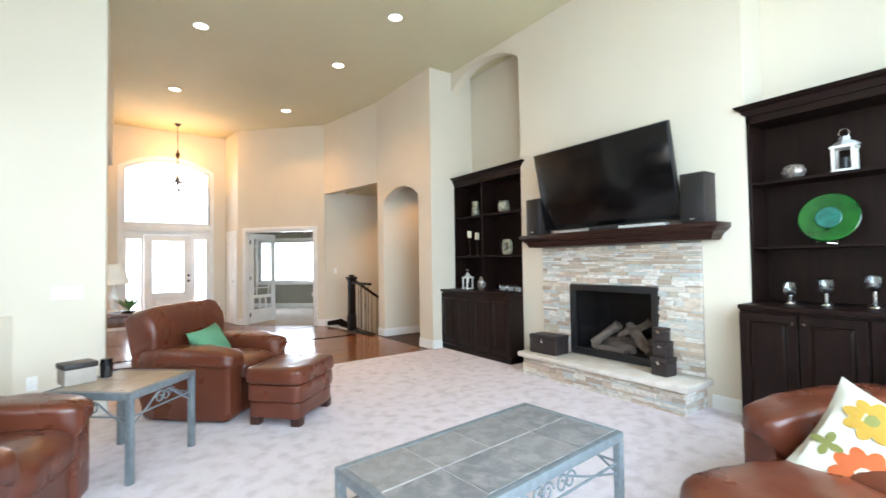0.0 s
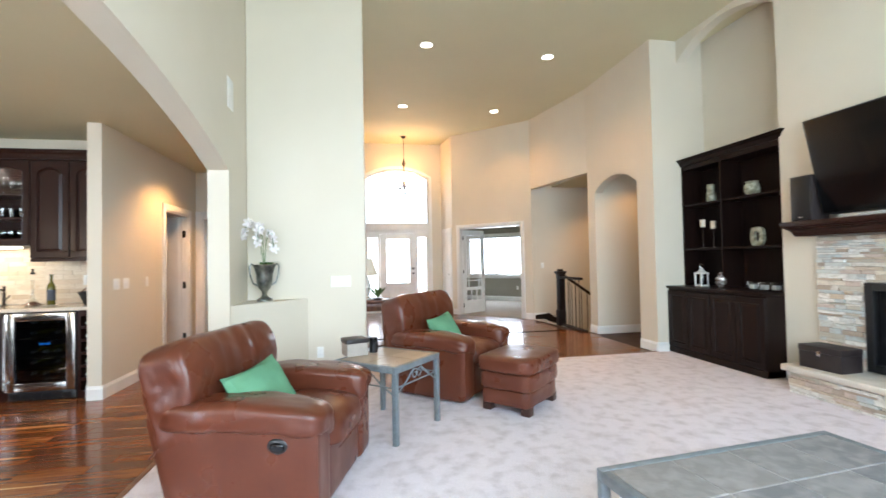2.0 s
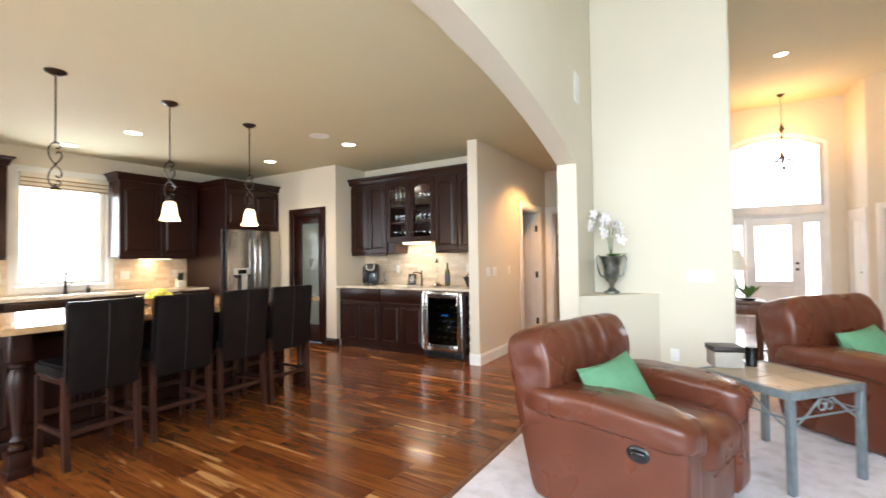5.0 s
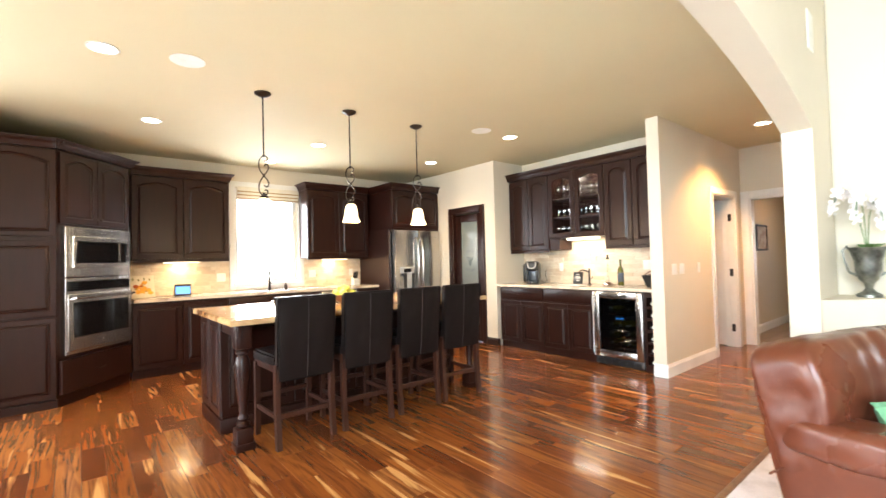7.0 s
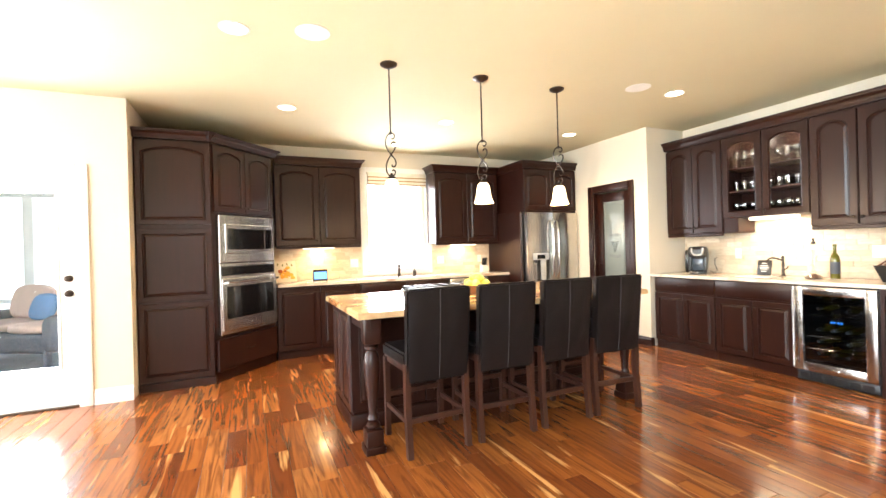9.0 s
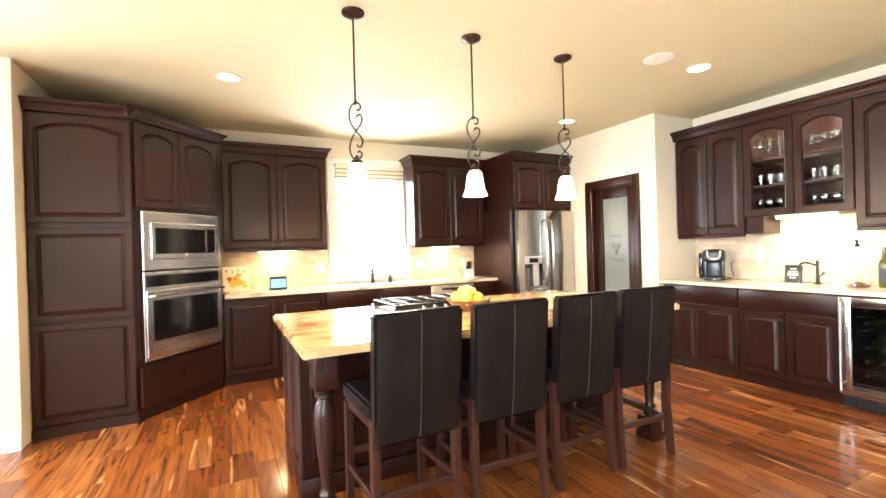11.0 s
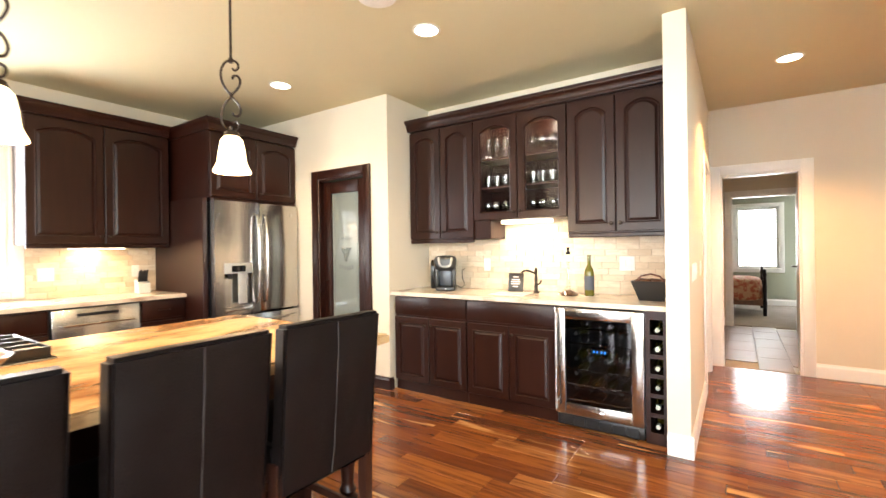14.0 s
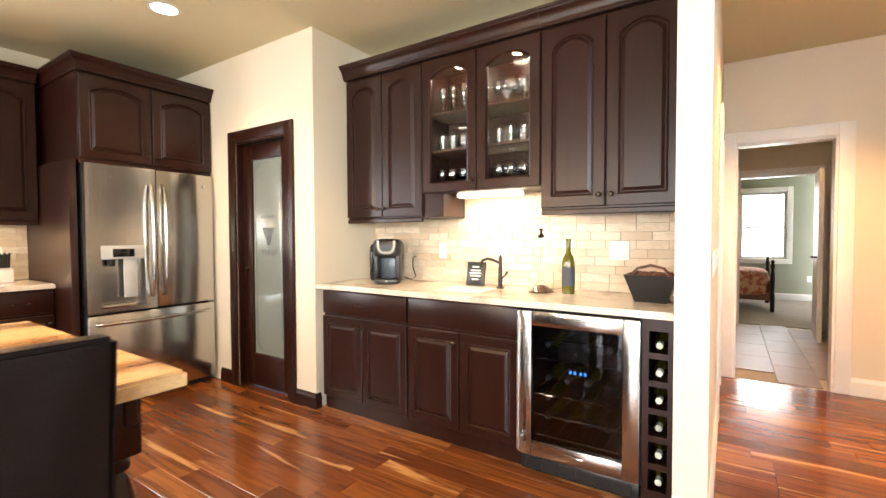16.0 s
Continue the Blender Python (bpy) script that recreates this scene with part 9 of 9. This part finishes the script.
# ---- backsplash tiles ----
def tiled(owner, u0, u1, z0, z1, place, rng, w=0.175, h=0.052, holes=()):
    """Running-bond tiles over a stretch of wall; whole tiles share one mesh."""
    whole = finish("tile", box(bm_new(), -w / 2 + 0.001, -0.010, -h / 2 + 0.001, w / 2 - 0.001, 0.0, h / 2 - 0.001, 0.0015, 1), TRAV)
    z, row = z0, 0
    while z < z1 - 0.01:
        hh = min(h, z1 - z)
        u = u0 - w * rng.choice((0.0, 0.2, 0.35, 0.5, 0.7, 0.85))
        while u < u1 - 0.005:
            a, b = max(u, u0), min(u + w, u1)
            c = ((a + b) / 2, z + hh / 2)
            if b - a > 0.01 and not any(q[0] < c[0] < q[1] and q[2] < c[1] < q[3] for q in holes):
                if b - a > w - 1e-4 and hh > h - 1e-4:
                    me = whole
                else:
                    me = finish("tile", box(bm_new(), -(b - a) / 2 + 0.001, -0.010, -hh / 2 + 0.001, (b - a) / 2 - 0.001, 0, hh / 2 - 0.001, 0.0015, 1), TRAV)
                ob = new("tile", me)
                ob.parent = owner
                ob.matrix_world = place(*c, rng.uniform(-0.003, 0.001))
            u += w
        z, row = z + h, row + 1


rng = random.Random(21)
bar_back = thing("bar_backsplash", "cream travertine brick-tile backsplash above the wet bar", "backsplash", kind="structure")
part("grout_bed", box(bm_new(), -4.808, 5.812, 0.908, -2.502, 5.819, 1.54), TILEGROUT, bar_back)
tiled(bar_back, -4.806, -2.504, 0.910, 1.375, lambda u, z, d: pose(u, 5.812 + d, z), rng)
tiled(bar_back, -4.085, -3.235, 1.375, 1.535, lambda u, z, d: pose(u, 5.812 + d, z), rng)
sink_back = thing("sink_backsplash", "cream travertine brick-tile backsplash along the window wall", "backsplash", kind="structure")
bm = box(bm_new(), -7.098, 0.90, 0.912, -7.092, 2.07, 1.39)
box(bm, -7.098, 3.17, 0.912, -7.092, 4.165, 1.39)
part("grout_bed", bm, TILEGROUT, sink_back)
for y0, y1 in ((0.90, 2.072), (3.168, 4.164)):
    tiled(sink_back, y0, y1, 0.914, 1.378, lambda u, z, d: pose(-7.092 - d, u, z, 0, 0, 90), rng)

# ---- hall floor tiles ----
fl = structure("floor_back_hall", box(bm_new(), -2.55, 7.62, -0.05, -1.1, 10.5, -0.002), GROUT, "grey-brown tiled back hall floor", "floor")
me = finish("floor_tile", box(bm_new(), -0.298, -0.148, -0.004, 0.298, 0.148, 0.006, 0.002, 1), FLOORTILE)
for i in range(5):
    for j in range(10):
        ob = new("floor_tile", me)
        ob.parent = fl
        ob.matrix_world = pose(-2.55 + 0.15 + i * 0.30, 7.64 + (j + 0.5) * 0.60 - (0.30 if i % 2 else 0), 0, 0, 0, 90)
        if ob.matrix_world.translation.y > 10.35 or ob.matrix_world.translation.y < 7.9:
            bpy.data.objects.remove(ob)

# ---- floor planks: separate boards nearest the walk, the rest joined ----
PW = 0.124
rng = random.Random(5)
board = {}


def board_mesh(length):
    key = round(length, 2)
    if key not in board:
        h = key / 2 - 0.0007
        w = PW / 2 - 0.0007
        pts = [(-h, -w), (h, -w), (h, w), (-h, w)]
        q = [(-h + 0.002, -w + 0.002), (h - 0.002, -w + 0.002), (h - 0.002, w - 0.002), (-h + 0.002, w - 0.002)]
        verts = [(u, v, -0.005) for u, v in pts] + [(u, v, -0.0016) for u, v in pts] + [(u, v, 0.0) for u, v in q]
        faces = [(8, 9, 10, 11)] + [(i, (i + 1) % 4, 4 + (i + 1) % 4, 4 + i) for i in range(4)] + [(4 + i, 4 + (i + 1) % 4, 8 + (i + 1) % 4, 8 + i) for i in range(4)]
        me = bpy.data.meshes.new("plank")
        me.from_pydata(verts, [], faces)
        me.materials.append(PLANK)
        board[key] = me
    return board[key]


def lay(x0, x1, y0, y1, near=None):
    """Rows of boards along x over a stretch of floor. near: the box whose boards are separate objects."""
    verts, faces = [], []
    y = y0
    while y < y1 - 0.01:
        yc = y + PW / 2
        x = x0
        first = True
        while x < x1 - 0.02:
            length = rng.choice((0.4, 0.5, 0.6, 0.8, 1.0, 1.2))
            if first:
                length, first = round(length * rng.uniform(0.3, 1.0), 1) + 0.1, False
            length = min(length, x1 - x)
            if x1 - x - length < 0.12:
                length = x1 - x
            xc = x + length / 2
            if near and near[0] < xc < near[1] and near[2] < yc < near[3]:
                ob = new("plank", board_mesh(length))
                ob.parent = floor
                ob.location = (xc, yc, 0.0005 * rng.random())
            else:
                k = len(verts)
                h, w = length / 2 - 0.0007, PW / 2 - 0.0007
                for z, o in ((-0.005, 0), (-0.0016, 0), (0.0, 0.002)):
                    verts += [(xc - h + o, yc - w + o, z), (xc + h - o, yc - w + o, z), (xc + h - o, yc + w - o, z), (xc - h + o, yc + w - o, z)]
                faces.append((k + 8, k + 9, k + 10, k + 11))
                for a, b in ((0, 4), (4, 8)):
                    faces += [(k + a + i, k + a + (i + 1) % 4, k + b + (i + 1) % 4, k + b + i) for i in range(4)]
            x += length
        y += PW
    me = bpy.data.meshes.new("plank_field")
    me.from_pydata(verts, [], faces)
    me.materials.append(PLANKS_FAR)
    ob = new("plank_field", me)
    ob.parent = floor
    tagged(ob, kind="stuff")


lay(-7.09, -1.205, -3.55, 7.60, (-5.5, -1.2, 0.9, 6.2))
lay(-1.205, 0.21, 5.18, 7.60)
lay(-0.25, 3.74, 7.60, 9.16)
lay(0.21, 4.02, 5.605, 7.60)
lay(-0.25, 2.25, 9.16, 11.40)
# the triangle before the angled doorway
def lay_angled():
    y = 9.16
    while y < 10.5:
        x1 = 2.30 + (10.57 - y - PW) * 1.45 / 1.42
        if x1 > 2.4:
            lay(2.25, x1, y, y + PW)
        y += PW


lay_angled()
